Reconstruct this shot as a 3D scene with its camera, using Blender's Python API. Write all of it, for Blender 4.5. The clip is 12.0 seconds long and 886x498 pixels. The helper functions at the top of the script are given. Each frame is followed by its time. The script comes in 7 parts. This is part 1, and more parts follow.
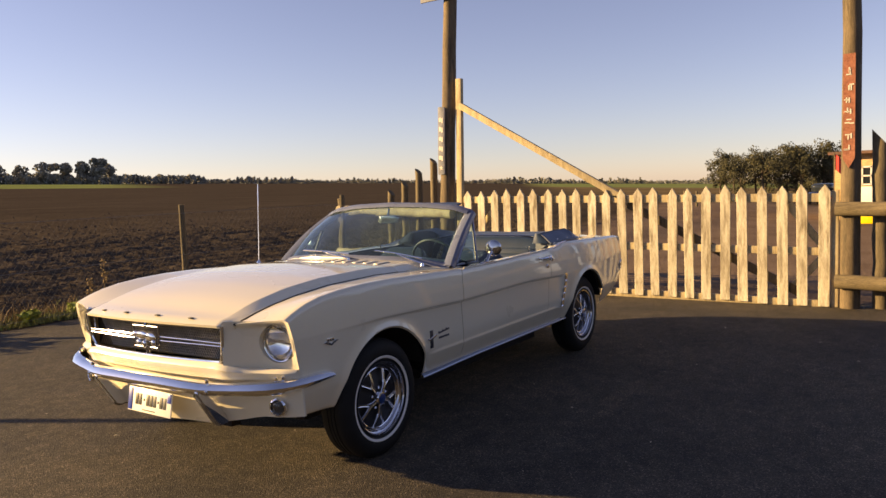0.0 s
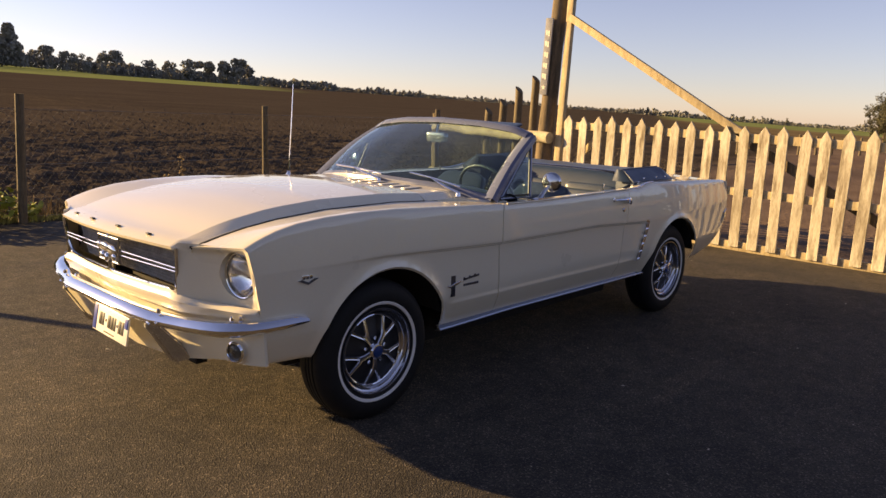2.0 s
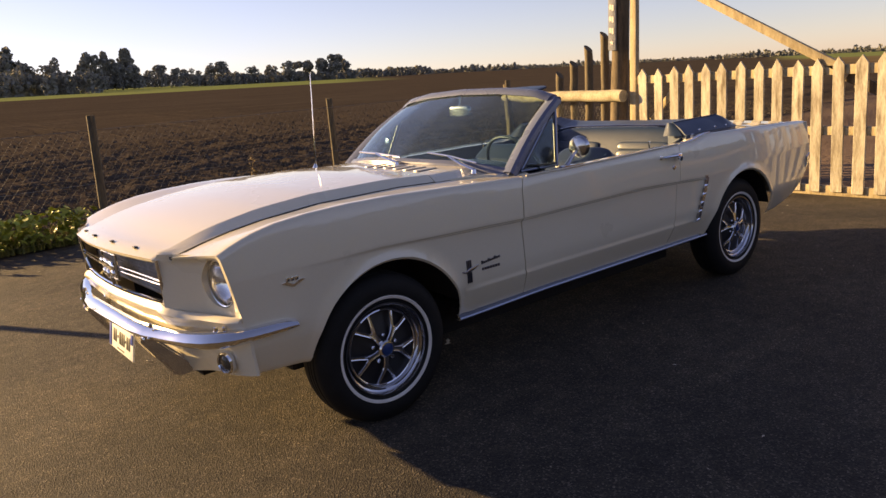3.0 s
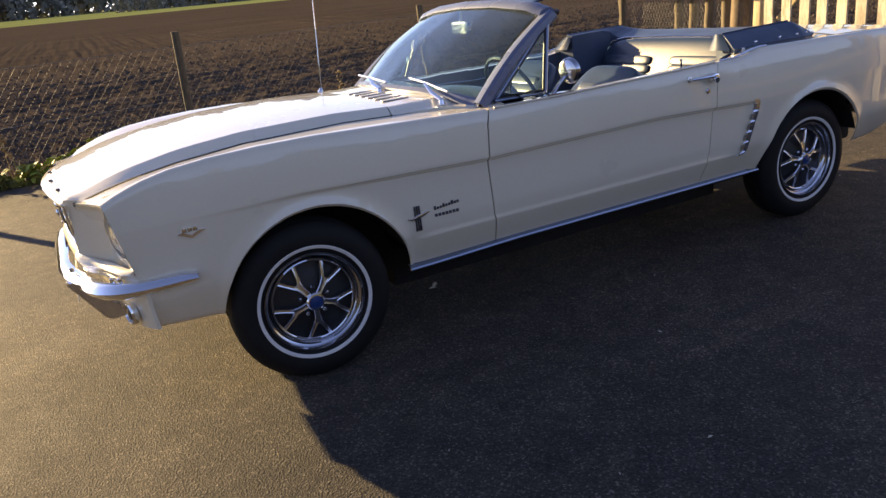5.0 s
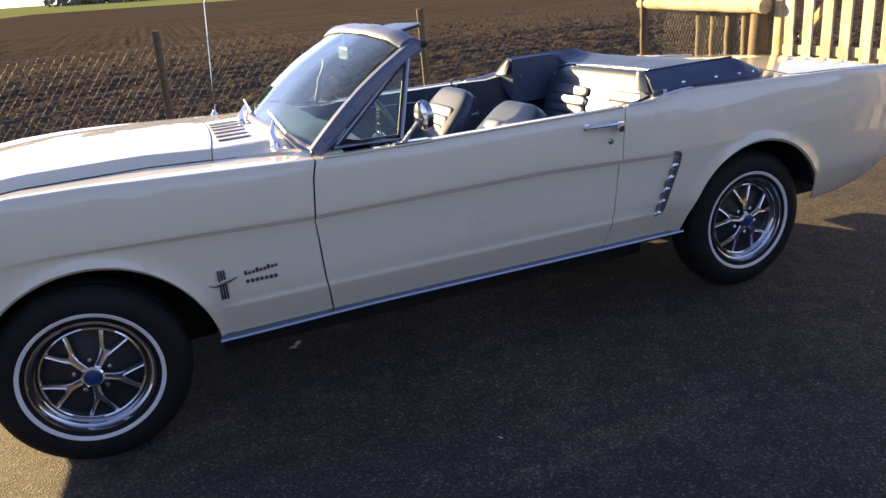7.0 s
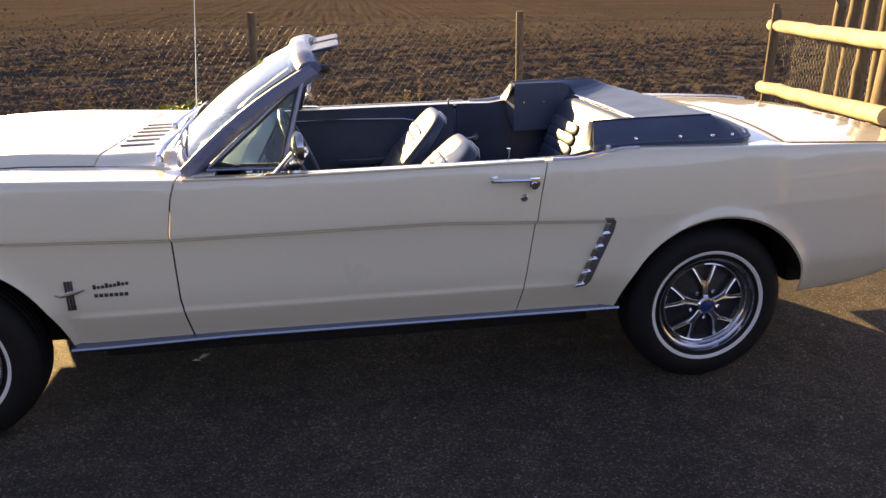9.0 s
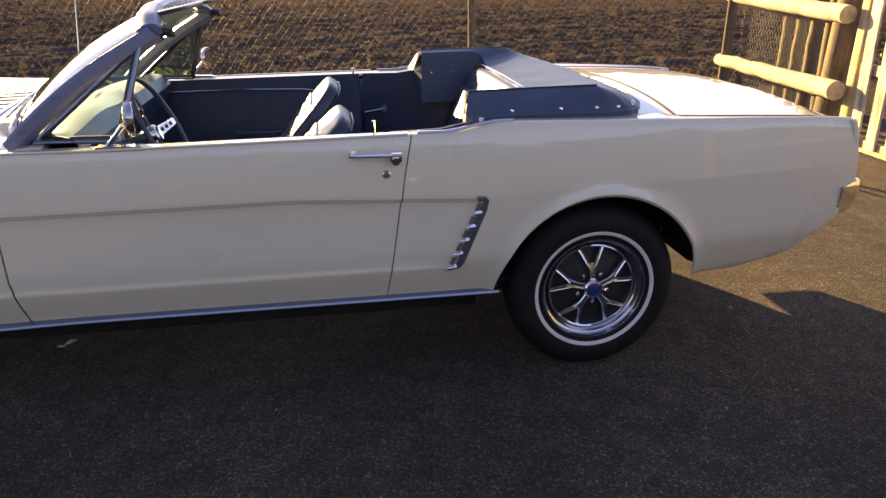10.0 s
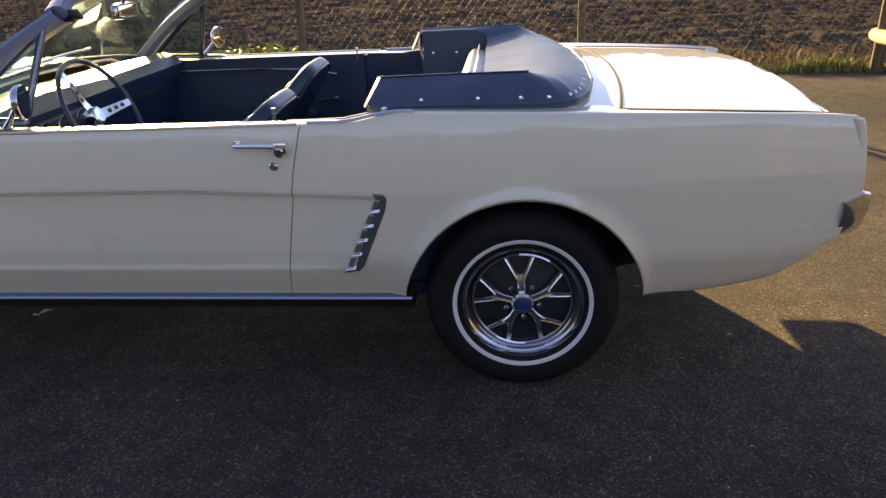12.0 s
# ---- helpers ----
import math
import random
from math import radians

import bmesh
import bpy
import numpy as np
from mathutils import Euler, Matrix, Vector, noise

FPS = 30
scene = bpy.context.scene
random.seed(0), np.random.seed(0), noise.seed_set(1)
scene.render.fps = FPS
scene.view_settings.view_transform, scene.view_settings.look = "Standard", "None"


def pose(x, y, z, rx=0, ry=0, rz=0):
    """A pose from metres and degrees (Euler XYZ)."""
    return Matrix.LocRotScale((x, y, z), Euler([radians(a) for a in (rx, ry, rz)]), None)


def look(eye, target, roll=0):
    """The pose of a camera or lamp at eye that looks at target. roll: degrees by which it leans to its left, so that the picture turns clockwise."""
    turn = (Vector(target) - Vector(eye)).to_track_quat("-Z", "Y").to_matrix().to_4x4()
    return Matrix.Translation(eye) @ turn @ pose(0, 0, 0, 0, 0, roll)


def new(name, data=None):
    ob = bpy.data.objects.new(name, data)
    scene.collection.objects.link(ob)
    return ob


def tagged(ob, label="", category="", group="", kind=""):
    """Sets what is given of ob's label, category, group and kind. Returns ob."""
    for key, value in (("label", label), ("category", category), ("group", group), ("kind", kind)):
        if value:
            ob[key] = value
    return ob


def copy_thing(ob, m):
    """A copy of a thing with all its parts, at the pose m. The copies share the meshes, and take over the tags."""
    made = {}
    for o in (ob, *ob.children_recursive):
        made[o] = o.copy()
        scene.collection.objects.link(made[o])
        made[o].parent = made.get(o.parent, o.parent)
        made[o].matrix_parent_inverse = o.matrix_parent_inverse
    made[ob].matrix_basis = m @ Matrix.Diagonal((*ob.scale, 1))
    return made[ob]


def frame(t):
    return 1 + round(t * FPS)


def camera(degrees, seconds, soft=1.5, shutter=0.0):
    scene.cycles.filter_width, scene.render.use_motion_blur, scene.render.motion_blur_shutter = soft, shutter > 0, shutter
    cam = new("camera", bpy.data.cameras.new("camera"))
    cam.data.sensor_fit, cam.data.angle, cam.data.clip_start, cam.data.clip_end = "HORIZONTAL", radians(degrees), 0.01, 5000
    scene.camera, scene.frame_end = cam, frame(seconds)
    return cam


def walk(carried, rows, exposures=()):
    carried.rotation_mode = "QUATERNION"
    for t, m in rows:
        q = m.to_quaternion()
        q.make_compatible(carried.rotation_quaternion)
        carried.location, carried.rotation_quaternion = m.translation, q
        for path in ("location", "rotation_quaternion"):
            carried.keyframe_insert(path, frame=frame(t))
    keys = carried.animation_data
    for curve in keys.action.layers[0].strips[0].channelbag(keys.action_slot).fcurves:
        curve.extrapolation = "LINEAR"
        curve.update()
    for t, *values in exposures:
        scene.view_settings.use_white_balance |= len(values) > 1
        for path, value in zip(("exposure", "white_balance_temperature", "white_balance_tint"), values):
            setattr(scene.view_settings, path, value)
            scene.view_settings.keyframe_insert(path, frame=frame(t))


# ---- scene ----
cam = camera(62.9, 12.0)
PATH = [
    (0, (-2.914, -3.146, 1.403), (-1.262, -2.032, 1.237), -2.2),
    (0.5, (-2.629, -3.151, 1.4), (-1.073, -1.917, 1.164), -0.1),
    (1, (-2.454, -3.166, 1.359), (-0.956, -1.872, 1.076), 2.8),
    (1.5, (-2.247, -3.097, 1.339), (-0.782, -1.78, 0.997), 4.5),
    (2, (-2.022, -3.031, 1.364), (-0.593, -1.684, 0.986), 2.2),
    (2.5, (-1.779, -3.052, 1.334), (-0.471, -1.586, 0.96), -3.1),
    (3, (-1.519, -3.148, 1.34), (-0.324, -1.604, 0.905), -4.9),
    (3.5, (-1.327, -3.174, 1.335), (-0.255, -1.561, 0.837), -9.3),
    (3.7, (-1.221, -3.178, 1.328), (-0.211, -1.56, 0.727), -10.0),
    (5.3, (-0.476, -3.32, 1.339), (0.294, -1.589, 0.697), -6.7),
    (5.5, (-0.385, -3.317, 1.331), (0.397, -1.586, 0.705), -6.8),
    (6, (-0.113, -3.251, 1.357), (0.626, -1.521, 0.676), -6.3),
    (6.5, (0.097, -3.209, 1.378), (0.811, -1.454, 0.738), -7.2),
    (6.7, (0.213, -3.199, 1.364), (0.901, -1.433, 0.724), -6.7),
    (8.3, (0.982, -3.083, 1.438), (1.477, -1.258, 0.787), -2.2),
    (8.5, (1.071, -3.069, 1.442), (1.506, -1.224, 0.807), -3.0),
    (9, (1.374, -3.145, 1.444), (1.637, -1.271, 0.797), -0.9),
    (9.5, (1.584, -3.158, 1.436), (1.776, -1.274, 0.792), -2.8),
    (10, (1.811, -3.03, 1.401), (2.11, -1.186, 0.686), -0.4),
    (10.5, (2.005, -2.954, 1.41), (2.203, -1.099, 0.689), -2.2),
    (11, (2.267, -2.932, 1.405), (2.308, -1.06, 0.704), -3.1),
    (11.5, (2.486, -2.901, 1.421), (2.403, -1.024, 0.734), -2.7),
    (12, (2.671, -2.831, 1.385), (2.514, -0.992, 0.616), -2.1),
]
EXPOSURES = [(0, 0.79, 9400, 22), (3.7, 0.88, 9400, 24), (5.3, 1.41, 7700, 17), (6.7, 1.65, 7800, 16), (8.3, 1.68, 9100, 18), (9, 1.80, 9800, 21), (10, 1.82, 10000, 23), (11, 1.78, 9400, 17), (12, 1.82, 9400, 14)]
walk(cam, [(t, look(eye, target, roll)) for t, eye, target, roll in PATH], EXPOSURES)

# world, sun and exposure
SUN_AZ, SUN_EL = 117.6, 14.0
world = bpy.data.worlds.new("sky")
scene.world = world
world.use_nodes = True
wn = world.node_tree.nodes
sky = wn.new("ShaderNodeTexSky")
sky.sky_type = "NISHITA"
sky.sun_disc = False
sky.sun_elevation = radians(SUN_EL)
sky.sun_rotation = radians(90 - SUN_AZ)
sky.altitude, sky.air_density, sky.dust_density, sky.ozone_density = 1100, 1.0, 0.45, 3.6
wn["Background"].inputs["Strength"].default_value = 0.107
tint = wn.new("ShaderNodeMix")
tint.data_type, tint.blend_type = "RGBA", "MULTIPLY"
tint.inputs["Factor"].default_value = 1.0
tint.inputs["B"].default_value = (1.0, 0.945, 1.12, 1)
haze = wn.new("ShaderNodeHueSaturation")
haze.inputs["Saturation"].default_value = 0.90
world.node_tree.links.new(sky.outputs["Color"], haze.inputs["Color"])
world.node_tree.links.new(haze.outputs["Color"], tint.inputs["A"])
world.node_tree.links.new(tint.outputs["Result"], wn["Background"].inputs["Color"])
sun_data = bpy.data.lights.new("sun", "SUN")
sun_data.energy, sun_data.angle, sun_data.color = 7.0, radians(0.6), (1.0, 0.81, 0.445)
sun_way = Vector((math.cos(radians(SUN_AZ)) * math.cos(radians(SUN_EL)), math.sin(radians(SUN_AZ)) * math.cos(radians(SUN_EL)), math.sin(radians(SUN_EL))))
sun = new("sun", sun_data)
sun.matrix_world = look(sun_way * 50, (0, 0, 0))


# ---- materials ----
def material(name, colour, rough=0.5, metal=0.0, scale=8.0, vary=0.15, fine=60.0, bump=0.0, bump_scale=None, coat=0.0, second=None, trans=0.0, ior=1.45, spec=0.5, island=0.0, rough_vary=0.1, stretch=(1, 1, 1), stain=None, coat_rough=0.10):
    """A surface with variation at two scales and fine relief."""
    m = bpy.data.materials.new(name)
    m.use_nodes = True
    nt = m.node_tree
    n, ln = nt.nodes, nt.links
    b = n["Principled BSDF"]
    b.inputs["Metallic"].default_value = metal
    b.inputs["Coat Weight"].default_value = coat
    b.inputs["Coat Roughness"].default_value = coat_rough
    b.inputs["Transmission Weight"].default_value = trans
    b.inputs["IOR"].default_value = ior
    b.inputs["Specular IOR Level"].default_value = spec
    tc = n.new("ShaderNodeTexCoord")
    mp = n.new("ShaderNodeMapping")
    mp.inputs["Scale"].default_value = stretch
    ln.new(tc.outputs["Object"], mp.inputs["Vector"])
    big = n.new("ShaderNodeTexNoise")
    big.inputs["Scale"].default_value, big.inputs["Detail"].default_value = scale, 5
    small = n.new("ShaderNodeTexNoise")
    small.inputs["Scale"].default_value, small.inputs["Detail"].default_value = fine, 3
    for t in (big, small):
        ln.new(mp.outputs["Vector"], t.inputs["Vector"])
    ramp = n.new("ShaderNodeValToRGB")
    dark = tuple(c * (1 - vary) for c in colour)
    light = tuple(min(1, c * (1 + vary)) for c in colour) if second is None else second
    ramp.color_ramp.elements[0].position, ramp.color_ramp.elements[1].position = 0.32, 0.68
    ramp.color_ramp.elements[0].color, ramp.color_ramp.elements[1].color = (*dark, 1), (*light, 1)
    mix = n.new("ShaderNodeMath")
    mix.operation = "MULTIPLY_ADD"
    mix.inputs[1].default_value = 0.45
    ln.new(small.outputs["Fac"], mix.inputs[0])
    half = n.new("ShaderNodeMath")
    half.operation = "MULTIPLY"
    half.inputs[1].default_value = 0.55
    ln.new(big.outputs["Fac"], half.inputs[0])
    ln.new(half.outputs[0], mix.inputs[2])
    ln.new(mix.outputs[0], ramp.inputs["Fac"])
    colour_out = ramp.outputs["Color"]
    if island:
        oi = n.new("ShaderNodeObjectInfo")
        geo = n.new("ShaderNodeNewGeometry")
        add = n.new("ShaderNodeMath")
        ln.new(oi.outputs["Random"], add.inputs[0])
        ln.new(geo.outputs["Random Per Island"], add.inputs[1])
        fr = n.new("ShaderNodeMath")
        fr.operation = "FRACT"
        ln.new(add.outputs[0], fr.inputs[0])
        mr = n.new("ShaderNodeMapRange")
        mr.inputs["To Min"].default_value, mr.inputs["To Max"].default_value = 1 - island, 1 + island
        ln.new(fr.outputs[0], mr.inputs["Value"])
        hsv = n.new("ShaderNodeHueSaturation")
        ln.new(mr.outputs["Result"], hsv.inputs["Value"])
        ln.new(colour_out, hsv.inputs["Color"])
        colour_out = hsv.outputs["Color"]
    if stain:
        tint_colour, st_scale, st_lo, st_hi = stain
        place = n.new("ShaderNodeVectorMath")
        info = n.new("ShaderNodeObjectInfo")
        spread = n.new("ShaderNodeVectorMath")
        spread.operation = "SCALE"
        spread.inputs["Scale"].default_value = 1.0
        ln.new(info.outputs["Location"], spread.inputs[0])
        ln.new(mp.outputs["Vector"], place.inputs[0])
        ln.new(spread.outputs["Vector"], place.inputs[1])
        blot = n.new("ShaderNodeTexNoise")
        blot.inputs["Scale"].default_value, blot.inputs["Detail"].default_value, blot.inputs["Roughness"].default_value = st_scale, 8, 0.68
        ln.new(place.outputs["Vector"], blot.inputs["Vector"])
        cut = n.new("ShaderNodeMapRange")
        cut.inputs["From Min"].default_value, cut.inputs["From Max"].default_value = st_lo, st_hi
        ln.new(blot.outputs["Fac"], cut.inputs["Value"])
        sm_mix = n.new("ShaderNodeMix")
        sm_mix.data_type = "RGBA"
        ln.new(cut.outputs["Result"], sm_mix.inputs["Factor"])
        ln.new(colour_out, sm_mix.inputs["A"])
        sm_mix.inputs["B"].default_value = (*tint_colour, 1)
        colour_out = sm_mix.outputs["Result"]
    ln.new(colour_out, b.inputs["Base Color"])
    rr = n.new("ShaderNodeMapRange")
    rr.inputs["To Min"].default_value, rr.inputs["To Max"].default_value = max(0.0, rough * (1 - rough_vary)), min(1, rough * (1 + rough_vary))
    ln.new(big.outputs["Fac"], rr.inputs["Value"])
    ln.new(rr.outputs["Result"], b.inputs["Roughness"])
    if bump:
        bp = n.new("ShaderNodeBump")
        bp.inputs["Strength"].default_value, bp.inputs["Distance"].default_value = min(1.0, bump), 0.004
        if bump_scale:
            bt = n.new("ShaderNodeTexNoise")
            bt.inputs["Scale"].default_value, bt.inputs["Detail"].default_value = bump_scale, 4
            ln.new(mp.outputs["Vector"], bt.inputs["Vector"])
            ln.new(bt.outputs["Fac"], bp.inputs["Height"])
        else:
            ln.new(mix.outputs[0], bp.inputs["Height"])
        ln.new(bp.outputs["Normal"], b.inputs["Normal"])
    return m


M_PAINT = material("cream_paint", (0.78, 0.708, 0.545), 0.28, scale=1.5, vary=0.025, fine=120, coat=1.0, bump=0.010, bump_scale=3.0, coat_rough=0.015)
M_CHROME = material("chrome", (0.82, 0.83, 0.86), 0.06, metal=1.0, scale=6, vary=0.04, rough_vary=0.5)
M_STEEL = material("polished_trim", (0.62, 0.63, 0.68), 0.16, metal=1.0, scale=5, vary=0.05, rough_vary=0.3)
M_PILLAR = material("blue_grey_metal", (0.21, 0.24, 0.31), 0.30, metal=1.0, scale=5, vary=0.06, rough_vary=0.3)
M_HEADER = material("blue_grey_enamel", (0.120, 0.142, 0.215), 0.28, scale=5, vary=0.08, rough_vary=0.3)
M_SPOKE = material("spoke_chrome", (0.72, 0.73, 0.77), 0.20, metal=1.0, scale=8, vary=0.06, rough_vary=0.3)
M_RIM = material("wheel_chrome", (0.48, 0.49, 0.53), 0.14, metal=1.0, scale=8, vary=0.1, rough_vary=0.4)
M_TYRE = material("tyre_rubber", (0.012, 0.012, 0.012), 0.68, scale=14, vary=0.3, fine=180, bump=0.25, spec=0.25)
M_WHITEWALL = material("whitewall", (0.74, 0.72, 0.68), 0.6, scale=20, vary=0.06)
M_BLACK = material("black_enamel", (0.02, 0.02, 0.022), 0.45, scale=9, vary=0.3)
M_UNDER = material("underbody", (0.018, 0.016, 0.015), 0.9, scale=7, vary=0.4, fine=70, bump=0.3)
M_VINYL = material("navy_vinyl", (0.017, 0.035, 0.072), 0.36, scale=7, vary=0.2, fine=420, bump=0.16, coat=0.1)
M_SEAT = material("seat_vinyl", (0.017, 0.033, 0.062), 0.33, scale=6, vary=0.18, fine=380, bump=0.14, coat=0.06)
M_COVER = material("top_cover_vinyl", (0.048, 0.072, 0.118), 0.38, scale=4, vary=0.2, fine=300, bump=0.35, bump_scale=9.0)
M_CARPET = material("carpet", (0.016, 0.022, 0.045), 0.95, scale=12, vary=0.3, fine=300, bump=0.4)
M_BLUECAP = material("blue_cap", (0.012, 0.045, 0.16), 0.25, scale=20, vary=0.2)
M_GLASS = material("tinted_glass", (0.50, 0.67, 0.68), 0.0, scale=3, vary=0.01, trans=0.99, ior=1.38, rough_vary=0)
M_LENS = material("headlight_glass", (0.93, 0.95, 0.96), 0.03, scale=30, vary=0.03, trans=1.0, ior=1.45, bump=0.12, bump_scale=45)
M_BADGE = material("dark_badge_metal", (0.10, 0.10, 0.12), 0.30, metal=0.7, scale=20, vary=0.2)
M_AMBER = material("parking_lens", (0.10, 0.09, 0.075), 0.10, scale=30, vary=0.1, trans=0.4)
M_RED = material("red_lens", (0.35, 0.01, 0.01), 0.1, scale=30, vary=0.1)
M_PLATE = material("white_plate", (0.80, 0.79, 0.74), 0.35, scale=8, vary=0.03)
M_PLATEBLUE = material("plate_blue", (0.02, 0.05, 0.30), 0.35, scale=8, vary=0.1)
M_INK = material("black_ink", (0.02, 0.02, 0.02), 0.5, scale=12, vary=0.2)
M_MESH = material("grille_mesh", (0.30, 0.29, 0.27), 0.35, metal=0.8, scale=20, vary=0.3)
M_REFLECT = material("lamp_reflector", (0.92, 0.92, 0.93), 0.10, metal=1.0, scale=18, vary=0.06, bump=0.25, bump_scale=40)
M_MIRROR = material("mirror_glass", (0.9, 0.9, 0.9), 0.01, metal=1.0, scale=3, vary=0.01)
M_PICKET = material("weathered_cream_wood", (0.47, 0.415, 0.31), 0.75, scale=6, vary=0.36, fine=45, bump=0.6, stretch=(3, 3, 0.5), second=(0.67, 0.615, 0.49), island=0.14, stain=((0.15, 0.115, 0.075), 5.0, 0.45, 0.66))
M_RAILW = material("sawn_wood", (0.37, 0.28, 0.16), 0.8, scale=6, vary=0.3, fine=50, bump=0.5, stretch=(3, 3, 0.6), second=(0.56, 0.46, 0.29), island=0.08, stain=((0.20, 0.14, 0.07), 2.5, 0.57, 0.8))
M_LOG = material("peeled_log", (0.32, 0.27, 0.17), 0.85, scale=4, vary=0.35, fine=40, bump=0.7, second=(0.50, 0.445, 0.32), island=0.12, stain=((0.20, 0.14, 0.08), 6.0, 0.55, 0.75))
M_DARKLOG = material("weathered_log", (0.13, 0.10, 0.06), 0.85, scale=4, vary=0.4, fine=40, bump=0.8, stretch=(4, 0.6, 4), second=(0.27, 0.21, 0.125), island=0.12, stain=((0.06, 0.045, 0.03), 4.0, 0.52, 0.75))
M_POLE = material("weathered_pole", (0.10, 0.07, 0.045), 0.85, scale=3, vary=0.4, fine=40, bump=0.8, stretch=(4, 4, 0.5), second=(0.20, 0.148, 0.092), island=0.15, stain=((0.045, 0.036, 0.022), 5.0, 0.48, 0.68))
M_POST = material("old_fence_post", (0.085, 0.068, 0.046), 0.9, scale=4, vary=0.4, fine=40, bump=0.8, stretch=(4, 4, 0.5), second=(0.19, 0.15, 0.095), island=0.15)
M_SIGNRED = material("faded_red_board", (0.30, 0.085, 0.05), 0.8, scale=9, vary=0.5, fine=60, bump=0.4, second=(0.42, 0.17, 0.11))
M_SIGNBLUE = material("faded_blue_board", (0.16, 0.18, 0.24), 0.8, scale=9, vary=0.4, fine=60, bump=0.4, second=(0.30, 0.31, 0.34))
M_SIGNWHITE = material("faded_white_paint", (0.66, 0.62, 0.55), 0.8, scale=30, vary=0.2)
M_WIRE = material("galvanised_wire", (0.20, 0.195, 0.18), 0.6, metal=0.3, scale=9, vary=0.2)
M_BARK = material("bark", (0.09, 0.065, 0.045), 0.9, scale=6, vary=0.4, bump=0.5)
M_LEAF = material("autumn_leaf", (0.045, 0.052, 0.026), 0.7, scale=0.6, vary=0.5, fine=8, second=(0.100, 0.092, 0.045), island=0.28)
# dark leaf of the added hedge, kept dim for reflections in the car
M_UNSEEN_HEDGE = material("unseen_hedge_leaf", (0.030, 0.040, 0.020), 0.7, scale=0.6, vary=0.4, fine=8, second=(0.062, 0.070, 0.034), island=0.3)
# far leaves: distance haze is put into this pale grey-green base colour
M_HAZEDLEAF = material("hazed_far_foliage", (0.20, 0.205, 0.185), 0.9, scale=0.05, vary=0.25, fine=0.5, second=(0.26, 0.255, 0.225), island=0.10)
M_GRASS = material("verge_grass", (0.10, 0.145, 0.028), 0.8, scale=1.5, vary=0.4, fine=9, second=(0.28, 0.27, 0.09), island=0.35)
M_WEED = material("weed_leaf", (0.16, 0.24, 0.03), 0.6, scale=8, vary=0.3, second=(0.34, 0.36, 0.06), island=0.3)
M_DRY = material("dry_stalk", (0.24, 0.16, 0.07), 0.85, scale=14, vary=0.35, island=0.2)
M_CLOD = material("soil_clod", (0.056, 0.045, 0.036), 0.95, scale=3, vary=0.3, fine=30, bump=0.6, second=(0.104, 0.084, 0.068), island=0.25, spec=0.1)
M_BOARD = material("tan_boards", (0.42, 0.27, 0.13), 0.8, scale=3, vary=0.25, fine=20, stretch=(1, 1, 6), second=(0.60, 0.43, 0.24), stain=((0.22, 0.12, 0.06), 1.5, 0.55, 0.8))
M_ROOF = material("roof_tile", (0.16, 0.09, 0.065), 0.85, scale=3, vary=0.3, fine=14)
M_WHITE = material("white_painted", (0.74, 0.72, 0.68), 0.5, scale=6, vary=0.05)
M_YELLOW = material("yellow_plastic", (0.75, 0.55, 0.03), 0.5, scale=5, vary=0.1)
M_DARKGLASS = material("dark_window", (0.02, 0.025, 0.03), 0.05, scale=4, vary=0.2)
M_NAVYPAINT = material("navy_car_paint", (0.02, 0.03, 0.10), 0.25, scale=3, vary=0.1, coat=0.6)
M_FLAG = material("red_cloth", (0.45, 0.04, 0.04), 0.8, scale=6, vary=0.15)
M_LEAFDRY = material("fallen_leaf", (0.36, 0.30, 0.20), 0.8, scale=20, vary=0.3, second=(0.55, 0.52, 0.45), island=0.3)


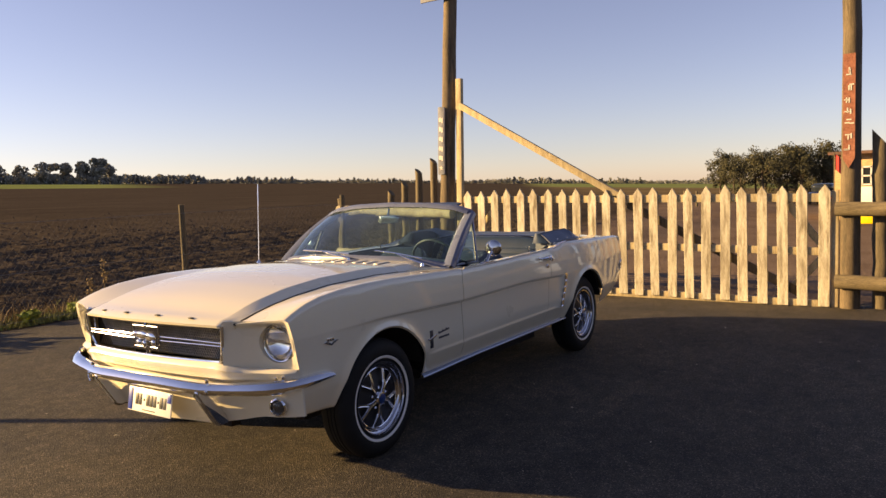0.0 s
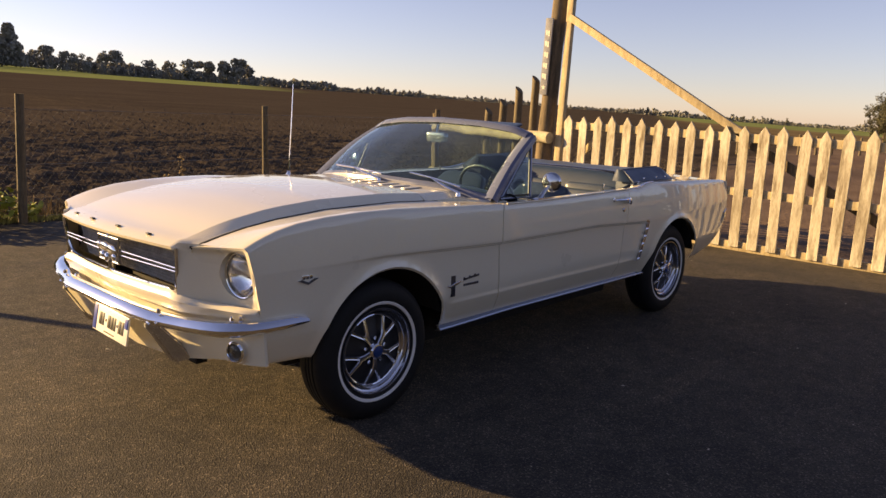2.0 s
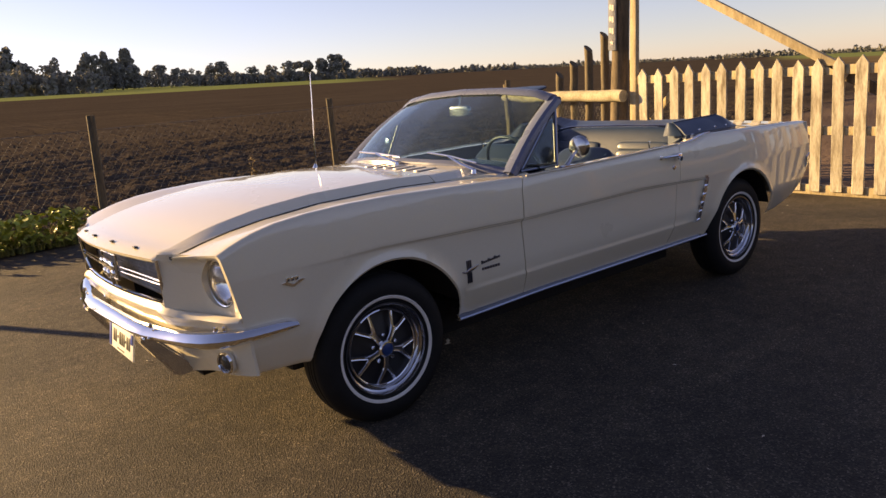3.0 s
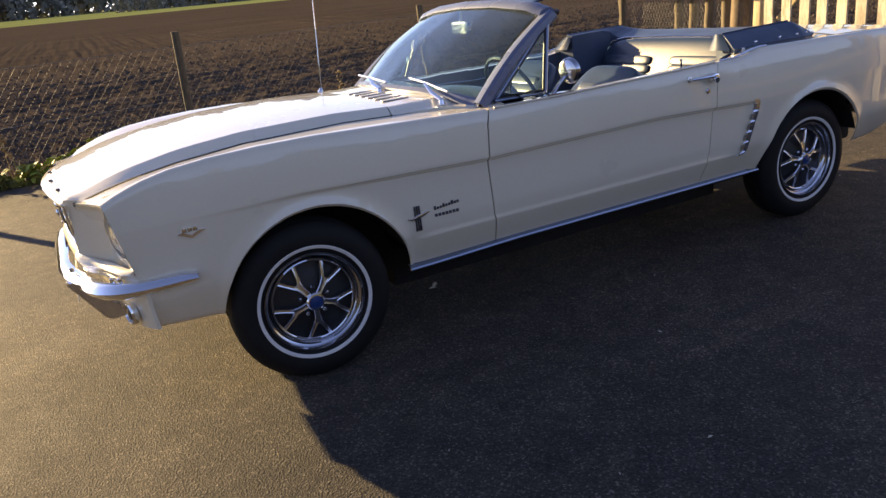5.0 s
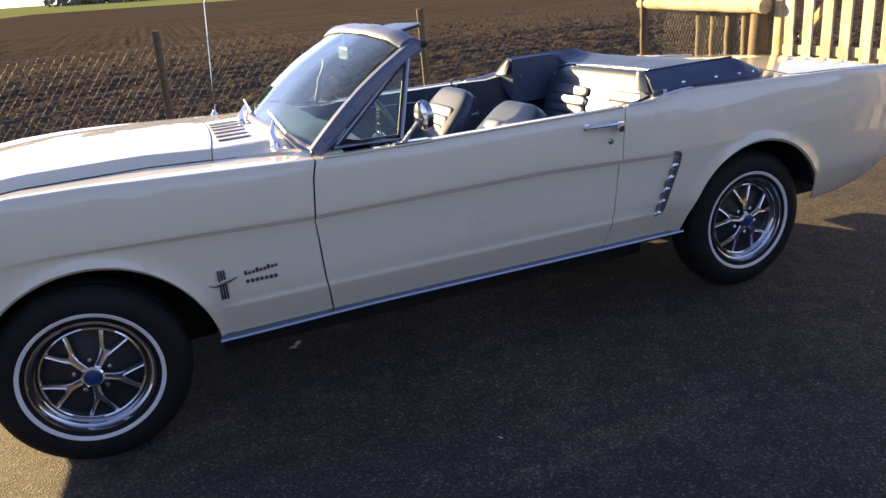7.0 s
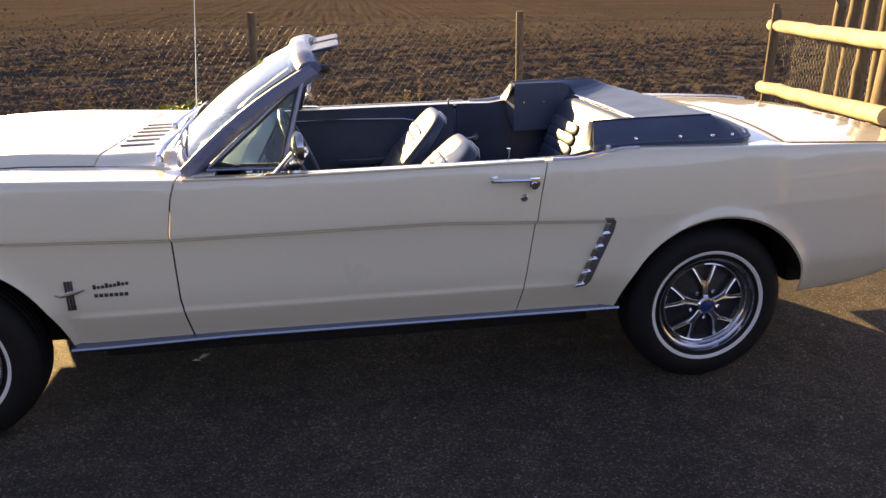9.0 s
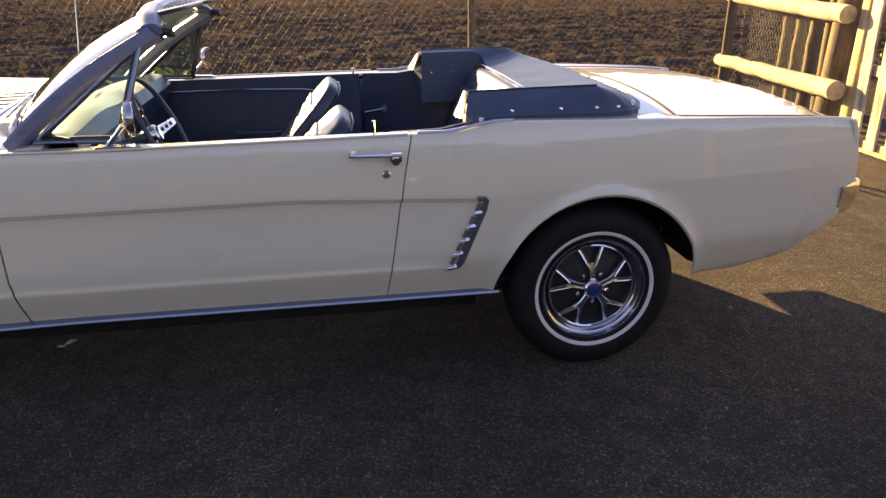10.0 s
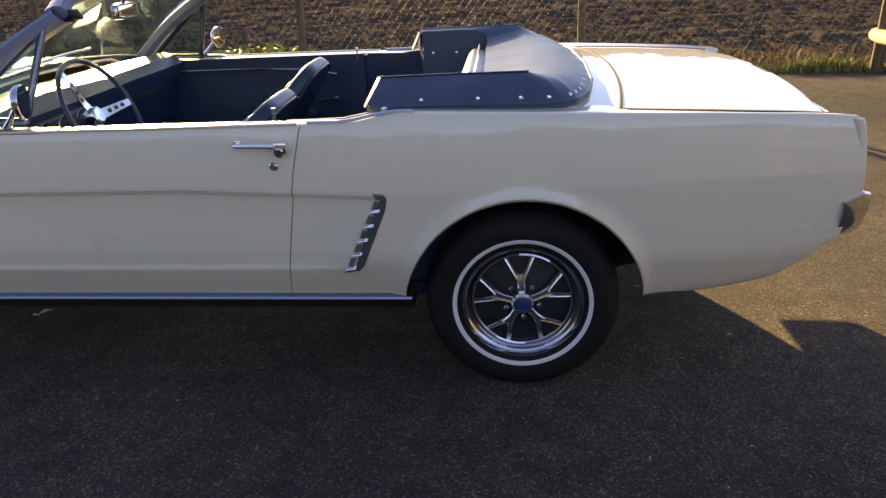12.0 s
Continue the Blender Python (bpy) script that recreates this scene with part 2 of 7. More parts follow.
def ground_material():
    """Ploughed earth, with young green crop far off and gravel in the yard behind the gate."""
    m = bpy.data.materials.new("field_earth")
    m.use_nodes = True
    n, ln = m.node_tree.nodes, m.node_tree.links
    b = n["Principled BSDF"]
    b.inputs["Roughness"].default_value = 0.95
    b.inputs["Specular IOR Level"].default_value = 0.0
    geo = n.new("ShaderNodeNewGeometry")
    sep = n.new("ShaderNodeSeparateXYZ")
    ln.new(geo.outputs["Position"], sep.inputs[0])

    def noise_node(scale, detail=5, stretch=(1, 1, 1)):
        mp = n.new("ShaderNodeMapping")
        mp.inputs["Scale"].default_value = stretch
        ln.new(geo.outputs["Position"], mp.inputs["Vector"])
        t = n.new("ShaderNodeTexNoise")
        t.inputs["Scale"].default_value, t.inputs["Detail"].default_value = scale, detail
        ln.new(mp.outputs["Vector"], t.inputs["Vector"])
        return t.outputs["Fac"]

    def ramp(fac, stops):
        r = n.new("ShaderNodeValToRGB")
        while len(r.color_ramp.elements) < len(stops):
            r.color_ramp.elements.new(0.5)
        for e, (p, c) in zip(r.color_ramp.elements, stops):
            e.position, e.color = p, (*c, 1)
        ln.new(fac, r.inputs["Fac"])
        return r.outputs["Color"]

    def math_node(op, a, c):
        k = n.new("ShaderNodeMath")
        k.operation = op
        for i, v in enumerate((a, c)):
            if isinstance(v, (int, float)):
                k.inputs[i].default_value = v
            else:
                ln.new(v, k.inputs[i])
        return k.outputs[0]

    def step(value, lo, hi):
        k = n.new("ShaderNodeMapRange")
        k.interpolation_type = "SMOOTHSTEP"
        k.inputs["From Min"].default_value, k.inputs["From Max"].default_value = lo, hi
        ln.new(value, k.inputs["Value"])
        return k.outputs["Result"]

    def blend(fac, a, c):
        k = n.new("ShaderNodeMix")
        k.data_type = "RGBA"
        ln.new(fac, k.inputs["Factor"])
        ln.new(a, k.inputs["A"])
        ln.new(c, k.inputs["B"])
        return k.outputs["Result"]

    soil_fac = math_node("ADD", math_node("MULTIPLY", noise_node(7.0, 6), 0.55), math_node("MULTIPLY", noise_node(0.35, 4, (0.4, 2.0, 1)), 0.45))
    soil = ramp(soil_fac, [(0.30, (0.040, 0.032, 0.026)), (0.52, (0.067, 0.054, 0.044)), (0.72, (0.098, 0.080, 0.066))])
    green = ramp(noise_node(0.05, 4, (0.3, 1.5, 1)), [(0.3, (0.15, 0.19, 0.070)), (0.7, (0.21, 0.24, 0.100))])
    stubble = ramp(noise_node(0.03, 5, (1, 0.3, 1)), [(0.3, (0.12, 0.085, 0.05)), (0.7, (0.20, 0.15, 0.085))])
    gravel = ramp(math_node("ADD", math_node("MULTIPLY", noise_node(28, 4), 0.6), math_node("MULTIPLY", noise_node(0.6, 3), 0.4)), [(0.3, (0.12, 0.082, 0.060)), (0.7, (0.24, 0.175, 0.135))])
    col = soil
    wob = math_node("MULTIPLY", noise_node(0.006, 2), 30.0)
    ysum = math_node("ADD", sep.outputs["Y"], wob)
    left = step(math_node("SUBTRACT", math_node("MULTIPLY", sep.outputs["Y"], 0.62), sep.outputs["X"]), -25, 10)
    col = blend(math_node("MULTIPLY", step(ysum, 166, 172), left), col, green)
    side = step(math_node("SUBTRACT", math_node("MULTIPLY", sep.outputs["Y"], 0.06), sep.outputs["X"]), 26, 28)
    col = blend(math_node("MULTIPLY", step(sep.outputs["Y"], 50, 70), side), col, green)
    right = step(math_node("SUBTRACT", sep.outputs["X"], math_node("MULTIPLY", sep.outputs["Y"], 1.9)), 0, 40)
    col = blend(math_node("MULTIPLY", right, step(sep.outputs["X"], 60, 75)), col, stubble)
    col = blend(math_node("MULTIPLY", right, step(sep.outputs["X"], 190, 210)), col, green)
    yard = math_node("MULTIPLY", math_node("MULTIPLY", step(sep.outputs["X"], 6.4, 6.9), math_node("SUBTRACT", 1.0, step(sep.outputs["X"], 48, 60))), math_node("SUBTRACT", 1.0, step(math_node("SUBTRACT", sep.outputs["Y"], math_node("MULTIPLY", sep.outputs["X"], 0.22)), 1.0, 3.0)))
    col = blend(yard, col, gravel)
    ln.new(col, b.inputs["Base Color"])
    bp = n.new("ShaderNodeBump")
    bp.inputs["Strength"].default_value, bp.inputs["Distance"].default_value = 0.55, 0.04
    ln.new(noise_node(14, 5), bp.inputs["Height"])
    ln.new(bp.outputs["Normal"], b.inputs["Normal"])
    return m


def asphalt_material():
    """Worn asphalt: fine stone grain, lighter dusty stains and faint tracks."""
    m = bpy.data.materials.new("asphalt")
    m.use_nodes = True
    n, ln = m.node_tree.nodes, m.node_tree.links
    b = n["Principled BSDF"]
    b.inputs["Specular IOR Level"].default_value = 0.24
    geo = n.new("ShaderNodeNewGeometry")

    def tex(scale, detail, stretch=(1, 1, 1), rot=0.0):
        mp = n.new("ShaderNodeMapping")
        mp.inputs["Scale"].default_value = stretch
        mp.inputs["Rotation"].default_value = (0, 0, rot)
        ln.new(geo.outputs["Position"], mp.inputs["Vector"])
        t = n.new("ShaderNodeTexNoise")
        t.inputs["Scale"].default_value, t.inputs["Detail"].default_value = scale, detail
        ln.new(mp.outputs["Vector"], t.inputs["Vector"])
        return t.outputs["Fac"]

    vor = n.new("ShaderNodeTexVoronoi")
    vor.inputs["Scale"].default_value = 165
    ln.new(geo.outputs["Position"], vor.inputs["Vector"])
    grain = n.new("ShaderNodeValToRGB")
    for p, c in ((0.0, (0.028, 0.0252, 0.0218)), (0.66, (0.056, 0.0494, 0.0420)), (0.90, (0.086, 0.075, 0.063)), (1.0, (0.180, 0.159, 0.132))):
        e = grain.color_ramp.elements[0] if p == 0.0 else grain.color_ramp.elements[-1] if p == 1.0 else grain.color_ramp.elements.new(p)
        e.position, e.color = p, (*c, 1)
    sepc = n.new("ShaderNodeSeparateColor")
    ln.new(vor.outputs["Color"], sepc.inputs[0])
    ln.new(sepc.outputs[0], grain.inputs["Fac"])
    stain = n.new("ShaderNodeValToRGB")
    stain.color_ramp.elements[0].position, stain.color_ramp.elements[1].position = 0.35, 0.72
    stain.color_ramp.elements[0].color, stain.color_ramp.elements[1].color = (0.72, 0.72, 0.74, 1), (1.35, 1.28, 1.18, 1)
    ln.new(tex(0.9, 7), stain.inputs["Fac"])
    streak = n.new("ShaderNodeValToRGB")
    streak.color_ramp.elements[0].position, streak.color_ramp.elements[1].position = 0.62, 0.78
    streak.color_ramp.elements[0].color, streak.color_ramp.elements[1].color = (1, 1, 1, 1), (1.5, 1.42, 1.3, 1)
    ln.new(tex(1.6, 6, (0.25, 2.2, 1), 0.7), streak.inputs["Fac"])
    blotch = n.new("ShaderNodeValToRGB")
    blotch.color_ramp.elements[0].position, blotch.color_ramp.elements[1].position = 0.34, 0.68
    blotch.color_ramp.elements[0].color, blotch.color_ramp.elements[1].color = (0.74, 0.75, 0.77, 1), (1.18, 1.15, 1.10, 1)
    ln.new(tex(9.0, 6), blotch.inputs["Fac"])
    col = grain.outputs["Color"]
    for c in (stain, streak, blotch):
        k = n.new("ShaderNodeMix")
        k.data_type, k.blend_type = "RGBA", "MULTIPLY"
        k.inputs["Factor"].default_value = 1.0
        ln.new(col, k.inputs["A"])
        ln.new(c.outputs["Color"], k.inputs["B"])
        col = k.outputs["Result"]
    ln.new(col, b.inputs["Base Color"])
    rr = n.new("ShaderNodeMapRange")
    rr.inputs["To Min"].default_value, rr.inputs["To Max"].default_value = 0.75, 0.95
    ln.new(tex(2.5, 5), rr.inputs["Value"])
    ln.new(rr.outputs["Result"], b.inputs["Roughness"])
    bp = n.new("ShaderNodeBump")
    bp.inputs["Strength"].default_value, bp.inputs["Distance"].default_value = 0.6, 0.006
    ln.new(vor.outputs["Distance"], bp.inputs["Height"])
    ln.new(bp.outputs["Normal"], b.inputs["Normal"])
    return m


M_GROUND = ground_material()
M_ASPHALT = asphalt_material()


# ---- mesh helpers ----
def smooth(lo, hi, v):
    t = min(1.0, max(0.0, (v - lo) / (hi - lo)))
    return t * t * (3 - 2 * t)


def interp(x, xs, ys):
    return float(np.interp(x, xs, ys))


def link_mesh(name, bm, mat, sharp=32.0):
    bmesh.ops.remove_doubles(bm, verts=bm.verts, dist=0.00005)
    bmesh.ops.recalc_face_normals(bm, faces=bm.faces)
    for f in bm.faces:
        f.smooth = True
    for e in bm.edges:
        if len(e.link_faces) == 2 and e.calc_face_angle(0) > radians(sharp):
            e.smooth = False
    me = bpy.data.meshes.new(name)
    bm.to_mesh(me)
    bm.free()
    for k in mat if isinstance(mat, (list, tuple)) else [mat]:
        me.materials.append(k)
    return new(name, me)


def part(name, bm, mat, parent, label="", sharp=32.0):
    """One mesh object under a thing or under a part."""
    ob = link_mesh(name, bm, mat, sharp)
    ob.parent = parent
    if label:
        ob["label"] = label
    return ob


def thing(name, label, category, at=(0, 0, 0), group="", kind="", turn=0.0):
    ob = new(name)
    ob.empty_display_size = 0.2
    ob.matrix_basis = pose(*at, 0, 0, turn)
    return tagged(ob, label, category, group, kind)


def add_box(bm, lo, hi, bevel=0.0, m=None):
    vs = [bm.verts.new((x, y, z)) for x in (lo[0], hi[0]) for y in (lo[1], hi[1]) for z in (lo[2], hi[2])]
    fs = [bm.faces.new([vs[i] for i in q]) for q in ((0, 1, 3, 2), (4, 6, 7, 5), (0, 4, 5, 1), (2, 3, 7, 6), (0, 2, 6, 4), (1, 5, 7, 3))]
    if m is not None:
        bmesh.ops.transform(bm, matrix=m, verts=vs)
    if bevel:
        es = list({e for f in fs for e in f.edges})
        bmesh.ops.bevel(bm, geom=es, offset=bevel, segments=2, affect="EDGES", profile=0.5)


def add_tube(bm, pts, radii, n=10, caps=True, squash=None):
    """A tube through the points, with a radius at each."""
    pts = [Vector(p) for p in pts]
    if not isinstance(radii, (list, tuple)):
        radii = [radii] * len(pts)
    rings, ref = [], None
    for i, p in enumerate(pts):
        d = (pts[min(i + 1, len(pts) - 1)] - pts[max(i - 1, 0)]).normalized()
        if ref is None:
            ref = Vector((0, 0, 1)) if abs(d.z) < 0.9 else Vector((1, 0, 0))
        a = d.cross(ref).normalized()
        c = a.cross(d).normalized()
        ref = c
        s = squash or (1, 1)
        rings.append([bm.verts.new(p + radii[i] * (s[0] * math.cos(2 * math.pi * k / n) * a + s[1] * math.sin(2 * math.pi * k / n) * c)) for k in range(n)])
    for r, s in zip(rings, rings[1:]):
        for k in range(n):
            bm.faces.new((r[k], r[(k + 1) % n], s[(k + 1) % n], s[k]))
    if caps:
        bm.faces.new(list(reversed(rings[0])))
        bm.faces.new(rings[-1])
    return rings


def add_revolve(bm, profile, n=48, axis="y", centre=(0, 0, 0), closed=False):
    """Turns (radius, along) pairs about an axis through centre."""
    rings = []
    for r, a in profile:
        ring = []
        for k in range(n):
            c, s = r * math.cos(2 * math.pi * k / n), r * math.sin(2 * math.pi * k / n)
            p = {"y": (c, a, s), "x": (a, c, s), "z": (c, s, a)}[axis]
            ring.append(bm.verts.new(Vector(p) + Vector(centre)))
        rings.append(ring)
    pairs = list(zip(rings, rings[1:]))
    if closed:
        pairs.append((rings[-1], rings[0]))
    for r, s in pairs:
        for k in range(n):
            bm.faces.new((r[k], r[(k + 1) % n], s[(k + 1) % n], s[k]))
    return rings


def add_grid(bm, rows, thick=None):
    """A sheet over rows of points; thick: the way to its inner face."""
    def sheet(off):
        return [[bm.verts.new(Vector(p) + off) for p in r] for r in rows]

    def fill(a, b, c, d):
        q = []
        for v in (a, b, c, d):
            if not q or all((v.co - w.co).length > 1e-6 for w in q):
                q.append(v)
        if len(q) > 2:
            bm.faces.new(q)
    top = sheet(Vector((0, 0, 0)))
    grids = [top]
    if thick is not None:
        grids.append(sheet(Vector(thick)))
    for g in grids:
        for r, s in zip(g, g[1:]):
            for k in range(len(r) - 1):
                fill(r[k], r[k + 1], s[k + 1], s[k])
    if thick is not None:
        low = grids[1]
        edge = lambda g: g[0] + [r[-1] for r in g[1:]] + list(reversed(g[-1]))[1:] + [r[0] for r in reversed(g)][1:-1]
        a, b = edge(top), edge(low)
        for k in range(len(a)):
            j = (k + 1) % len(a)
            fill(a[k], a[j], b[j], b[k])
    return top


def add_prism(bm, outline, depth, m=None):
    """A flat outline of (a, b) pairs in x and z, pushed along y by depth."""
    lo = [bm.verts.new((a, 0, b)) for a, b in outline]
    hi = [bm.verts.new((a, depth, b)) for a, b in outline]
    bm.faces.new(lo)
    bm.faces.new(list(reversed(hi)))
    k = len(lo)
    for i in range(k):
        bm.faces.new((lo[i], hi[i], hi[(i + 1) % k], lo[(i + 1) % k]))
    if m is not None:
        bmesh.ops.transform(bm, matrix=m, verts=lo + hi)
    return lo + hi


def soft_block(bm, lo, hi, bulge=0.02, n=8, m=None):
    """A padded cushion: a block with rounded, bulging faces."""
    lo, hi = Vector(lo), Vector(hi)
    mid, half = (lo + hi) / 2, (hi - lo) / 2
    grid = np.linspace(-1, 1, n + 2)
    vs = []
    for axis in range(3):
        for end in (-1, 1):
            sheet = []
            for a in grid:
                line = []
                for b in grid:
                    p = [a, b]
                    p.insert(axis, end)
                    q = [math.copysign(1 - (1 - abs(c)) ** 1.6, c) for c in p]
                    k = sum(abs(c) ** 5 for c in q) ** 0.2
                    line.append(bm.verts.new(mid + Vector([q[i] / k * half[i] for i in range(3)])))
                sheet.append(line)
            for r1, r2 in zip(sheet, sheet[1:]):
                for j in range(len(grid) - 1):
                    bm.faces.new((r1[j], r1[j + 1], r2[j + 1], r2[j]))
            vs += [v for line in sheet for v in line]
    if m is not None:
        bmesh.ops.transform(bm, matrix=m, verts=vs)
    return vs


# ---- ground ----
def land(x, y):
    """The height of the land: level round the car, then following the long slope of the fields."""
    far = max(abs(y - 0.0) - 5.0, abs(x - 0.0) - 6.5, 0.0)
    f = smooth(0.0, 9.0, far)
    drop = 0.022 * smooth(1.5, 5.6, x) + 0.115 * smooth(4.3, 6.3, x) * (1 - smooth(3.0, 5.2, y))
    d = math.hypot(x + 2.0, y + 3.0)
    knoll = 0.0068 * d * smooth(60.0, 300.0, d) * math.exp(-((math.degrees(math.atan2(y + 3.0, x + 2.0)) - 74.0) / 8.0) ** 2)
    return f * (-0.0143 * x + 0.038 * y if y > 0 else -0.0143 * x + 0.010 * y) - 0.02 - drop + knoll


def graded(lo, hi, step, far, grow=1.14):
    v = list(np.arange(lo, hi, step))
    s, a, b = step, lo, hi
    left, right = [], []
    while a > -far:
        s *= grow
        a -= s
        left.append(a)
    s = step
    while b < far:
        right.append(b)
        s *= grow
        b += s
    right.append(b)
    return np.array(left[::-1] + v + right)


gx, gy = graded(-7.0, 13.0, 0.075, 2600), graded(5.2, 15.0, 0.075, 2600)
GX, GY = np.meshgrid(gx, gy, indexing="ij")


def lattice_noise(X, Y, scale, seed):
    """Smooth value noise on a lattice."""
    r = np.random.default_rng(seed)
    table = r.random((256, 256))
    u, v = X * scale, Y * scale
    i, j = np.floor(u).astype(int), np.floor(v).astype(int)
    fu, fv = u - i, v - j
    fu, fv = fu * fu * (3 - 2 * fu), fv * fv * (3 - 2 * fv)
    a, b = table[i % 256, j % 256], table[(i + 1) % 256, j % 256]
    c, d = table[i % 256, (j + 1) % 256], table[(i + 1) % 256, (j + 1) % 256]
    return (a * (1 - fu) + b * fu) * (1 - fv) + (c * (1 - fu) + d * fu) * fv


def sm(lo, hi, V):
    T = np.clip((V - lo) / (hi - lo), 0, 1)
    return T * T * (3 - 2 * T)


FAR = np.maximum(np.maximum(np.abs(GY) - 5.0, np.abs(GX) - 6.5), 0)
GZ = sm(0, 9.0, FAR) * np.where(GY > 0, -0.0143 * GX + 0.038 * GY, -0.0143 * GX + 0.010 * GY) - 0.02 - 0.022 * sm(1.5, 5.6, GX) - 0.115 * sm(4.3, 6.3, GX) * (1 - sm(3.0, 5.2, GY))
NEAR = sm(5.75, 6.6, GY) * (1 - sm(30, 60, GY)) * (1 - sm(25, 50, np.abs(GX)))
ridge = (lattice_noise(GX * 0.25, GY, 2.2, 1) - 0.5) * 0.042 + (lattice_noise(GX, GY, 5.0, 2) - 0.5) * 0.05 + (lattice_noise(GX, GY, 12.0, 3) - 0.5) * 0.05
GZ = GZ + NEAR * ridge + 0.04 * sm(5.7, 6.5, GY) * (1 - sm(9, 20, GY))
verts = np.stack([GX.ravel(), GY.ravel(), GZ.ravel()], 1)
nx, ny = len(gx), len(gy)
I, J = np.meshgrid(np.arange(nx - 1), np.arange(ny - 1), indexing="ij")
a = (I * ny + J).ravel()
faces = np.stack([a, a + ny, a + ny + 1, a + 1], 1)
me = bpy.data.meshes.new("ground")
me.from_pydata(verts.tolist(), [], faces.tolist())
me.polygons.foreach_set("use_smooth", [True] * len(me.polygons))
me.materials.append(M_GROUND)
ground = tagged(new("ground", me), "brown ploughed field with lumpy soil running to the horizon", "field", kind="structure")

# asphalt apron in front of the gate
bm = bmesh.new()
px, py = np.linspace(-28, 6.78, 90), np.linspace(-26, 5.42, 70)
rows = []
for x in px:
    row = []
    for y in py:
        yy = y
        if y > 5.3:
            yy = y + 0.10 * noise.noise(Vector((x * 1.3, 0, 0))) + 0.05 * noise.noise(Vector((x * 4.1, 3, 0))) + 0.12 * smooth(3.5, 6, x)
        row.append((x, yy, -0.022 * smooth(3.0, 5.7, x) - 0.115 * smooth(4.3, 6.3, x) * (1 - smooth(3.0, 5.2, y)) + 0.004 * noise.noise(Vector((x * 0.7, y * 0.7, 0))) * smooth(1.2, 3.0, max(abs(x - 1.4) - 1.0, abs(y)))))
    rows.append(row)
add_grid(bm, rows, (0, 0, -0.05))
pavement = tagged(link_mesh("pavement", bm, M_ASPHALT), "worn grey asphalt with pale dusty stains", "asphalt", kind="structure")


# ---- gate ----
GATE_X = 5.75
gate = thing("picket_gate", "weathered cream wooden picket gate, closed, with pointed boards", "gate", (GATE_X, 0, -0.035))


def picket_mesh(seed, h, w):
    r = random.Random(seed)
    bm = bmesh.new()
    tip = 0.085 + r.uniform(-0.01, 0.01)
    out = [(-w / 2, 0.02), (w / 2, 0.02), (w / 2 + r.uniform(-0.003, 0.003), h - tip), (r.uniform(-0.006, 0.006), h), (-w / 2 + r.uniform(-0.003, 0.003), h - tip)]
    add_prism(bm, out, 0.022)
    bmesh.ops.rotate(bm, cent=(0, 0, 0), matrix=Matrix.Rotation(radians(-90), 3, "Z"), verts=bm.verts)
    bmesh.ops.recalc_face_normals(bm, faces=bm.faces)
    es = [e for e in bm.edges if e.calc_face_angle(0) > 0.4]
    bmesh.ops.bevel(bm, geom=es, offset=0.003, segments=1, affect="EDGES")
    me = bpy.data.meshes.new("picket")
    bm.to_mesh(me)
    bm.free()
    me.materials.append(M_PICKET)
    return me


picket_kinds = [picket_mesh(k, 1.325 + 0.012 * (k % 3 - 1), 0.104 + 0.004 * (k % 2)) for k in range(6)]
rnd = random.Random(4)
for k in range(23):
    p = new("picket", picket_kinds[rnd.randrange(6)])
    p.parent = gate
    y = 2.20 - 4.41 * k / 22
    p.matrix_basis = pose(-0.034 + rnd.uniform(-0.003, 0.003), y + rnd.uniform(-0.008, 0.008), 0.075 * (y + 2.2) / 4.4 * 0.9 + rnd.uniform(-0.008, 0.008), rnd.uniform(-0.7, 0.7), 0, 0)
for z0, z1, h in ((1.185, 1.265, 0.045), (0.610, 0.690, 0.042), (0.035, 0.095, 0.05)):
    bm = bmesh.new()
    m = pose(0, 0, (z0 + z1) / 2, math.degrees(math.atan2(z1 - z0, 4.6)), 0, 0)
    add_box(bm, (-0.010, -2.27, -h), (0.030, 2.30, h), 0.004, m)
    part("rail", bm, M_RAILW, gate)


def board(name, p, q, w, d, mat, parent, label=""):
    """A sawn board from p to q in the gate's plane, w wide and d thick."""
    p, q = Vector(p), Vector(q)
    bm = bmesh.new()
    ln2 = (q - p).length
    way = (q - p).normalized()
    up = Vector((1, 0, 0)).cross(way).normalized()
    m = Matrix((Vector((1, 0, 0)), up, way)).transposed().to_4x4()
    m.translation = p
    add_box(bm, (-d / 2, -w / 2, 0), (d / 2, w / 2, ln2), 0.004, m)
    return part(name, bm, mat, parent, label)


board("diagonal_brace", (0.055, -0.05, 1.16), (0.055, -2.0, 0.14), 0.10, 0.035, M_POLE, gate, "dark diagonal board behind the pickets")
board("diagonal_brace", (0.055, 2.15, 0.78), (0.055, 1.80, 1.18), 0.07, 0.03, M_RAILW, gate)
board("diagonal_brace", (0.055, -2.2, 0.66), (0.055, -1.86, 1.12), 0.08, 0.03, M_RAILW, gate)
board("diagonal_brace", (0.055, -1.86, 0.16), (0.055, -2.2, 0.55), 0.08, 0.03, M_RAILW, gate)
board("upright", (0.02, 2.40, 0.02), (0.035, 2.325, 2.95), 0.085, 0.07, M_RAILW, gate, "tall sawn upright at the hinge side")
board("end_upright", (0.02, -2.315, 0.02), (0.02, -2.315, 1.26), 0.07, 0.06, M_RAILW, gate)
board("top_brace", (0.02, 2.34, 2.59), (0.02, 0.02, 1.25), 0.085, 0.06, M_RAILW, gate, "long sloping brace from the upright to the gate")


# ---- poles, posts and rails ----
SET_BACK = Matrix.Translation((-2.6, -3.1, 1.37)) @ Matrix.Scale(1.085, 4) @ Matrix.Translation((2.6, 3.1, -1.37))


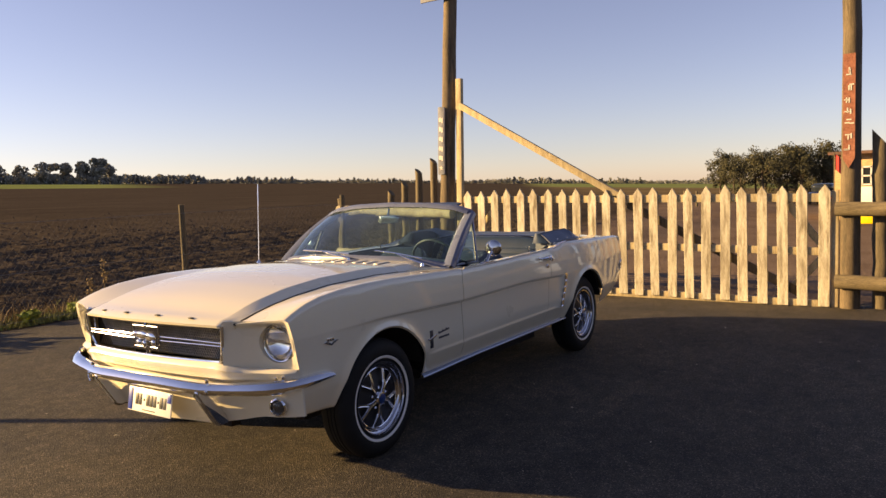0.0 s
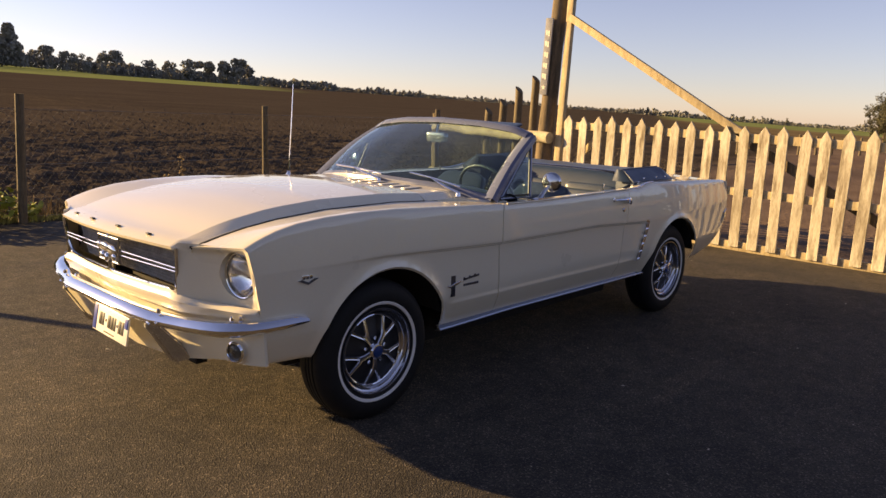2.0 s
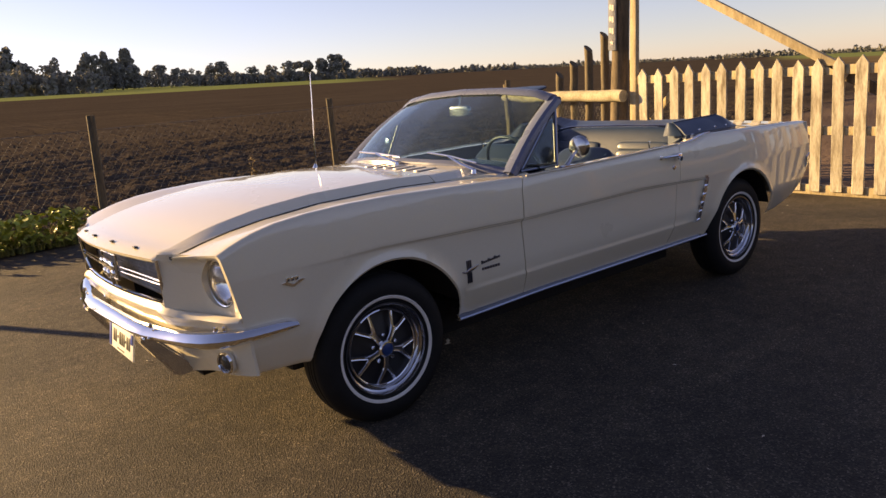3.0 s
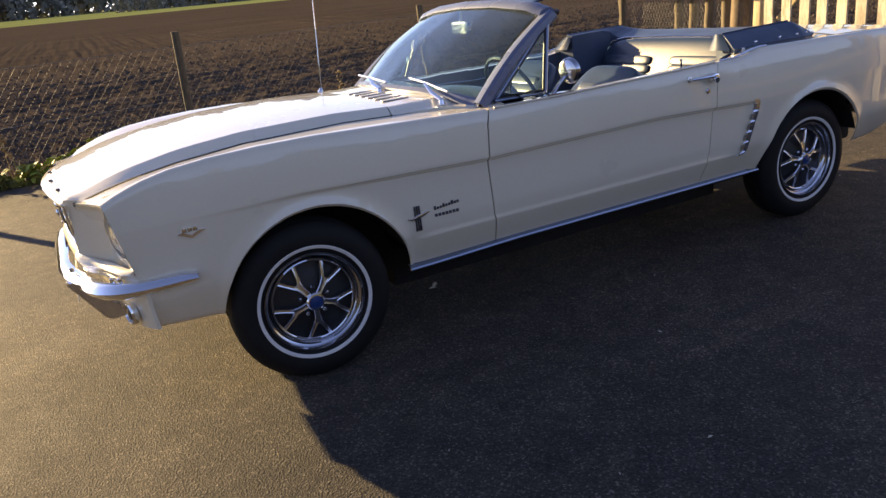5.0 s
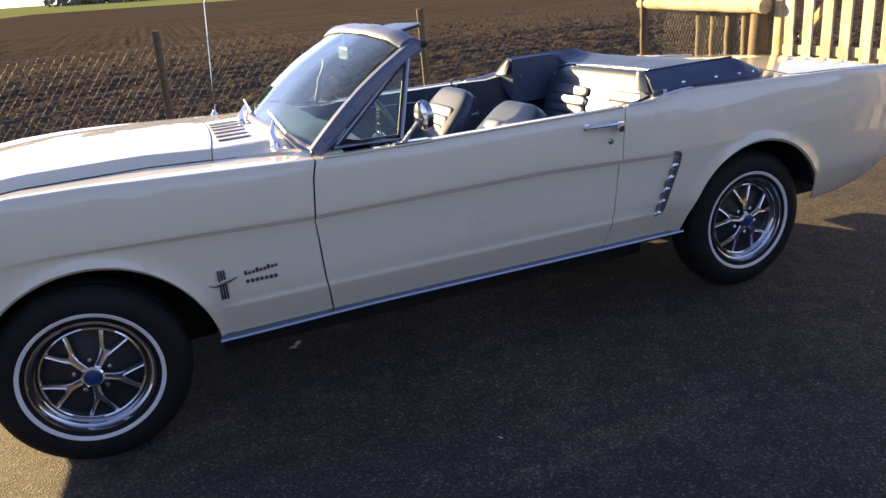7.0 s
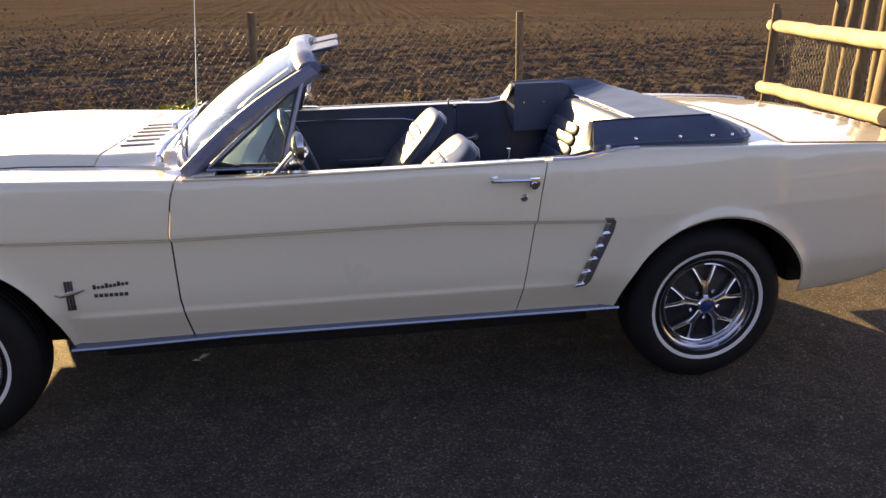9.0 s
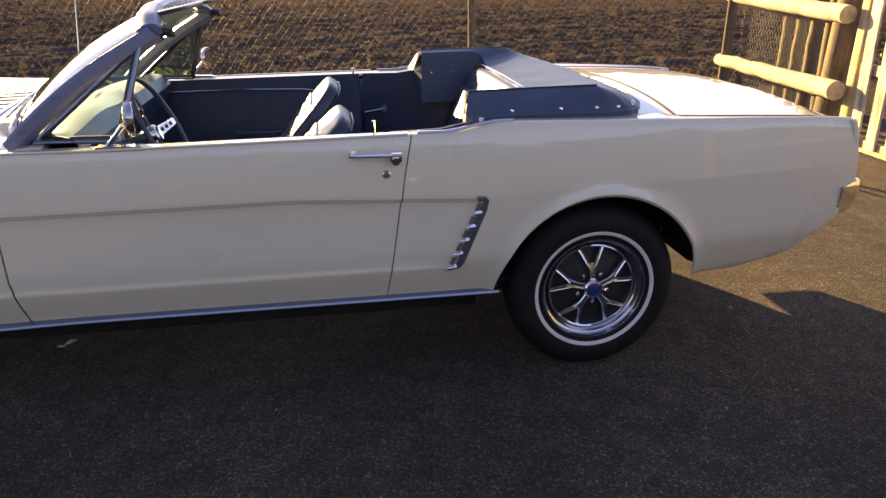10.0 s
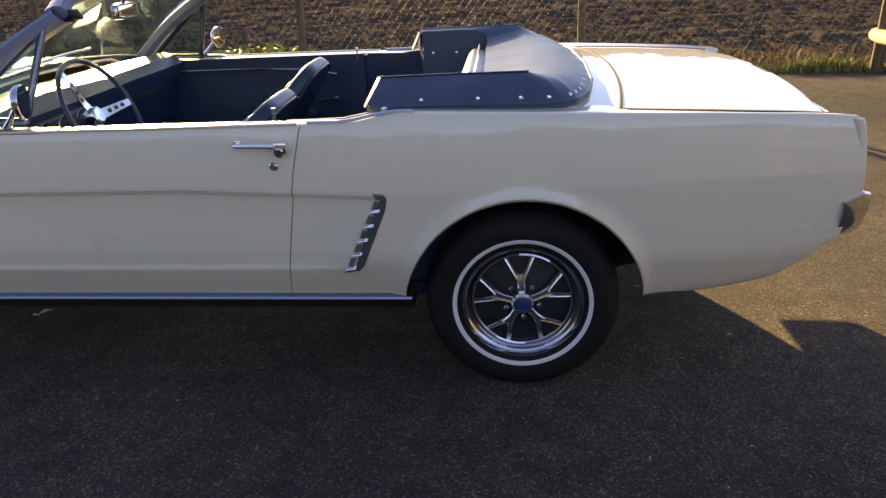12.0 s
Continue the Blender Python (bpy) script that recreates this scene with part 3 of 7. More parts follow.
def set_back(t):
    """Moves a thing of the gate out to the gate's true line, at its true size."""
    t.matrix_basis = SET_BACK @ t.matrix_basis
    return t


set_back(gate)


def rough_pole(name, base, top, r0, r1, mat, label, category, group="", slant=0.0, seed=1, taper_end=True):
    t = thing(name, label, category, base, group)
    d = Vector(top) - Vector(base)
    bm = bmesh.new()
    n = 14
    pts = [Vector((0.012 * noise.noise(Vector((seed, k * 0.6, 0))), 0.012 * noise.noise(Vector((seed, k * 0.6, 5))), 0)) + d * (k / n) for k in range(n + 1)]
    rings = add_tube(bm, pts, [r0 + (r1 - r0) * k / n + 0.004 * noise.noise(Vector((seed * 3, k, 9))) for k in range(n + 1)], 14)
    if slant:
        for v in rings[-1]:
            v.co.z += slant * (v.co.y - d.y) / r1
    p = part("shaft", bm, mat, t)
    return t


pole = set_back(rough_pole("gate_pole", (GATE_X + 0.02, 2.66, -0.05), (GATE_X + 0.10, 2.40, 5.2), 0.112, 0.088, M_POLE, "tall weathered round timber gate pole", "pole", "gate poles", seed=2))
bm = bmesh.new()
add_box(bm, (-0.03, -0.055, 0.0), (-0.005, 0.055, 0.82), 0.006, pose(-0.075, -0.02, 1.66, 2.6, 0, 0))
sign = part("sign_board", bm, M_SIGNBLUE, pole, "narrow upright board, faded blue with pale marks")
sign.matrix_basis = Matrix.Translation((0, -0.035, -0.26)) @ Matrix.Diagonal((1, 1, 1.15, 1))
for k in range(6):
    bm = bmesh.new()
    z = 1.74 + 0.115 * k
    if k == 0:
        star = [(0.034 * (1 if i % 2 == 0 else 0.42) * math.sin(math.pi * i / 5), 0.034 * (1 if i % 2 == 0 else 0.42) * math.cos(math.pi * i / 5)) for i in range(10)]
        add_prism(bm, star, 0.004, pose(-0.106, -0.022 - 0.045 * (z - 1.66), z, 0, 0, 90))
    else:
        add_box(bm, (-0.110, -0.05 - 0.045 * (z - 1.66), z - 0.03), (-0.103, -0.022 - 0.045 * (z - 1.66), z + 0.03))
        add_box(bm, (-0.110, -0.018 - 0.045 * (z - 1.66), z - 0.015), (-0.103, 0.012 - 0.045 * (z - 1.66), z + 0.035))
    part("sign_mark", bm, M_SIGNWHITE, sign)
bm = bmesh.new()
add_box(bm, (-0.09, -0.36, 4.06), (-0.065, 0.20, 4.42), 0.006)
part("top_board", bm, M_SIGNBLUE, pole, "board fixed high on the pole")
pole2 = set_back(rough_pole("gate_pole", (GATE_X + 0.02, -2.455, -0.05), (GATE_X + 0.04, -2.46, 5.0), 0.098, 0.080, M_POLE, "weathered round timber gate pole with a red board", "pole", "gate poles", seed=5))
bm = bmesh.new()
add_prism(bm, [(-0.055, 0.10), (0.0, 0.0), (0.055, 0.10), (0.055, 1.16), (-0.055, 1.16)], 0.022, pose(-0.085, 0.012, 1.50, 0, 0, 90))
sign = part("sign_board", bm, M_SIGNRED, pole2, "narrow upright board, faded red with white marks")
rs = random.Random(9)
for k in range(7):
    bm = bmesh.new()
    z = 1.72 + 0.125 * k
    for j in range(3):
        yy = 0.012 + rs.uniform(-0.03, 0.03)
        zz = z + rs.uniform(-0.03, 0.03)
        if rs.random() < 0.5:
            add_box(bm, (-0.112, yy - 0.006, zz - 0.026), (-0.106, yy + 0.006, zz + 0.026))
        else:
            add_box(bm, (-0.112, yy - 0.022, zz - 0.006), (-0.106, yy + 0.022, zz + 0.006))
    part("sign_mark", bm, M_SIGNWHITE, sign)
set_back(rough_pole("fence_post", (GATE_X + 0.10, -2.74, -0.05), (GATE_X + 0.10, -2.72, 1.74), 0.085, 0.080, M_POST, "thick round wooden post with slanted top", "post", "log fence posts", 0.10, 7))
set_back(rough_pole("fence_post", (GATE_X - 0.3, -4.8, -0.05), (GATE_X - 0.3, -4.8, 1.5), 0.085, 0.080, M_POST, "thick round wooden post with slanted top", "post", "log fence posts", 0.08, 8))


def log_rail(p, q, r0, r1, seed, label, mat=M_LOG):
    t = thing("log_rail", label, "rail", p, "log rails")
    d = Vector(q) - Vector(p)
    bm = bmesh.new()
    n = 16
    add_tube(bm, [d * (k / n) + Vector((0, 0.010 * noise.noise(Vector((seed, k * 0.5, 1))), 0.014 * noise.noise(Vector((seed, k * 0.5, 4))))) for k in range(n + 1)], [r0 + (r1 - r0) * k / n + 0.005 * noise.noise(Vector((seed, k * 0.9, 7))) for k in range(n + 1)], 14)
    part("log", bm, mat, t)
    return t


log_rail((6.78, 5.60, 1.105), (6.36, 2.92, 1.03), 0.070, 0.080, 3, "pale peeled log rail fixed to posts")
log_rail((6.72, 5.58, 0.360), (6.33, 2.86, 0.385), 0.072, 0.086, 6, "pale peeled log rail fixed to posts")
set_back(log_rail((5.66, -2.33, 1.03), (5.38, -5.0, 1.00), 0.075, 0.080, 11, "dark weathered log rail fixed to posts", M_DARKLOG))
set_back(log_rail((5.66, -2.33, 0.27), (5.38, -5.0, 0.25), 0.075, 0.080, 13, "brown weathered log rail fixed to posts", M_DARKLOG))
for k, (f, h) in enumerate(((0, 1.84), (1, 1.69), (2, 1.51), (3, 1.37))):
    x, y = 6.58 + 0.095 * f, 3.42 + 0.365 * f
    rough_pole("stepped_post", (x, y, -0.05), (x, y - 0.05, h), 0.062, 0.058, M_POST, "round wooden post in a row of stepped height", "post", "stepped posts", 0.05, 20 + k)
rough_pole("corner_post", (6.84, 5.62, -0.05), (6.80, 5.56, 1.30), 0.055, 0.052, M_POST, "round wooden corner post", "post", "", 0.0, 31)

# ---- field fence: posts with chain-link wire ----
fence = thing("chain_link_fence", "wire mesh fence on weathered wooden posts", "fence", (0, 5.48, 0))
for k, (x, lean) in enumerate(((-8.7, 0.02), (-5.7, -0.03), (-2.62, 0.05), (0.44, 0.045), (3.60, -0.02), (6.72, 0.0))):
    bm = bmesh.new()
    n = 8
    add_tube(bm, [(x + lean * j / n, (0.24 if k == 4 else 0.0) - 0.03 * j / n, -0.1 + (1.46 if k != 4 else 1.42) * j / n) for j in range(n + 1)], [0.048 - 0.006 * j / n + 0.003 * noise.noise(Vector((k, j, 2))) for j in range(n + 1)], 10)
    part("post", bm, M_POST, fence)
bm = bmesh.new()
pitch, top = 0.088, 1.18
vs, fs = [], []


def wire(p, q, r=0.00058):
    b = len(vs)
    d = Vector(q) - Vector(p)
    a = d.cross(Vector((0, 1, 0))).normalized() * r
    c = Vector((0, r, 0))
    for e in (p, q):
        e = Vector(e)
        for o in (a + c, -a + c, -c * 1.2):
            vs.append(tuple(e + o))
    for i in range(3):
        j = (i + 1) % 3
        fs.append((b + i, b + j, b + 3 + j, b + 3 + i))


x = -9.0
while x < 6.7:
    wire((x, 0.052, 0.03), (x + top * 0.78, 0.052, 0.03 + top))
    wire((x + top * 0.78, 0.056, 0.03), (x, 0.056, 0.03 + top))
    x += pitch
for z in (0.06, 0.62, 1.20):
    wire((-9.0, 0.054, z), (6.75, 0.054, z), 0.0022)
me = bpy.data.meshes.new("wire_mesh")
me.from_pydata(vs, [], fs)
me.materials.append(M_WIRE)
ob = new("wire_mesh", me)
ob.parent = fence
ob["kind"] = "stuff"
# wire netting behind the log rails
vs, fs = [], []
x = 0.0
while x < 2.0:
    wire((x, 0, 0.02), (x + 0.6, 0, 1.08), 0.00070)
    wire((x + 0.6, 0.003, 0.02), (x, 0.003, 1.08), 0.00070)
    x += 0.065
me = bpy.data.meshes.new("wire_netting")
me.from_pydata(vs, [], fs)
me.materials.append(M_WIRE)
ob = new("wire_netting", me)
ob.matrix_basis = pose(6.62, 3.05, 0, 0, 0, math.degrees(math.atan2(2.6, 0.25)))
tagged(ob, "thin wire netting stretched behind the log rails", "netting", kind="stuff")


# ---- verge, clods, weeds ----
def scatter_blades(name, count, place, h, label, mat, seed, width=0.007, category="grass"):
    r = random.Random(seed)
    v, f = [], []
    for _ in range(count):
        x, y, k = place(r)
        hh = h * k * r.uniform(0.45, 1.25)
        a = r.uniform(0, 6.283)
        lean = r.uniform(0.1, 0.7) * hh
        w = width * r.uniform(0.6, 1.4)
        dx, dy = math.cos(a), math.sin(a)
        z = land(x, y) + 0.015
        b = len(v)
        v += [(x - dy * w, y + dx * w, z), (x + dy * w, y - dx * w, z), (x + dy * w * 0.7 + dx * lean * 0.4, y - dx * w * 0.7 + dy * lean * 0.4, z + hh * 0.6), (x - dy * w * 0.7 + dx * lean * 0.4, y + dx * w * 0.7 + dy * lean * 0.4, z + hh * 0.6), (x + dx * lean, y + dy * lean, z + hh)]
        f += [(b, b + 1, b + 2, b + 3), (b + 3, b + 2, b + 4)]
    me = bpy.data.meshes.new(name)
    me.from_pydata(v, [], f)
    me.materials.append(mat)
    return tagged(new(name, me), label, category, kind="stuff")


def verge(r):
    x = r.uniform(-9, 7.0)
    y = 5.55 + abs(r.gauss(0, 0.16)) * r.choice((1, 1, 1.6)) - r.choice((0, 0, 0, 0.08))
    patch = 0.5 + 0.9 * noise.noise(Vector((x * 0.9, y * 1.5, 1.0)))
    return x, y, max(0.25, patch + (0.35 if x < -0.3 else 0))


scatter_blades("verge_grass", 15000, verge, 0.16, "tufted green and straw-coloured verge grass along the fence", M_GRASS, 3)
scatter_blades("dry_grass", 3500, lambda r: (r.uniform(-9, 7), 5.75 + abs(r.gauss(0, 0.25)), 1.0), 0.20, "dry straw-coloured grass stalks at the field's edge", M_DRY, 5, 0.004)

r = random.Random(11)
v, f = [], []
for _ in range(30000):
    y = 5.95 + abs(r.gauss(0, 1)) ** 1.35 * 5.0
    x = r.uniform(-8 - y * 0.25, 13 + y * 0.9)
    s = r.uniform(0.009, 0.026) * (1.7 if r.random() < 0.08 else 1) * (1 + 0.03 * (y - 6))
    z = land(x, y) + s * 0.35 + 0.04 * smooth(5.7, 6.5, y) * (1 - smooth(9, 20, y)) + 0.01
    b = len(v)
    for q in ((1, 0, 0), (0, 1, 0), (-1, 0, 0), (0, -1, 0), (0.3, 0.2, 0.75), (-0.3, -0.2, 0.7)):
        k = s * r.uniform(0.6, 1.3)
        v.append((x + q[0] * k, y + q[1] * k, z + q[2] * k - (0.3 * s if q[2] == 0 else 0)))
    f += [(b, b + 1, b + 4), (b + 1, b + 2, b + 5, b + 4), (b + 2, b + 3, b + 5), (b + 3, b, b + 4, b + 5)]
me = bpy.data.meshes.new("soil_clods")
me.from_pydata(v, [], f)
me.materials.append(M_CLOD)
tagged(new("soil_clods", me), "loose lumps of dry brown ploughed soil", "soil", kind="stuff")


def weed(x, y, h, leaves, label, seed):
    r = random.Random(seed)
    t = thing("weed", label, "weed", (x, y, land(x, y) + 0.02))
    bm = bmesh.new()
    for k in range(7):
        a, l = r.uniform(0, 6.28), h * r.uniform(0.5, 1.0)
        add_tube(bm, [(0, 0, 0), (0.12 * math.cos(a) * l, 0.12 * math.sin(a) * l, l * 0.5), (0.35 * math.cos(a) * l, 0.35 * math.sin(a) * l, l)], [0.006, 0.005, 0.002], 5)
    part("stems", bm, M_DRY, t)
    bm = bmesh.new()
    for k in range(leaves):
        a, d, z = r.uniform(0, 6.28), h * 0.75 * r.random() ** 0.5, h * r.uniform(0.25, 1.05)
        s = r.uniform(0.022, 0.060)
        m = pose(d * math.cos(a), d * math.sin(a), z, r.uniform(-50, 50), r.uniform(-50, 50), r.uniform(0, 360))
        bm.faces.new([bm.verts.new(m @ Vector(p)) for p in ((-s, 0, 0), (-s * 0.4, -s * 0.5, 0.006), (s * 0.6, -s * 0.4, 0.004), (s * 1.2, 0, -0.01), (s * 0.6, s * 0.4, 0.004), (-s * 0.4, s * 0.5, 0.006))])
    part("leaves", bm, M_WEED, t)


weed(-0.12, 5.56, 0.38, 190, "bushy yellow-green weed at the foot of the fence", 1)
weed(0.18, 5.60, 0.33, 130, "low yellow-green weed at the foot of the fence", 2)
for k, (x, y, h, n) in enumerate(((-0.42, 5.60, 0.35, 170), (-0.70, 5.54, 0.27, 140), (-0.98, 5.60, 0.22, 110), (-1.28, 5.56, 0.18, 90), (-1.6, 5.6, 0.15, 70), (0.55, 5.62, 0.17, 70), (2.0, 5.75, 0.15, 60))):
    weed(x, y, h, n, "leafy yellow-green weed at the foot of the fence", 30 + k)
weed(1.35, 5.62, 0.14, 50, "low yellow-green weed at the foot of the fence", 4)
for k, (x, y, h) in enumerate(((2.35, 5.72, 0.62), (-1.5, 5.9, 0.5), (-1.8, 5.8, 0.42), (2.2, 5.8, 0.4))):
    r = random.Random(40 + k)
    bm = bmesh.new()
    add_tube(bm, [(0, 0, -0.1), (0.01, 0, h * 0.5), (0.03, 0.01, h)], [0.005, 0.004, 0.002], 5)
    for j in range(26):
        z = h * r.uniform(0.5, 1.0)
        vs2 = bmesh.ops.create_icosphere(bm, subdivisions=1, radius=r.uniform(0.010, 0.022))["verts"]
        bmesh.ops.translate(bm, vec=(r.gauss(0.02, 0.02), r.gauss(0, 0.02), z), verts=vs2)
    ob = link_mesh("dry_weed", bm, M_DRY)
    ob.matrix_basis = pose(x, y, land(x, y) + 0.05)
    tagged(ob, "tall dry brown seed stalk by the fence", "weed", "dry weeds")

# small fallen leaves and grit on the asphalt
r = random.Random(21)
spots = [(0.71, -0.24), (0.735, -0.21), (3.53, -0.37), (2.3, -1.55), (1.9, -1.35), (2.6, -1.7), (1.2, -1.3), (3.1, -1.1), (0.5, -1.9), (-0.9, -1.6)] + [(r.uniform(-3.5, 5.2), r.uniform(-2.8, 4.8)) for _ in range(70)]
v, f = [], []
for x, y in spots:
    s, a = r.uniform(0.004, 0.010) * (2.2 if (x, y) in spots[:3] else 1), r.uniform(0, 6.28)
    b = len(v)
    c, d = math.cos(a), math.sin(a)
    for p, q, h in ((-1.6, 0, 0), (0, -0.6, 0.3), (1.6, 0, 0.1), (0, 0.6, 0.3), (0, 0, 0.8)):
        v.append((x + (p * c - q * d) * s, y + (p * d + q * c) * s, 0.004 + h * s - 0.022 * smooth(3, 5.7, x)))
    f += [(b, b + 1, b + 4), (b + 1, b + 2, b + 4), (b + 2, b + 3, b + 4), (b + 3, b, b + 4)]
me = bpy.data.meshes.new("fallen_leaves")
me.from_pydata(v, [], f)
me.materials.append(M_LEAFDRY)
tagged(new("fallen_leaves", me), "small dry fallen leaves and grit on the asphalt", "leaves", kind="stuff")
bm = bmesh.new()
add_tube(bm, [(5.05, 2.75, -0.012), (5.2, 2.45, -0.012), (5.32, 2.2, -0.012), (5.42, 2.0, -0.012), (5.5, 1.6, -0.015)], 0.012, 8)
tagged(link_mesh("hose", bm, M_BLACK), "black rubber hose lying on the asphalt", "hose")


# ---- trees and far woods ----
def build_tree(name, h, seed, label, lean=0.0):
    r = random.Random(seed)
    t = thing(name, label, "tree", (0, 0, 0), "trees behind the yard")
    bm = bmesh.new()
    add_tube(bm, [(0, 0, -0.2), (0.05 * h * lean, 0, h * 0.25), (0.02 * h, 0.01 * h, h * 0.55), (0.0, 0.02 * h, h * 0.82)], [0.035 * h, 0.026 * h, 0.016 * h, 0.005 * h], 8)
    limbs = []
    for k in range(11):
        z = h * r.uniform(0.25, 0.7)
        a = r.uniform(0, 6.28)
        l = h * r.uniform(0.16, 0.32)
        p = Vector((0, 0, z))
        q = p + Vector((math.cos(a) * l, math.sin(a) * l, l * r.uniform(0.5, 1.0)))
        add_tube(bm, [p, p.lerp(q, 0.5) + Vector((0, 0, -0.03 * h)), q], [0.012 * h, 0.007 * h, 0.003 * h], 5)
        limbs.append(q)
    limbs += [Vector((r.gauss(0, 0.10) * h, r.gauss(0, 0.10) * h, h * r.uniform(0.5, 0.92))) for _ in range(12)]
    limbs += [Vector((r.gauss(0, 0.16) * h, r.gauss(0, 0.16) * h, h * r.uniform(0.10, 0.45))) for _ in range(5)]
    part("trunk", bm, M_BARK, t)
    v, f = [], []
    for q in limbs:
        rad = h * r.uniform(0.07, 0.17)
        for _ in range(150):
            d = Vector((r.gauss(0, 1), r.gauss(0, 1), r.gauss(0, 0.8)))
            p = q + d.normalized() * rad * r.random() ** 0.4
            if p.z < 0.04 * h:
                continue
            s = r.uniform(0.008, 0.018) * h
            m = Euler((r.uniform(0, 6), r.uniform(0, 6), r.uniform(0, 6))).to_matrix()
            b = len(v)
            for c in ((-1, -0.5, 0), (0.2, -0.8, 0.2), (1, 0.1, 0), (0, 0.8, -0.2)):
                v.append(tuple(p + m @ Vector(c) * s))
            f.append((b, b + 1, b + 2, b + 3))
    me = bpy.data.meshes.new("crown")
    me.from_pydata(v, [], f)
    me.materials.append(M_LEAF)
    c = new("crown", me)
    c.parent = t
    return t


r = random.Random(5)
kinds = [build_tree("tree", 5.95, 60 + k, "broad autumn tree with olive-brown leaves beyond the yard") for k in range(4)]
for k in range(17):
    az = 4.2 + 8.8 * k / 16 + r.uniform(-0.25, 0.25)
    d = r.uniform(88, 104)
    x, y = -2.9 + d * math.cos(radians(az)), -3.15 + d * math.sin(radians(az))
    m = pose(x, y, land(x, y) - 0.1, 0, 0, r.uniform(0, 360))
    s = r.uniform(0.74, 1.06)
    src = kinds[k % 4]
    if k < 4:
        src.matrix_basis = m @ Matrix.Diagonal((s, s, s, 1))
    else:
        src.scale = (s, s, s)
        copy_thing(src, m)


def far_crown(v, f, r, x, y, hh, wide, clumps, lo, hi, full=0.12):
    """One far tree: a loose crown of many leaf clumps down to the ground."""
    z0 = land(x, y) - 1.8
    hh += 1.8
    lobes = [(r.uniform(0, 6.28), wide * r.uniform(0.05, 0.62), r.uniform(0.38, 0.86), r.uniform(0.22, 0.46)) for _ in range(7)] + [(0, 0, r.uniform(0.82, 0.90), 0.24)]
    for _ in range(clumps):
        a, t = r.uniform(0, 6.28), r.random()
        if t < full:
            rad, z = wide * 0.65 * r.random() ** 0.5, 0.34 * r.random()
            p = Vector((x + rad * math.cos(a), y + rad * math.sin(a), z0 + hh * z))
        else:
            la, ld, lz, lr = r.choice(lobes)
            rad, up = wide * lr * r.random() ** 0.4, r.uniform(-1, 1)
            rad *= math.sqrt(1 - up * up * 0.9)
            p = Vector((x + ld * math.cos(la) + rad * math.cos(a), y + ld * math.sin(la) + rad * math.sin(a), z0 + hh * (lz + 0.13 * up)))
        s = hh * r.uniform(lo, hi)
        m = Euler((r.uniform(0, 6), r.uniform(0, 6), r.uniform(0, 6))).to_matrix()
        b = len(v)
        for c in ((-1, -0.6, 0), (0.3, -0.9, 0.3), (1, 0.2, 0), (0, 0.9, -0.3)):
            v.append(tuple(p + m @ Vector(c) * s))
        f.append((b, b + 1, b + 2, b + 3))


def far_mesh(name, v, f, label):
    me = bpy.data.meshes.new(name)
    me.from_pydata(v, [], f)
    # far woods take the leaf colour lightened to stand for haze
    me.materials.append(M_HAZEDLEAF)
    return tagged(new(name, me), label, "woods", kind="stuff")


def woods(name, spans, label, seed, lo=0.05, hi=0.10):
    """Far trees by bearing, joined into one."""
    r = random.Random(seed)
    v, f = [], []
    for az0, az1, dist, h, gap, clumps in spans:
        az = az0
        while az < az1:
            d = dist * r.uniform(0.94, 1.06)
            x, y = -2.0 + d * math.cos(radians(az)), -3.1 + d * math.sin(radians(az))
            hh = h * (r.uniform(0.4, 1.3) if hi > 0.14 else r.uniform(0.6, 1.08))
            wide = hh * r.uniform(0.34, 0.60)
            far_crown(v, f, r, x, y, hh, wide, clumps, lo, hi)
            az += math.degrees(wide * 1.3 / d) * r.uniform(0.6, 1.5) * gap
    return far_mesh(name, v, f, label)


# single tall trees at the wood's edge: bearing, height, half width, leaf clumps
r = random.Random(41)
v, f = [], []
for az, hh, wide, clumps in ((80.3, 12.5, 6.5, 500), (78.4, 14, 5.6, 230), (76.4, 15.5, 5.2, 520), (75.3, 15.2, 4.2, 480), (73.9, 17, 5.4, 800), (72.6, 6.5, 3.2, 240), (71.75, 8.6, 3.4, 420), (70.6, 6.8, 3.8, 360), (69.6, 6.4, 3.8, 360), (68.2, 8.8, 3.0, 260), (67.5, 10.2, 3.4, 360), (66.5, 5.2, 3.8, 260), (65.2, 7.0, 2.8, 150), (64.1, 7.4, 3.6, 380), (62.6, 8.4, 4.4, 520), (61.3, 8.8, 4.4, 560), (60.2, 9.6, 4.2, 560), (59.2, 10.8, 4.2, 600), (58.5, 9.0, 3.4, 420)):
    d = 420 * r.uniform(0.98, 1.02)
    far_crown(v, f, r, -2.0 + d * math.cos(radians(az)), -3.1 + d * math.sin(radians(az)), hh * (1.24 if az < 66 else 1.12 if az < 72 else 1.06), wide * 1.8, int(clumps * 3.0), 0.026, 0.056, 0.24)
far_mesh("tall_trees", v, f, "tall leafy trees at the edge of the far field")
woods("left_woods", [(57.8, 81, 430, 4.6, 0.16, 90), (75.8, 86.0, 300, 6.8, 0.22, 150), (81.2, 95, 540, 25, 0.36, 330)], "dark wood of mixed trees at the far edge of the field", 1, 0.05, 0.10)
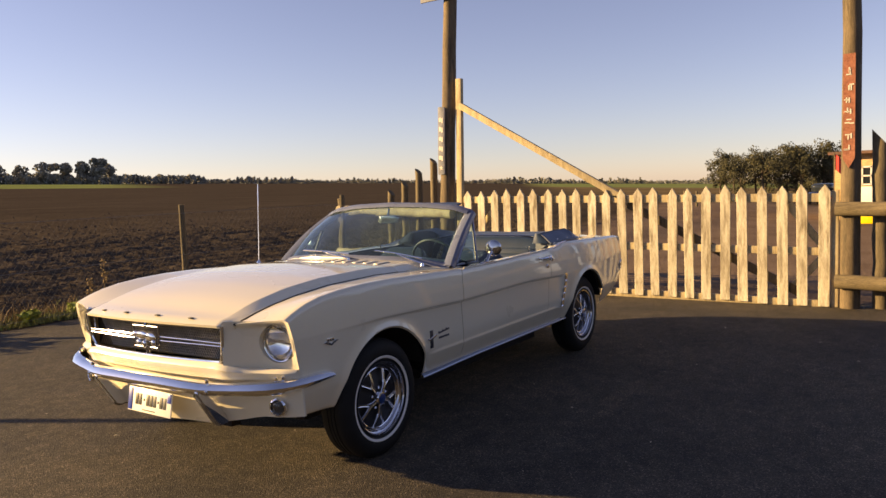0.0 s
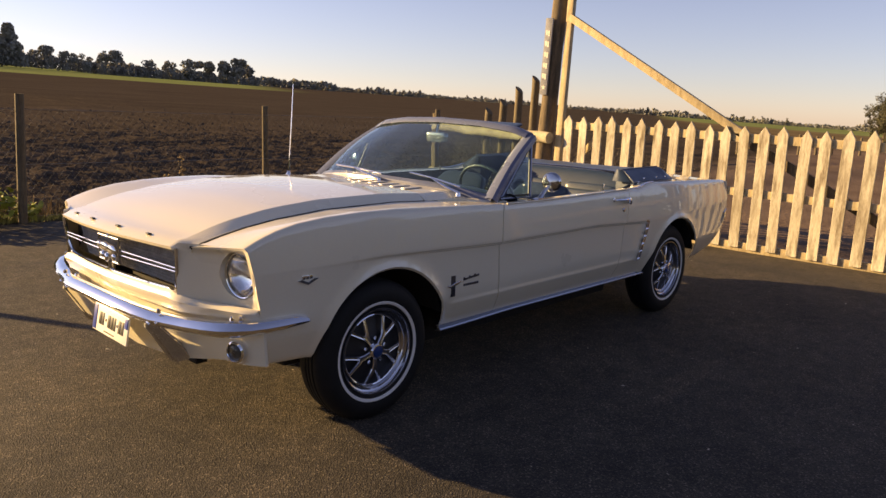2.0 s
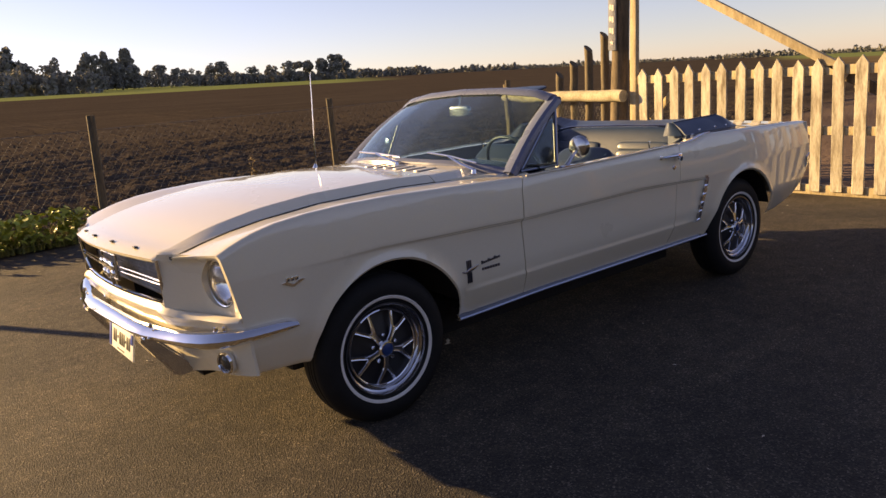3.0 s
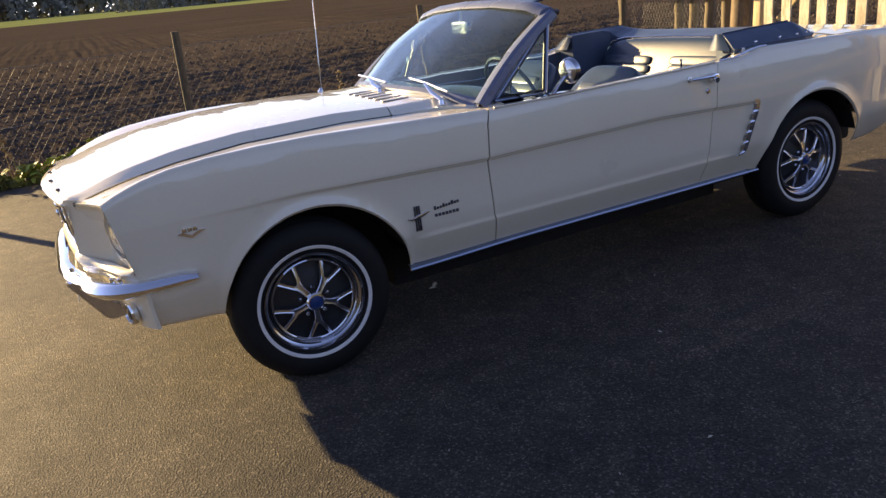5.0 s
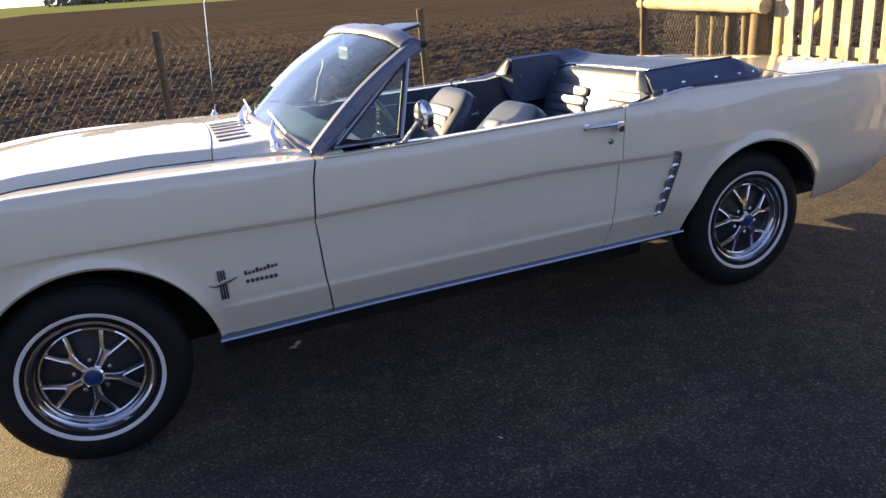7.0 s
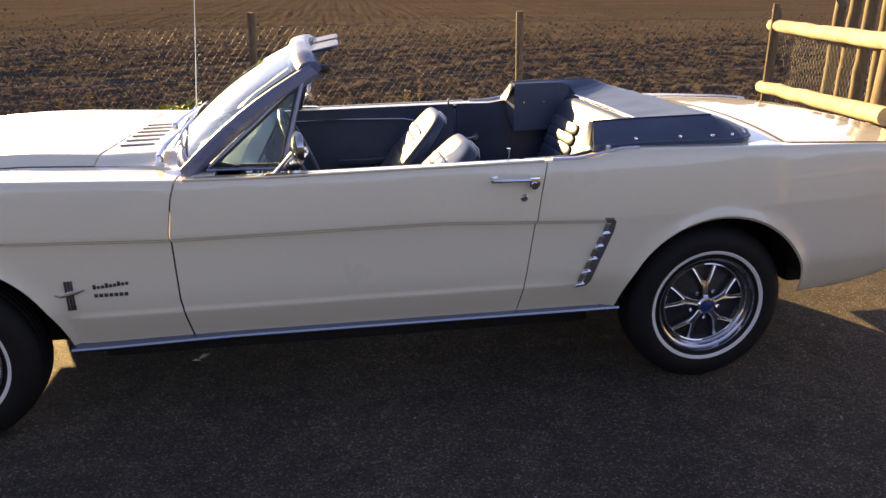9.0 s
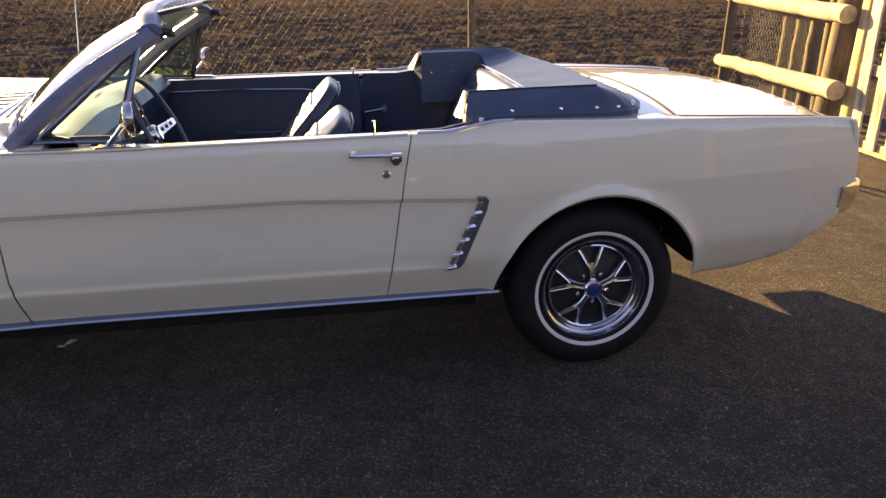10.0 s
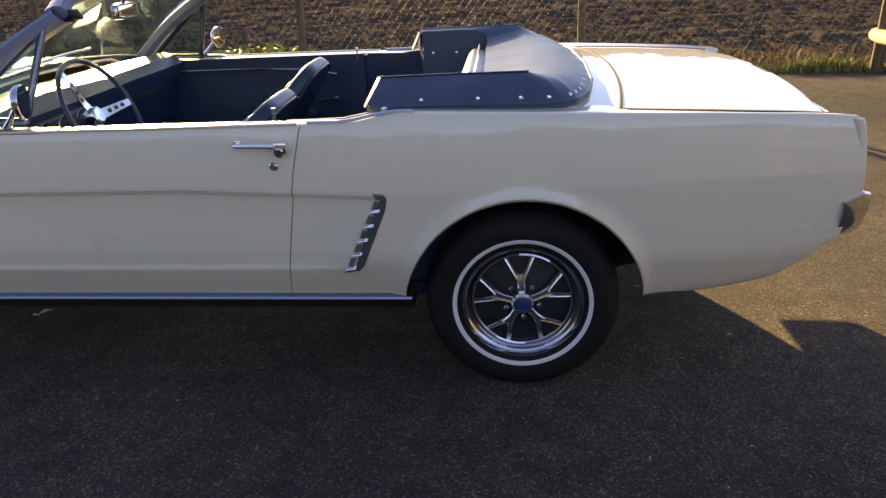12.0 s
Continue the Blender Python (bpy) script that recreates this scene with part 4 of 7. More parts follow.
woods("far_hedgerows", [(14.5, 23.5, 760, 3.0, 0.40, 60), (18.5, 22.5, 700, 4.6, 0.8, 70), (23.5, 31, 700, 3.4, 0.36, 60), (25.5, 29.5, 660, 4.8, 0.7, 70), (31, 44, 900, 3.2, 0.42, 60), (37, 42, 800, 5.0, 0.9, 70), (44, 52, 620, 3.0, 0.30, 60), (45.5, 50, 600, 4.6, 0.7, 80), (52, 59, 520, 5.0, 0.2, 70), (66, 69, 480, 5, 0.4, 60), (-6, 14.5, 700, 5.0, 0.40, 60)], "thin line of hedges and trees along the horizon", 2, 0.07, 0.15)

# tall unseen hedge added opposite the field, closing the place and blocking sky light
r = random.Random(77)
v, f = [], []
for _ in range(15000):
    x = r.uniform(-30, 32)
    top = 3.7 + 1.0 * noise.noise(Vector((x * 0.35, 2.0, 0))) + 0.5 * noise.noise(Vector((x * 1.3, 5.0, 0)))
    p = Vector((x, -16.5 + r.gauss(0, 0.55) + 0.5 * noise.noise(Vector((x * 0.5, 0, 3))), top * r.random() ** 0.8))
    s = r.uniform(0.22, 0.40)
    m = Euler((r.uniform(0, 6), r.uniform(0, 6), r.uniform(0, 6))).to_matrix()
    b = len(v)
    for c in ((-1, -0.6, 0), (0.3, -0.9, 0.3), (1, 0.2, 0), (0, 0.9, -0.3)):
        v.append(tuple(p + m @ Vector(c) * s))
    f.append((b, b + 1, b + 2, b + 3))
me = bpy.data.meshes.new("hedge")
me.from_pydata(v, [], f)
me.materials.append(M_UNSEEN_HEDGE)
tagged(new("hedge", me), "unseen dark green hedge added to block sky light and darken reflections", "hedge", kind="stuff")

# ---- sheds and a car far behind the gate ----
shed = thing("shed", "low tan wooden shed with flat roof and a white window", "shed", (33, 0, land(33, -3)))
bm = bmesh.new()
add_box(bm, (0, -9, 0), (6, 0.35, 2.9), 0.02)
part("wall", bm, M_BOARD, shed)
bm = bmesh.new()
rows = [[(-0.45, y, 2.98), (0.9, y, 3.02), (3, y, 3.08), (6.3, y, 3.15)] for y in (-9.2, -6, -3, 0.55)]
add_grid(bm, rows, (0, 0, -0.12))
part("roof", bm, M_ROOF, shed)
bm = bmesh.new()
for y in (-0.72, -1.06, -1.42, -1.76):
    add_box(bm, (-0.05, y - 0.035, 1.55), (0.0, y + 0.035, 2.32))
for z in (1.55, 1.92, 2.30):
    add_box(bm, (-0.05, -1.78, z - 0.035), (0.0, -0.70, z + 0.035))
win = part("window", bm, M_WHITE, shed, "white-framed window")
bm = bmesh.new()
add_box(bm, (-0.022, -1.74, 1.57), (-0.012, -0.74, 2.28))
part("pane", bm, M_DARKGLASS, win)
bm = bmesh.new()
add_box(bm, (-0.04, -2.6, 0.75), (0.0, -0.62, 1.46), 0.01)
part("lower_panel", bm, M_WHITE, shed, "cream panel below the window")
bm = bmesh.new()
add_box(bm, (-0.4, -0.5, 0), (0.4, 0.5, 0.62), 0.06)
add_box(bm, (-0.42, -0.52, 0.62), (0.42, 0.52, 0.72), 0.03)
ob = link_mesh("yellow_bin", bm, M_YELLOW)
ob.matrix_basis = pose(30.0, -1.3, land(30, -1.3) + 0.0)
tagged(ob, "yellow plastic bin beside the wooden shed", "bin")
for k in range(8):
    x, y = 29.4 + 2.15 * k, 9.45 - 0.14 * k
    rough_pole("yard_post", (x, y, land(x, y) - 0.1), (x + 0.02 * (k % 3 - 1), y, land(x, y) + 0.98 + 0.05 * (k % 2)), 0.075, 0.065, M_POST, "weathered wooden post at the edge of the yard", "post", "yard posts", 0.0, 50 + k)
flag = thing("flag", "small red and white flag on a thin pole", "flag", (30, 0.05, land(30, 0.05)))
bm = bmesh.new()
add_tube(bm, [(0, 0, 0), (0, 0, 2.85)], 0.018, 8)
part("flag_pole", bm, M_POST, flag)
bm = bmesh.new()
rows = [[(0.02 * math.sin(9 * t), -0.03 - 0.24 * t, 2.15 + 0.62 * w - 0.22 * t) for w in np.linspace(0, 1, 6)] for t in np.linspace(0, 1, 8)]
add_grid(bm, rows, (0.006, 0, 0))
part("cloth", bm, M_FLAG, flag)
pick = thing("parked_car", "dark blue car with white and red markings parked on the yard", "car", (56, 3.1, land(56, 3.1)), turn=80)
bm = bmesh.new()
soft_block(bm, (-0.85, -1.9, 0.35), (0.85, 1.9, 1.02), 0.05, 8)
part("body", bm, M_NAVYPAINT, pick)
bm = bmesh.new()
soft_block(bm, (-0.72, -0.8, 0.9), (0.72, 1.2, 1.58), 0.05, 8)
part("cabin", bm, M_DARKGLASS, pick)
bm = bmesh.new()
add_box(bm, (-0.87, -1.0, 0.66), (0.87, 1.2, 0.82), 0.02)
part("white_stripe", bm, M_WHITE, pick)
bm = bmesh.new()
add_box(bm, (-0.875, -1.6, 0.50), (0.875, 1.7, 0.60), 0.02)
part("red_stripe", bm, M_FLAG, pick)
for x in (-0.8, 0.8):
    for y in (-1.2, 1.2):
        bm = bmesh.new()
        add_tube(bm, [(x - 0.1, y, 0.32), (x + 0.1, y, 0.32)], 0.32, 16)
        part("wheel", bm, M_TYRE, pick)


# ---- the car: front at -x, front axle at x = 0, its middle along the root's y = 0 ----
WHEELBASE, TYRE_R = 2.743, 0.315
ARCHES = ((0.045, 0.378), (2.748, 0.380))
car = thing("convertible_car", "cream white classic convertible with folded blue top, parked on asphalt", "car", (0, 0.083, 0))
car.scale = (1, 1.021, 1)


def crease_z(x):
    return interp(x, (-0.62, 0.0, 0.8, 1.7, 2.3, 3.0, 3.7), (0.735, 0.748, 0.722, 0.728, 0.702, 0.72, 0.74))


def belt_z(x):
    return interp(x, (-0.66, -0.61, -0.55, -0.48, -0.40, -0.28, -0.1, 0.1, 0.82, 1.13, 2.08, 2.19, 2.24, 2.30, 2.37, 2.9, 3.3, 3.56, 3.66, 3.72), (0.815, 0.838, 0.868, 0.893, 0.912, 0.926, 0.934, 0.934, 0.906, 0.904, 0.915, 0.915, 0.921, 0.934, 0.944, 0.932, 0.920, 0.908, 0.900, 0.892))


def scoop_x(z):
    return 2.19 + (z - 0.45) / 0.25 * 0.115


def half_width(x, z):
    """The half width of the body at height z."""
    zc = crease_z(x)
    w = 0.848
    if x < 0.1:
        w -= 0.026 * ((0.1 - x) / 0.7) ** 2
    if x > 2.7:
        w -= 0.085 * ((x - 2.7) / 1.05) ** 2
    if z > zc:
        w -= 0.09 * (z - zc) + 0.35 * (z - zc) ** 2
    else:
        w -= 0.02 * (zc - z)
        if z < 0.49:
            w -= 0.30 * (0.49 - z) + 0.6 * (0.49 - z) ** 2
    if x < 2.32:
        depth = 0.021 * smooth(-0.45, 0.75, x)
        f = 1 - smooth(0.0, 0.014, z - (zc - 0.016)) if z > zc - 0.02 else 1.0
        f *= 0.48 + 0.52 * smooth(0.47, 0.72, z)
        low = smooth(0.452, 0.472, z) if x > 0.45 else 1.0
        stop = 1 - smooth(-0.02, 0.015, x - scoop_x(z))
        w -= depth * f * low * stop
    for cx, r in ARCHES:
        d = math.hypot(x - cx, z - 0.31) - r
        w += 0.013 * math.exp(-(d / 0.022) ** 2)
    return w


def arch_bottom(x, base):
    z = base
    for cx, r in ARCHES:
        if abs(x - cx) < r:
            z = max(z, 0.31 + math.sqrt(r * r - (x - cx) ** 2))
    return z


SIDE_ROWS = (0, 0.05, 0.12, 0.20, 0.28, 0.295, 0.31, 0.328, 0.345, 0.37, 0.44, 0.52, 0.60, 0.68, 0.76, 0.84, 0.90, 0.94, 0.958, 0.970, 0.980, 0.990, 1.0)
UPPER_ROWS = (0.07, 0.18, 0.32, 0.48, 0.62, 0.75, 0.86, 0.94)


def section(x, base, inner_u, inner_z):
    """Points (u, z) of the body at x, from its lower edge up and over to its inner edge."""
    zb, zc, zt = arch_bottom(x, base), crease_z(x), belt_z(x)
    pts = []
    for f in SIDE_ROWS:
        z = max(zb, 0.328 + (zc - 0.328) * f)
        pts.append((half_width(x, z), z))
    z0, z1 = max(zc, zb), zt - 0.016
    for f in UPPER_ROWS:
        z = z0 + (z1 - z0) * f
        pts.append((half_width(x, z), z))
    w = half_width(x, z1)
    pts += [(w - 0.001, zt - 0.013), (w - 0.006, zt - 0.005), (w - 0.013, zt - 0.001), (w - 0.022, zt)]
    ue = w - 0.022
    for f in (0.2, 0.45, 0.7, 0.9, 1.0):
        pts.append((ue + (inner_u - ue) * f, zt + (inner_z - zt) * f))
    return pts


def stations(x0, x1, step=0.05):
    xs = set(np.round(np.linspace(x0, x1, max(2, int((x1 - x0) / step))), 4).tolist())
    for cx, r in ARCHES:
        for a in np.linspace(0, math.pi, 41):
            v = cx + (r - 1e-4) * math.cos(a)
            if x0 < v < x1:
                xs.add(round(float(v), 4))
        for v in (cx - r - 0.012, cx + r + 0.012):
            if x0 < v < x1:
                xs.add(v)
    return sorted(xs)


def panel_rows(xs, side, shift, base, inner):
    """Rows of points of one body side panel; shift moves a point along x to suit the seams."""
    rows = []
    for x in xs:
        b = base(x)
        iu, iz = inner(x)
        rows.append([(shift(x, u, z), side * u, z) for u, z in section(x, b, iu, iz)])
    return rows


def front_x(u):
    return interp(u, (0.0, 0.15, 0.30, 0.43, 0.51, 0.555, 0.594, 0.70, 0.80), (-0.822, -0.817, -0.802, -0.783, -0.768, -0.726, -0.702, -0.660, -0.634))


def seam_front(z):
    return interp(z, (0.34, 0.50, 0.73, 0.85, 0.92), (0.826, 0.806, 0.800, 0.816, 0.838))


def seam_rear(z):
    return interp(z, (0.34, 0.60, 0.79, 0.93), (1.985, 2.025, 2.055, 2.085))


def hood_seam_u(x):
    return interp(x, (-0.70, -0.3, 0.2, 0.766), (0.562, 0.570, 0.572, 0.578))


def hood_seam_z(x):
    return interp(x, (-0.70, -0.60, -0.5, -0.35, -0.1, 0.3, 0.77), (0.818, 0.846, 0.868, 0.892, 0.915, 0.922, 0.905))


def fender_shift(x, u, z):
    front = max(0.0, (-0.32 - x) / 0.29)
    edge = interp(z, (0.37, 0.50, 0.60, 0.64, 0.72, 0.82, 0.85), (-0.570, -0.575, -0.590, -0.600, -0.615, -0.634, -0.640))
    if u < 0.80 and z > 0.80:
        edge = min(edge, front_x(u) - 0.004)
    x += front * (edge + 0.61)
    back = max(0.0, (x - 0.45) / 0.37)
    return x + back * (seam_front(z) - 0.003 - 0.82)


def quarter_shift(x, u, z):
    front = max(0.0, (2.40 - x) / 0.36)
    x += front * (seam_rear(z) + 0.0018 - 2.04)
    back = max(0.0, (x - 3.3) / 0.40)
    edge = interp(z, (0.50, 0.54, 0.68, 0.84, 0.885, 0.92), (3.67, 3.70, 3.745, 3.732, 3.722, 3.712))
    if u < 0.74 and z > 0.86:
        edge = interp(u, (0.60, 0.74), (3.66, 3.708))
    return x + back * (edge - 3.70)


def quarter_inner(x):
    u = interp(x, (2.04, 2.2, 2.3, 2.9, 2.98, 3.05, 3.6, 3.7), (0.735, 0.735, 0.715, 0.715, 0.66, 0.726, 0.716, 0.70))
    return u, belt_z(x) - interp(x, (2.04, 2.3, 2.95, 3.05, 3.7), (0.004, 0.006, 0.004, 0.006, 0.010))


def build_side(side):
    s = side
    inward = (0, -0.010 * s, -0.010)
    # front fender
    bm = bmesh.new()
    xs = stations(-0.61, 0.82, 0.04)
    base = lambda x: interp(x, (-0.61, -0.34, -0.33, 0.4, 0.82), (0.372, 0.362, 0.362, 0.317, 0.334))
    along = lambda x: x - 0.40 * max(0.0, -0.32 - x)
    inner = lambda x: (hood_seam_u(along(x)) + 0.006, hood_seam_z(along(x)))
    add_grid(bm, panel_rows(xs, s, fender_shift, base, inner), inward)
    fender = part("front_fender", bm, M_PAINT, car)
    # door
    bm = bmesh.new()
    rows = []
    for f in np.linspace(0, 1, 28):
        pts = []
        xm = 0.83 + (2.03 - 0.83) * f
        for u, z in section(xm, 0.338, 0.745, belt_z(xm) - 0.003):
            x = seam_front(z) + 0.003 + (seam_rear(z) - seam_front(z) - 0.0048) * f
            uu = half_width(x, z) + (u - half_width(xm, z)) if u > 0.79 else u
            pts.append((x, s * uu, z))
        rows.append(pts)
    add_grid(bm, rows, inward)
    door = part("door", bm, M_PAINT, car, "cream door with a recessed side panel")
    # inner door panel
    bm = bmesh.new()
    rows = [[(x, s * (0.742 - 0.012 * math.sin((z - 0.34) * 9)), z) for z in np.linspace(0.34, belt_z(x) - 0.004, 10)] for x in np.linspace(0.86, 2.0, 14)]
    add_grid(bm, rows, (0, -0.02 * s, 0))
    trim = part("door_trim", bm, M_VINYL, door, "navy vinyl inner door panel")
    bm = bmesh.new()
    add_tube(bm, [(0.98, s * 0.716, 0.845), (1.4, s * 0.713, 0.850), (1.72, s * 0.713, 0.842), (1.86, s * 0.716, 0.815)], 0.004, 6)
    part("trim_strip", bm, M_STEEL, trim)
    bm = bmesh.new()
    add_tube(bm, [(1.86, s * 0.72, 0.70), (1.86, s * 0.69, 0.70)], 0.016, 10)
    add_tube(bm, [(1.86, s * 0.69, 0.70), (1.76, s * 0.685, 0.69)], 0.007, 8)
    part("window_crank", bm, M_CHROME, trim)
    bm = bmesh.new()
    soft_block(bm, (1.35, s * 0.70 - 0.03, 0.60), (1.75, s * 0.70 + 0.03, 0.645))
    part("armrest", bm, M_VINYL, trim)
    # belt trim, handle, lock, pin
    bm = bmesh.new()
    add_tube(bm, [(x, s * (half_width(x, belt_z(x) - 0.01) - 0.006), belt_z(x) + 0.001) for x in np.linspace(0.86, 2.07, 14)], 0.0045, 6)
    part("belt_trim", bm, M_PAINT, door)
    bm = bmesh.new()
    y = lambda x, z: s * (half_width(x, z))
    w = half_width(1.95, 0.862)
    add_tube(bm, [(1.888, s * (w + 0.000), 0.860), (1.892, s * (w + 0.024), 0.862), (1.91, s * (w + 0.034), 0.863), (1.96, s * (w + 0.036), 0.863), (2.01, s * (w + 0.033), 0.861)], [0.009, 0.010, 0.010, 0.0105, 0.011], 10, squash=(1, 0.75))
    add_box(bm, (2.005, s * (w + 0.012) - 0.022, 0.836), (2.046, s * (w + 0.012) + 0.022, 0.872), 0.007)
    add_tube(bm, [(2.024, s * (w + 0.02), 0.845), (2.024, s * (w + 0.042), 0.842)], 0.013, 14)
    add_box(bm, (1.878, s * w - 0.006, 0.850), (1.902, s * w + 0.006, 0.874), 0.004)
    part("door_handle", bm, M_CHROME, door, "chrome push-button handle")
    bm = bmesh.new()
    wl = half_width(1.995, 0.795)
    add_tube(bm, [(1.995, s * (wl - 0.004), 0.795), (1.995, s * (wl + 0.004), 0.795), (1.995, s * (wl + 0.007), 0.795)], [0.0135, 0.0135, 0.010], 16)
    add_tube(bm, [(1.995, s * (wl + 0.006), 0.795), (1.995, s * (wl + 0.009), 0.795)], 0.008, 12)
    part("door_lock", bm, M_STEEL, door)
    bm = bmesh.new()
    add_box(bm, (2.000, s * 0.765 - 0.020, 0.345), (2.075, s * 0.765 + 0.020, 0.885), 0.004)
    part("door_jamb", bm, M_VINYL, car)
    bm = bmesh.new()
    add_tube(bm, [(1.97, s * 0.70, 0.89), (1.97, s * 0.70, 0.932), (1.97, s * 0.70, 0.942)], [0.004, 0.005, 0.008], 8)
    part("lock_pin", bm, M_CHROME, door)
    # quarter panel
    bm = bmesh.new()
    xs = stations(2.04, 3.70, 0.045)
    base = lambda x: interp(x, (2.04, 2.4, 3.1, 3.16, 3.32, 3.54, 3.64, 3.70), (0.336, 0.334, 0.342, 0.343, 0.350, 0.393, 0.460, 0.525))
    add_grid(bm, panel_rows(xs, s, quarter_shift, base, quarter_inner), inward)
    quarter = part("quarter_panel", bm, M_PAINT, car)
    bm = bmesh.new()
    add_tube(bm, [(x, s * (half_width(x, belt_z(x) - 0.01) - 0.012), belt_z(x) + 0.003) for x in np.linspace(2.10, 2.42, 12)], 0.006, 6)
    part("belt_trim", bm, M_STEEL, quarter)
    # rear inner side
    bm = bmesh.new()
    rows = [[(x, s * interp(x, (2.0, 2.1, 2.6), (0.742, 0.735, 0.66)), z) for z in np.linspace(0.30, belt_z(x) - 0.004, 8)] for x in np.linspace(2.02, 2.62, 8)]
    add_grid(bm, rows, (0, -0.012 * s, 0))
    inside = part("rear_side_trim", bm, M_VINYL, car, "navy vinyl rear side panel")
    bm = bmesh.new()
    add_tube(bm, [(2.12, s * 0.735, 0.73), (2.12, s * 0.70, 0.73)], 0.018, 10)
    add_tube(bm, [(2.12, s * 0.70, 0.73), (2.02, s * 0.695, 0.715)], 0.008, 8)
    part("window_crank", bm, M_PILLAR, inside)
    # side scoop ornament
    bm = bmesh.new()
    out = [(2.288, 0.708), (2.324, 0.706), (2.332, 0.690), (2.325, 0.655), (2.248, 0.472), (2.232, 0.455), (2.180, 0.448), (2.200, 0.458), (2.222, 0.475), (2.292, 0.672), (2.298, 0.690)]
    yb = half_width(2.36, 0.6)
    add_prism(bm, out, 0.014 * s, pose(0, s * (yb - 0.012), 0))
    scoop = part("side_scoop", bm, M_CHROME, quarter, "chrome side scoop ornament with dark slots")
    for k in range(5):
        z = 0.672 - 0.047 * k
        x = scoop_x(z) - 0.004
        bm = bmesh.new()
        add_prism(bm, [(x + 0.006, z + 0.014), (x + 0.023, z + 0.014), (x + 0.010, z - 0.012), (x - 0.005, z - 0.012)], 0.005 * s, pose(0, s * (yb + 0.0005), 0))
        part("scoop_slot", bm, M_MESH, scoop)
        bm = bmesh.new()
        add_tube(bm, [(x - 0.012, s * (yb + 0.006), z - 0.024), (x + 0.020, s * (yb + 0.008), z - 0.020)], 0.0042, 6)
        part("scoop_bar", bm, M_CHROME, scoop)
    # sill and its bright moulding
    bm = bmesh.new()
    add_box(bm, (0.46, s * 0.715 - 0.03, 0.300), (2.38, s * 0.715 + 0.03, 0.345))
    part("sill", bm, M_UNDER, car)
    bm = bmesh.new()
    prof = [(0.0, 0.327), (0.022, 0.328), (0.027, 0.334), (0.024, 0.341), (0.012, 0.349), (0.004, 0.353)]
    rows = [[(x, s * (half_width(1.2, 0.35) - 0.012 + d), z - 0.002 - 0.011 * (1 - smooth(0.40, 1.05, x))) for d, z in prof] for x in np.linspace(0.415, 2.385, 30)]
    add_grid(bm, rows, (0, -0.008 * s, 0))
    part("sill_moulding", bm, M_PILLAR, car, "bright metal sill moulding")
    # fender emblems as plain shapes
    yb = lambda x, z: s * (half_width(x, z) + 0.001)
    fy = yb(0.455, 0.535)
    bm = bmesh.new()
    for dx in (-0.0095, 0.0, 0.0095):
        add_box(bm, (0.458 + dx - 0.0032, fy - 0.004, 0.488), (0.458 + dx + 0.0032, fy + 0.0035, 0.590), 0.001)
    badge = part("fender_badge", bm, M_BADGE, fender, "upright tricolour bar emblem")
    bm = bmesh.new()
    add_tube(bm, [(0.412, fy + 0.006 * s, 0.546), (0.432, fy + 0.007 * s, 0.540), (0.46, fy + 0.008 * s, 0.548), (0.485, fy + 0.007 * s, 0.553), (0.508, fy + 0.006 * s, 0.560)], [0.002, 0.005, 0.009, 0.007, 0.003], 8, squash=(0.5, 1))
    part("badge_figure", bm, M_CHROME, badge)
    bm = bmesh.new()
    for k in range(9):
        x = 0.533 + 0.013 * k
        h = 0.010 if k % 3 else 0.016
        add_box(bm, (x, yb(x, 0.575) - 0.003, 0.556 + 0.0012 * k), (x + 0.009, yb(x, 0.575) + 0.003, 0.556 + h + 0.0012 * k), 0.001)
    for k in range(7):
        x = 0.534 + 0.016 * k
        add_box(bm, (x, yb(x, 0.545) - 0.003, 0.528), (x + 0.011, yb(x, 0.545) + 0.003, 0.540), 0.001)
    part("script_bars", bm, M_BADGE, badge)
    bm = bmesh.new()
    ey = yb(-0.385, 0.70)
    add_prism(bm, [(-0.046, 0.694), (-0.026, 0.697), (0.002, 0.684), (0.030, 0.698), (0.050, 0.696), (0.002, 0.674)], 0.008 * s, pose(-0.385, ey - 0.003 * s, 0, 0, 0, 3.0 * s))
    for k in range(3):
        add_box(bm, (-0.412 + 0.018 * k, ey - 0.004, 0.697), (-0.398 + 0.018 * k, ey + 0.004, 0.712), 0.001)
    part("engine_badge", bm, M_CHROME, fender)


for side in (-1, 1):
    build_side(side)


# hood, with raised middle and a crease along each side
def hood_z(x, u):
    zs, us = hood_seam_z(x), hood_seam_u(x)
    rise = interp(x, (-0.70, -0.55, -0.3, 0.2, 0.6), (0.011, 0.022, 0.030, 0.031, 0.026))
    f = u / us
    edge = interp(x, (-0.7, -0.2, 0.6), (0.865, 0.885, 0.905))
    down = min(1.0, max(0.0, (f - edge) / (0.985 - edge)))
    ridge = 1 - down * (0.85 + 0.15 * down)
    crown = 0.016 * (1 - f * f)
    return zs + 0.003 + rise * ridge + crown


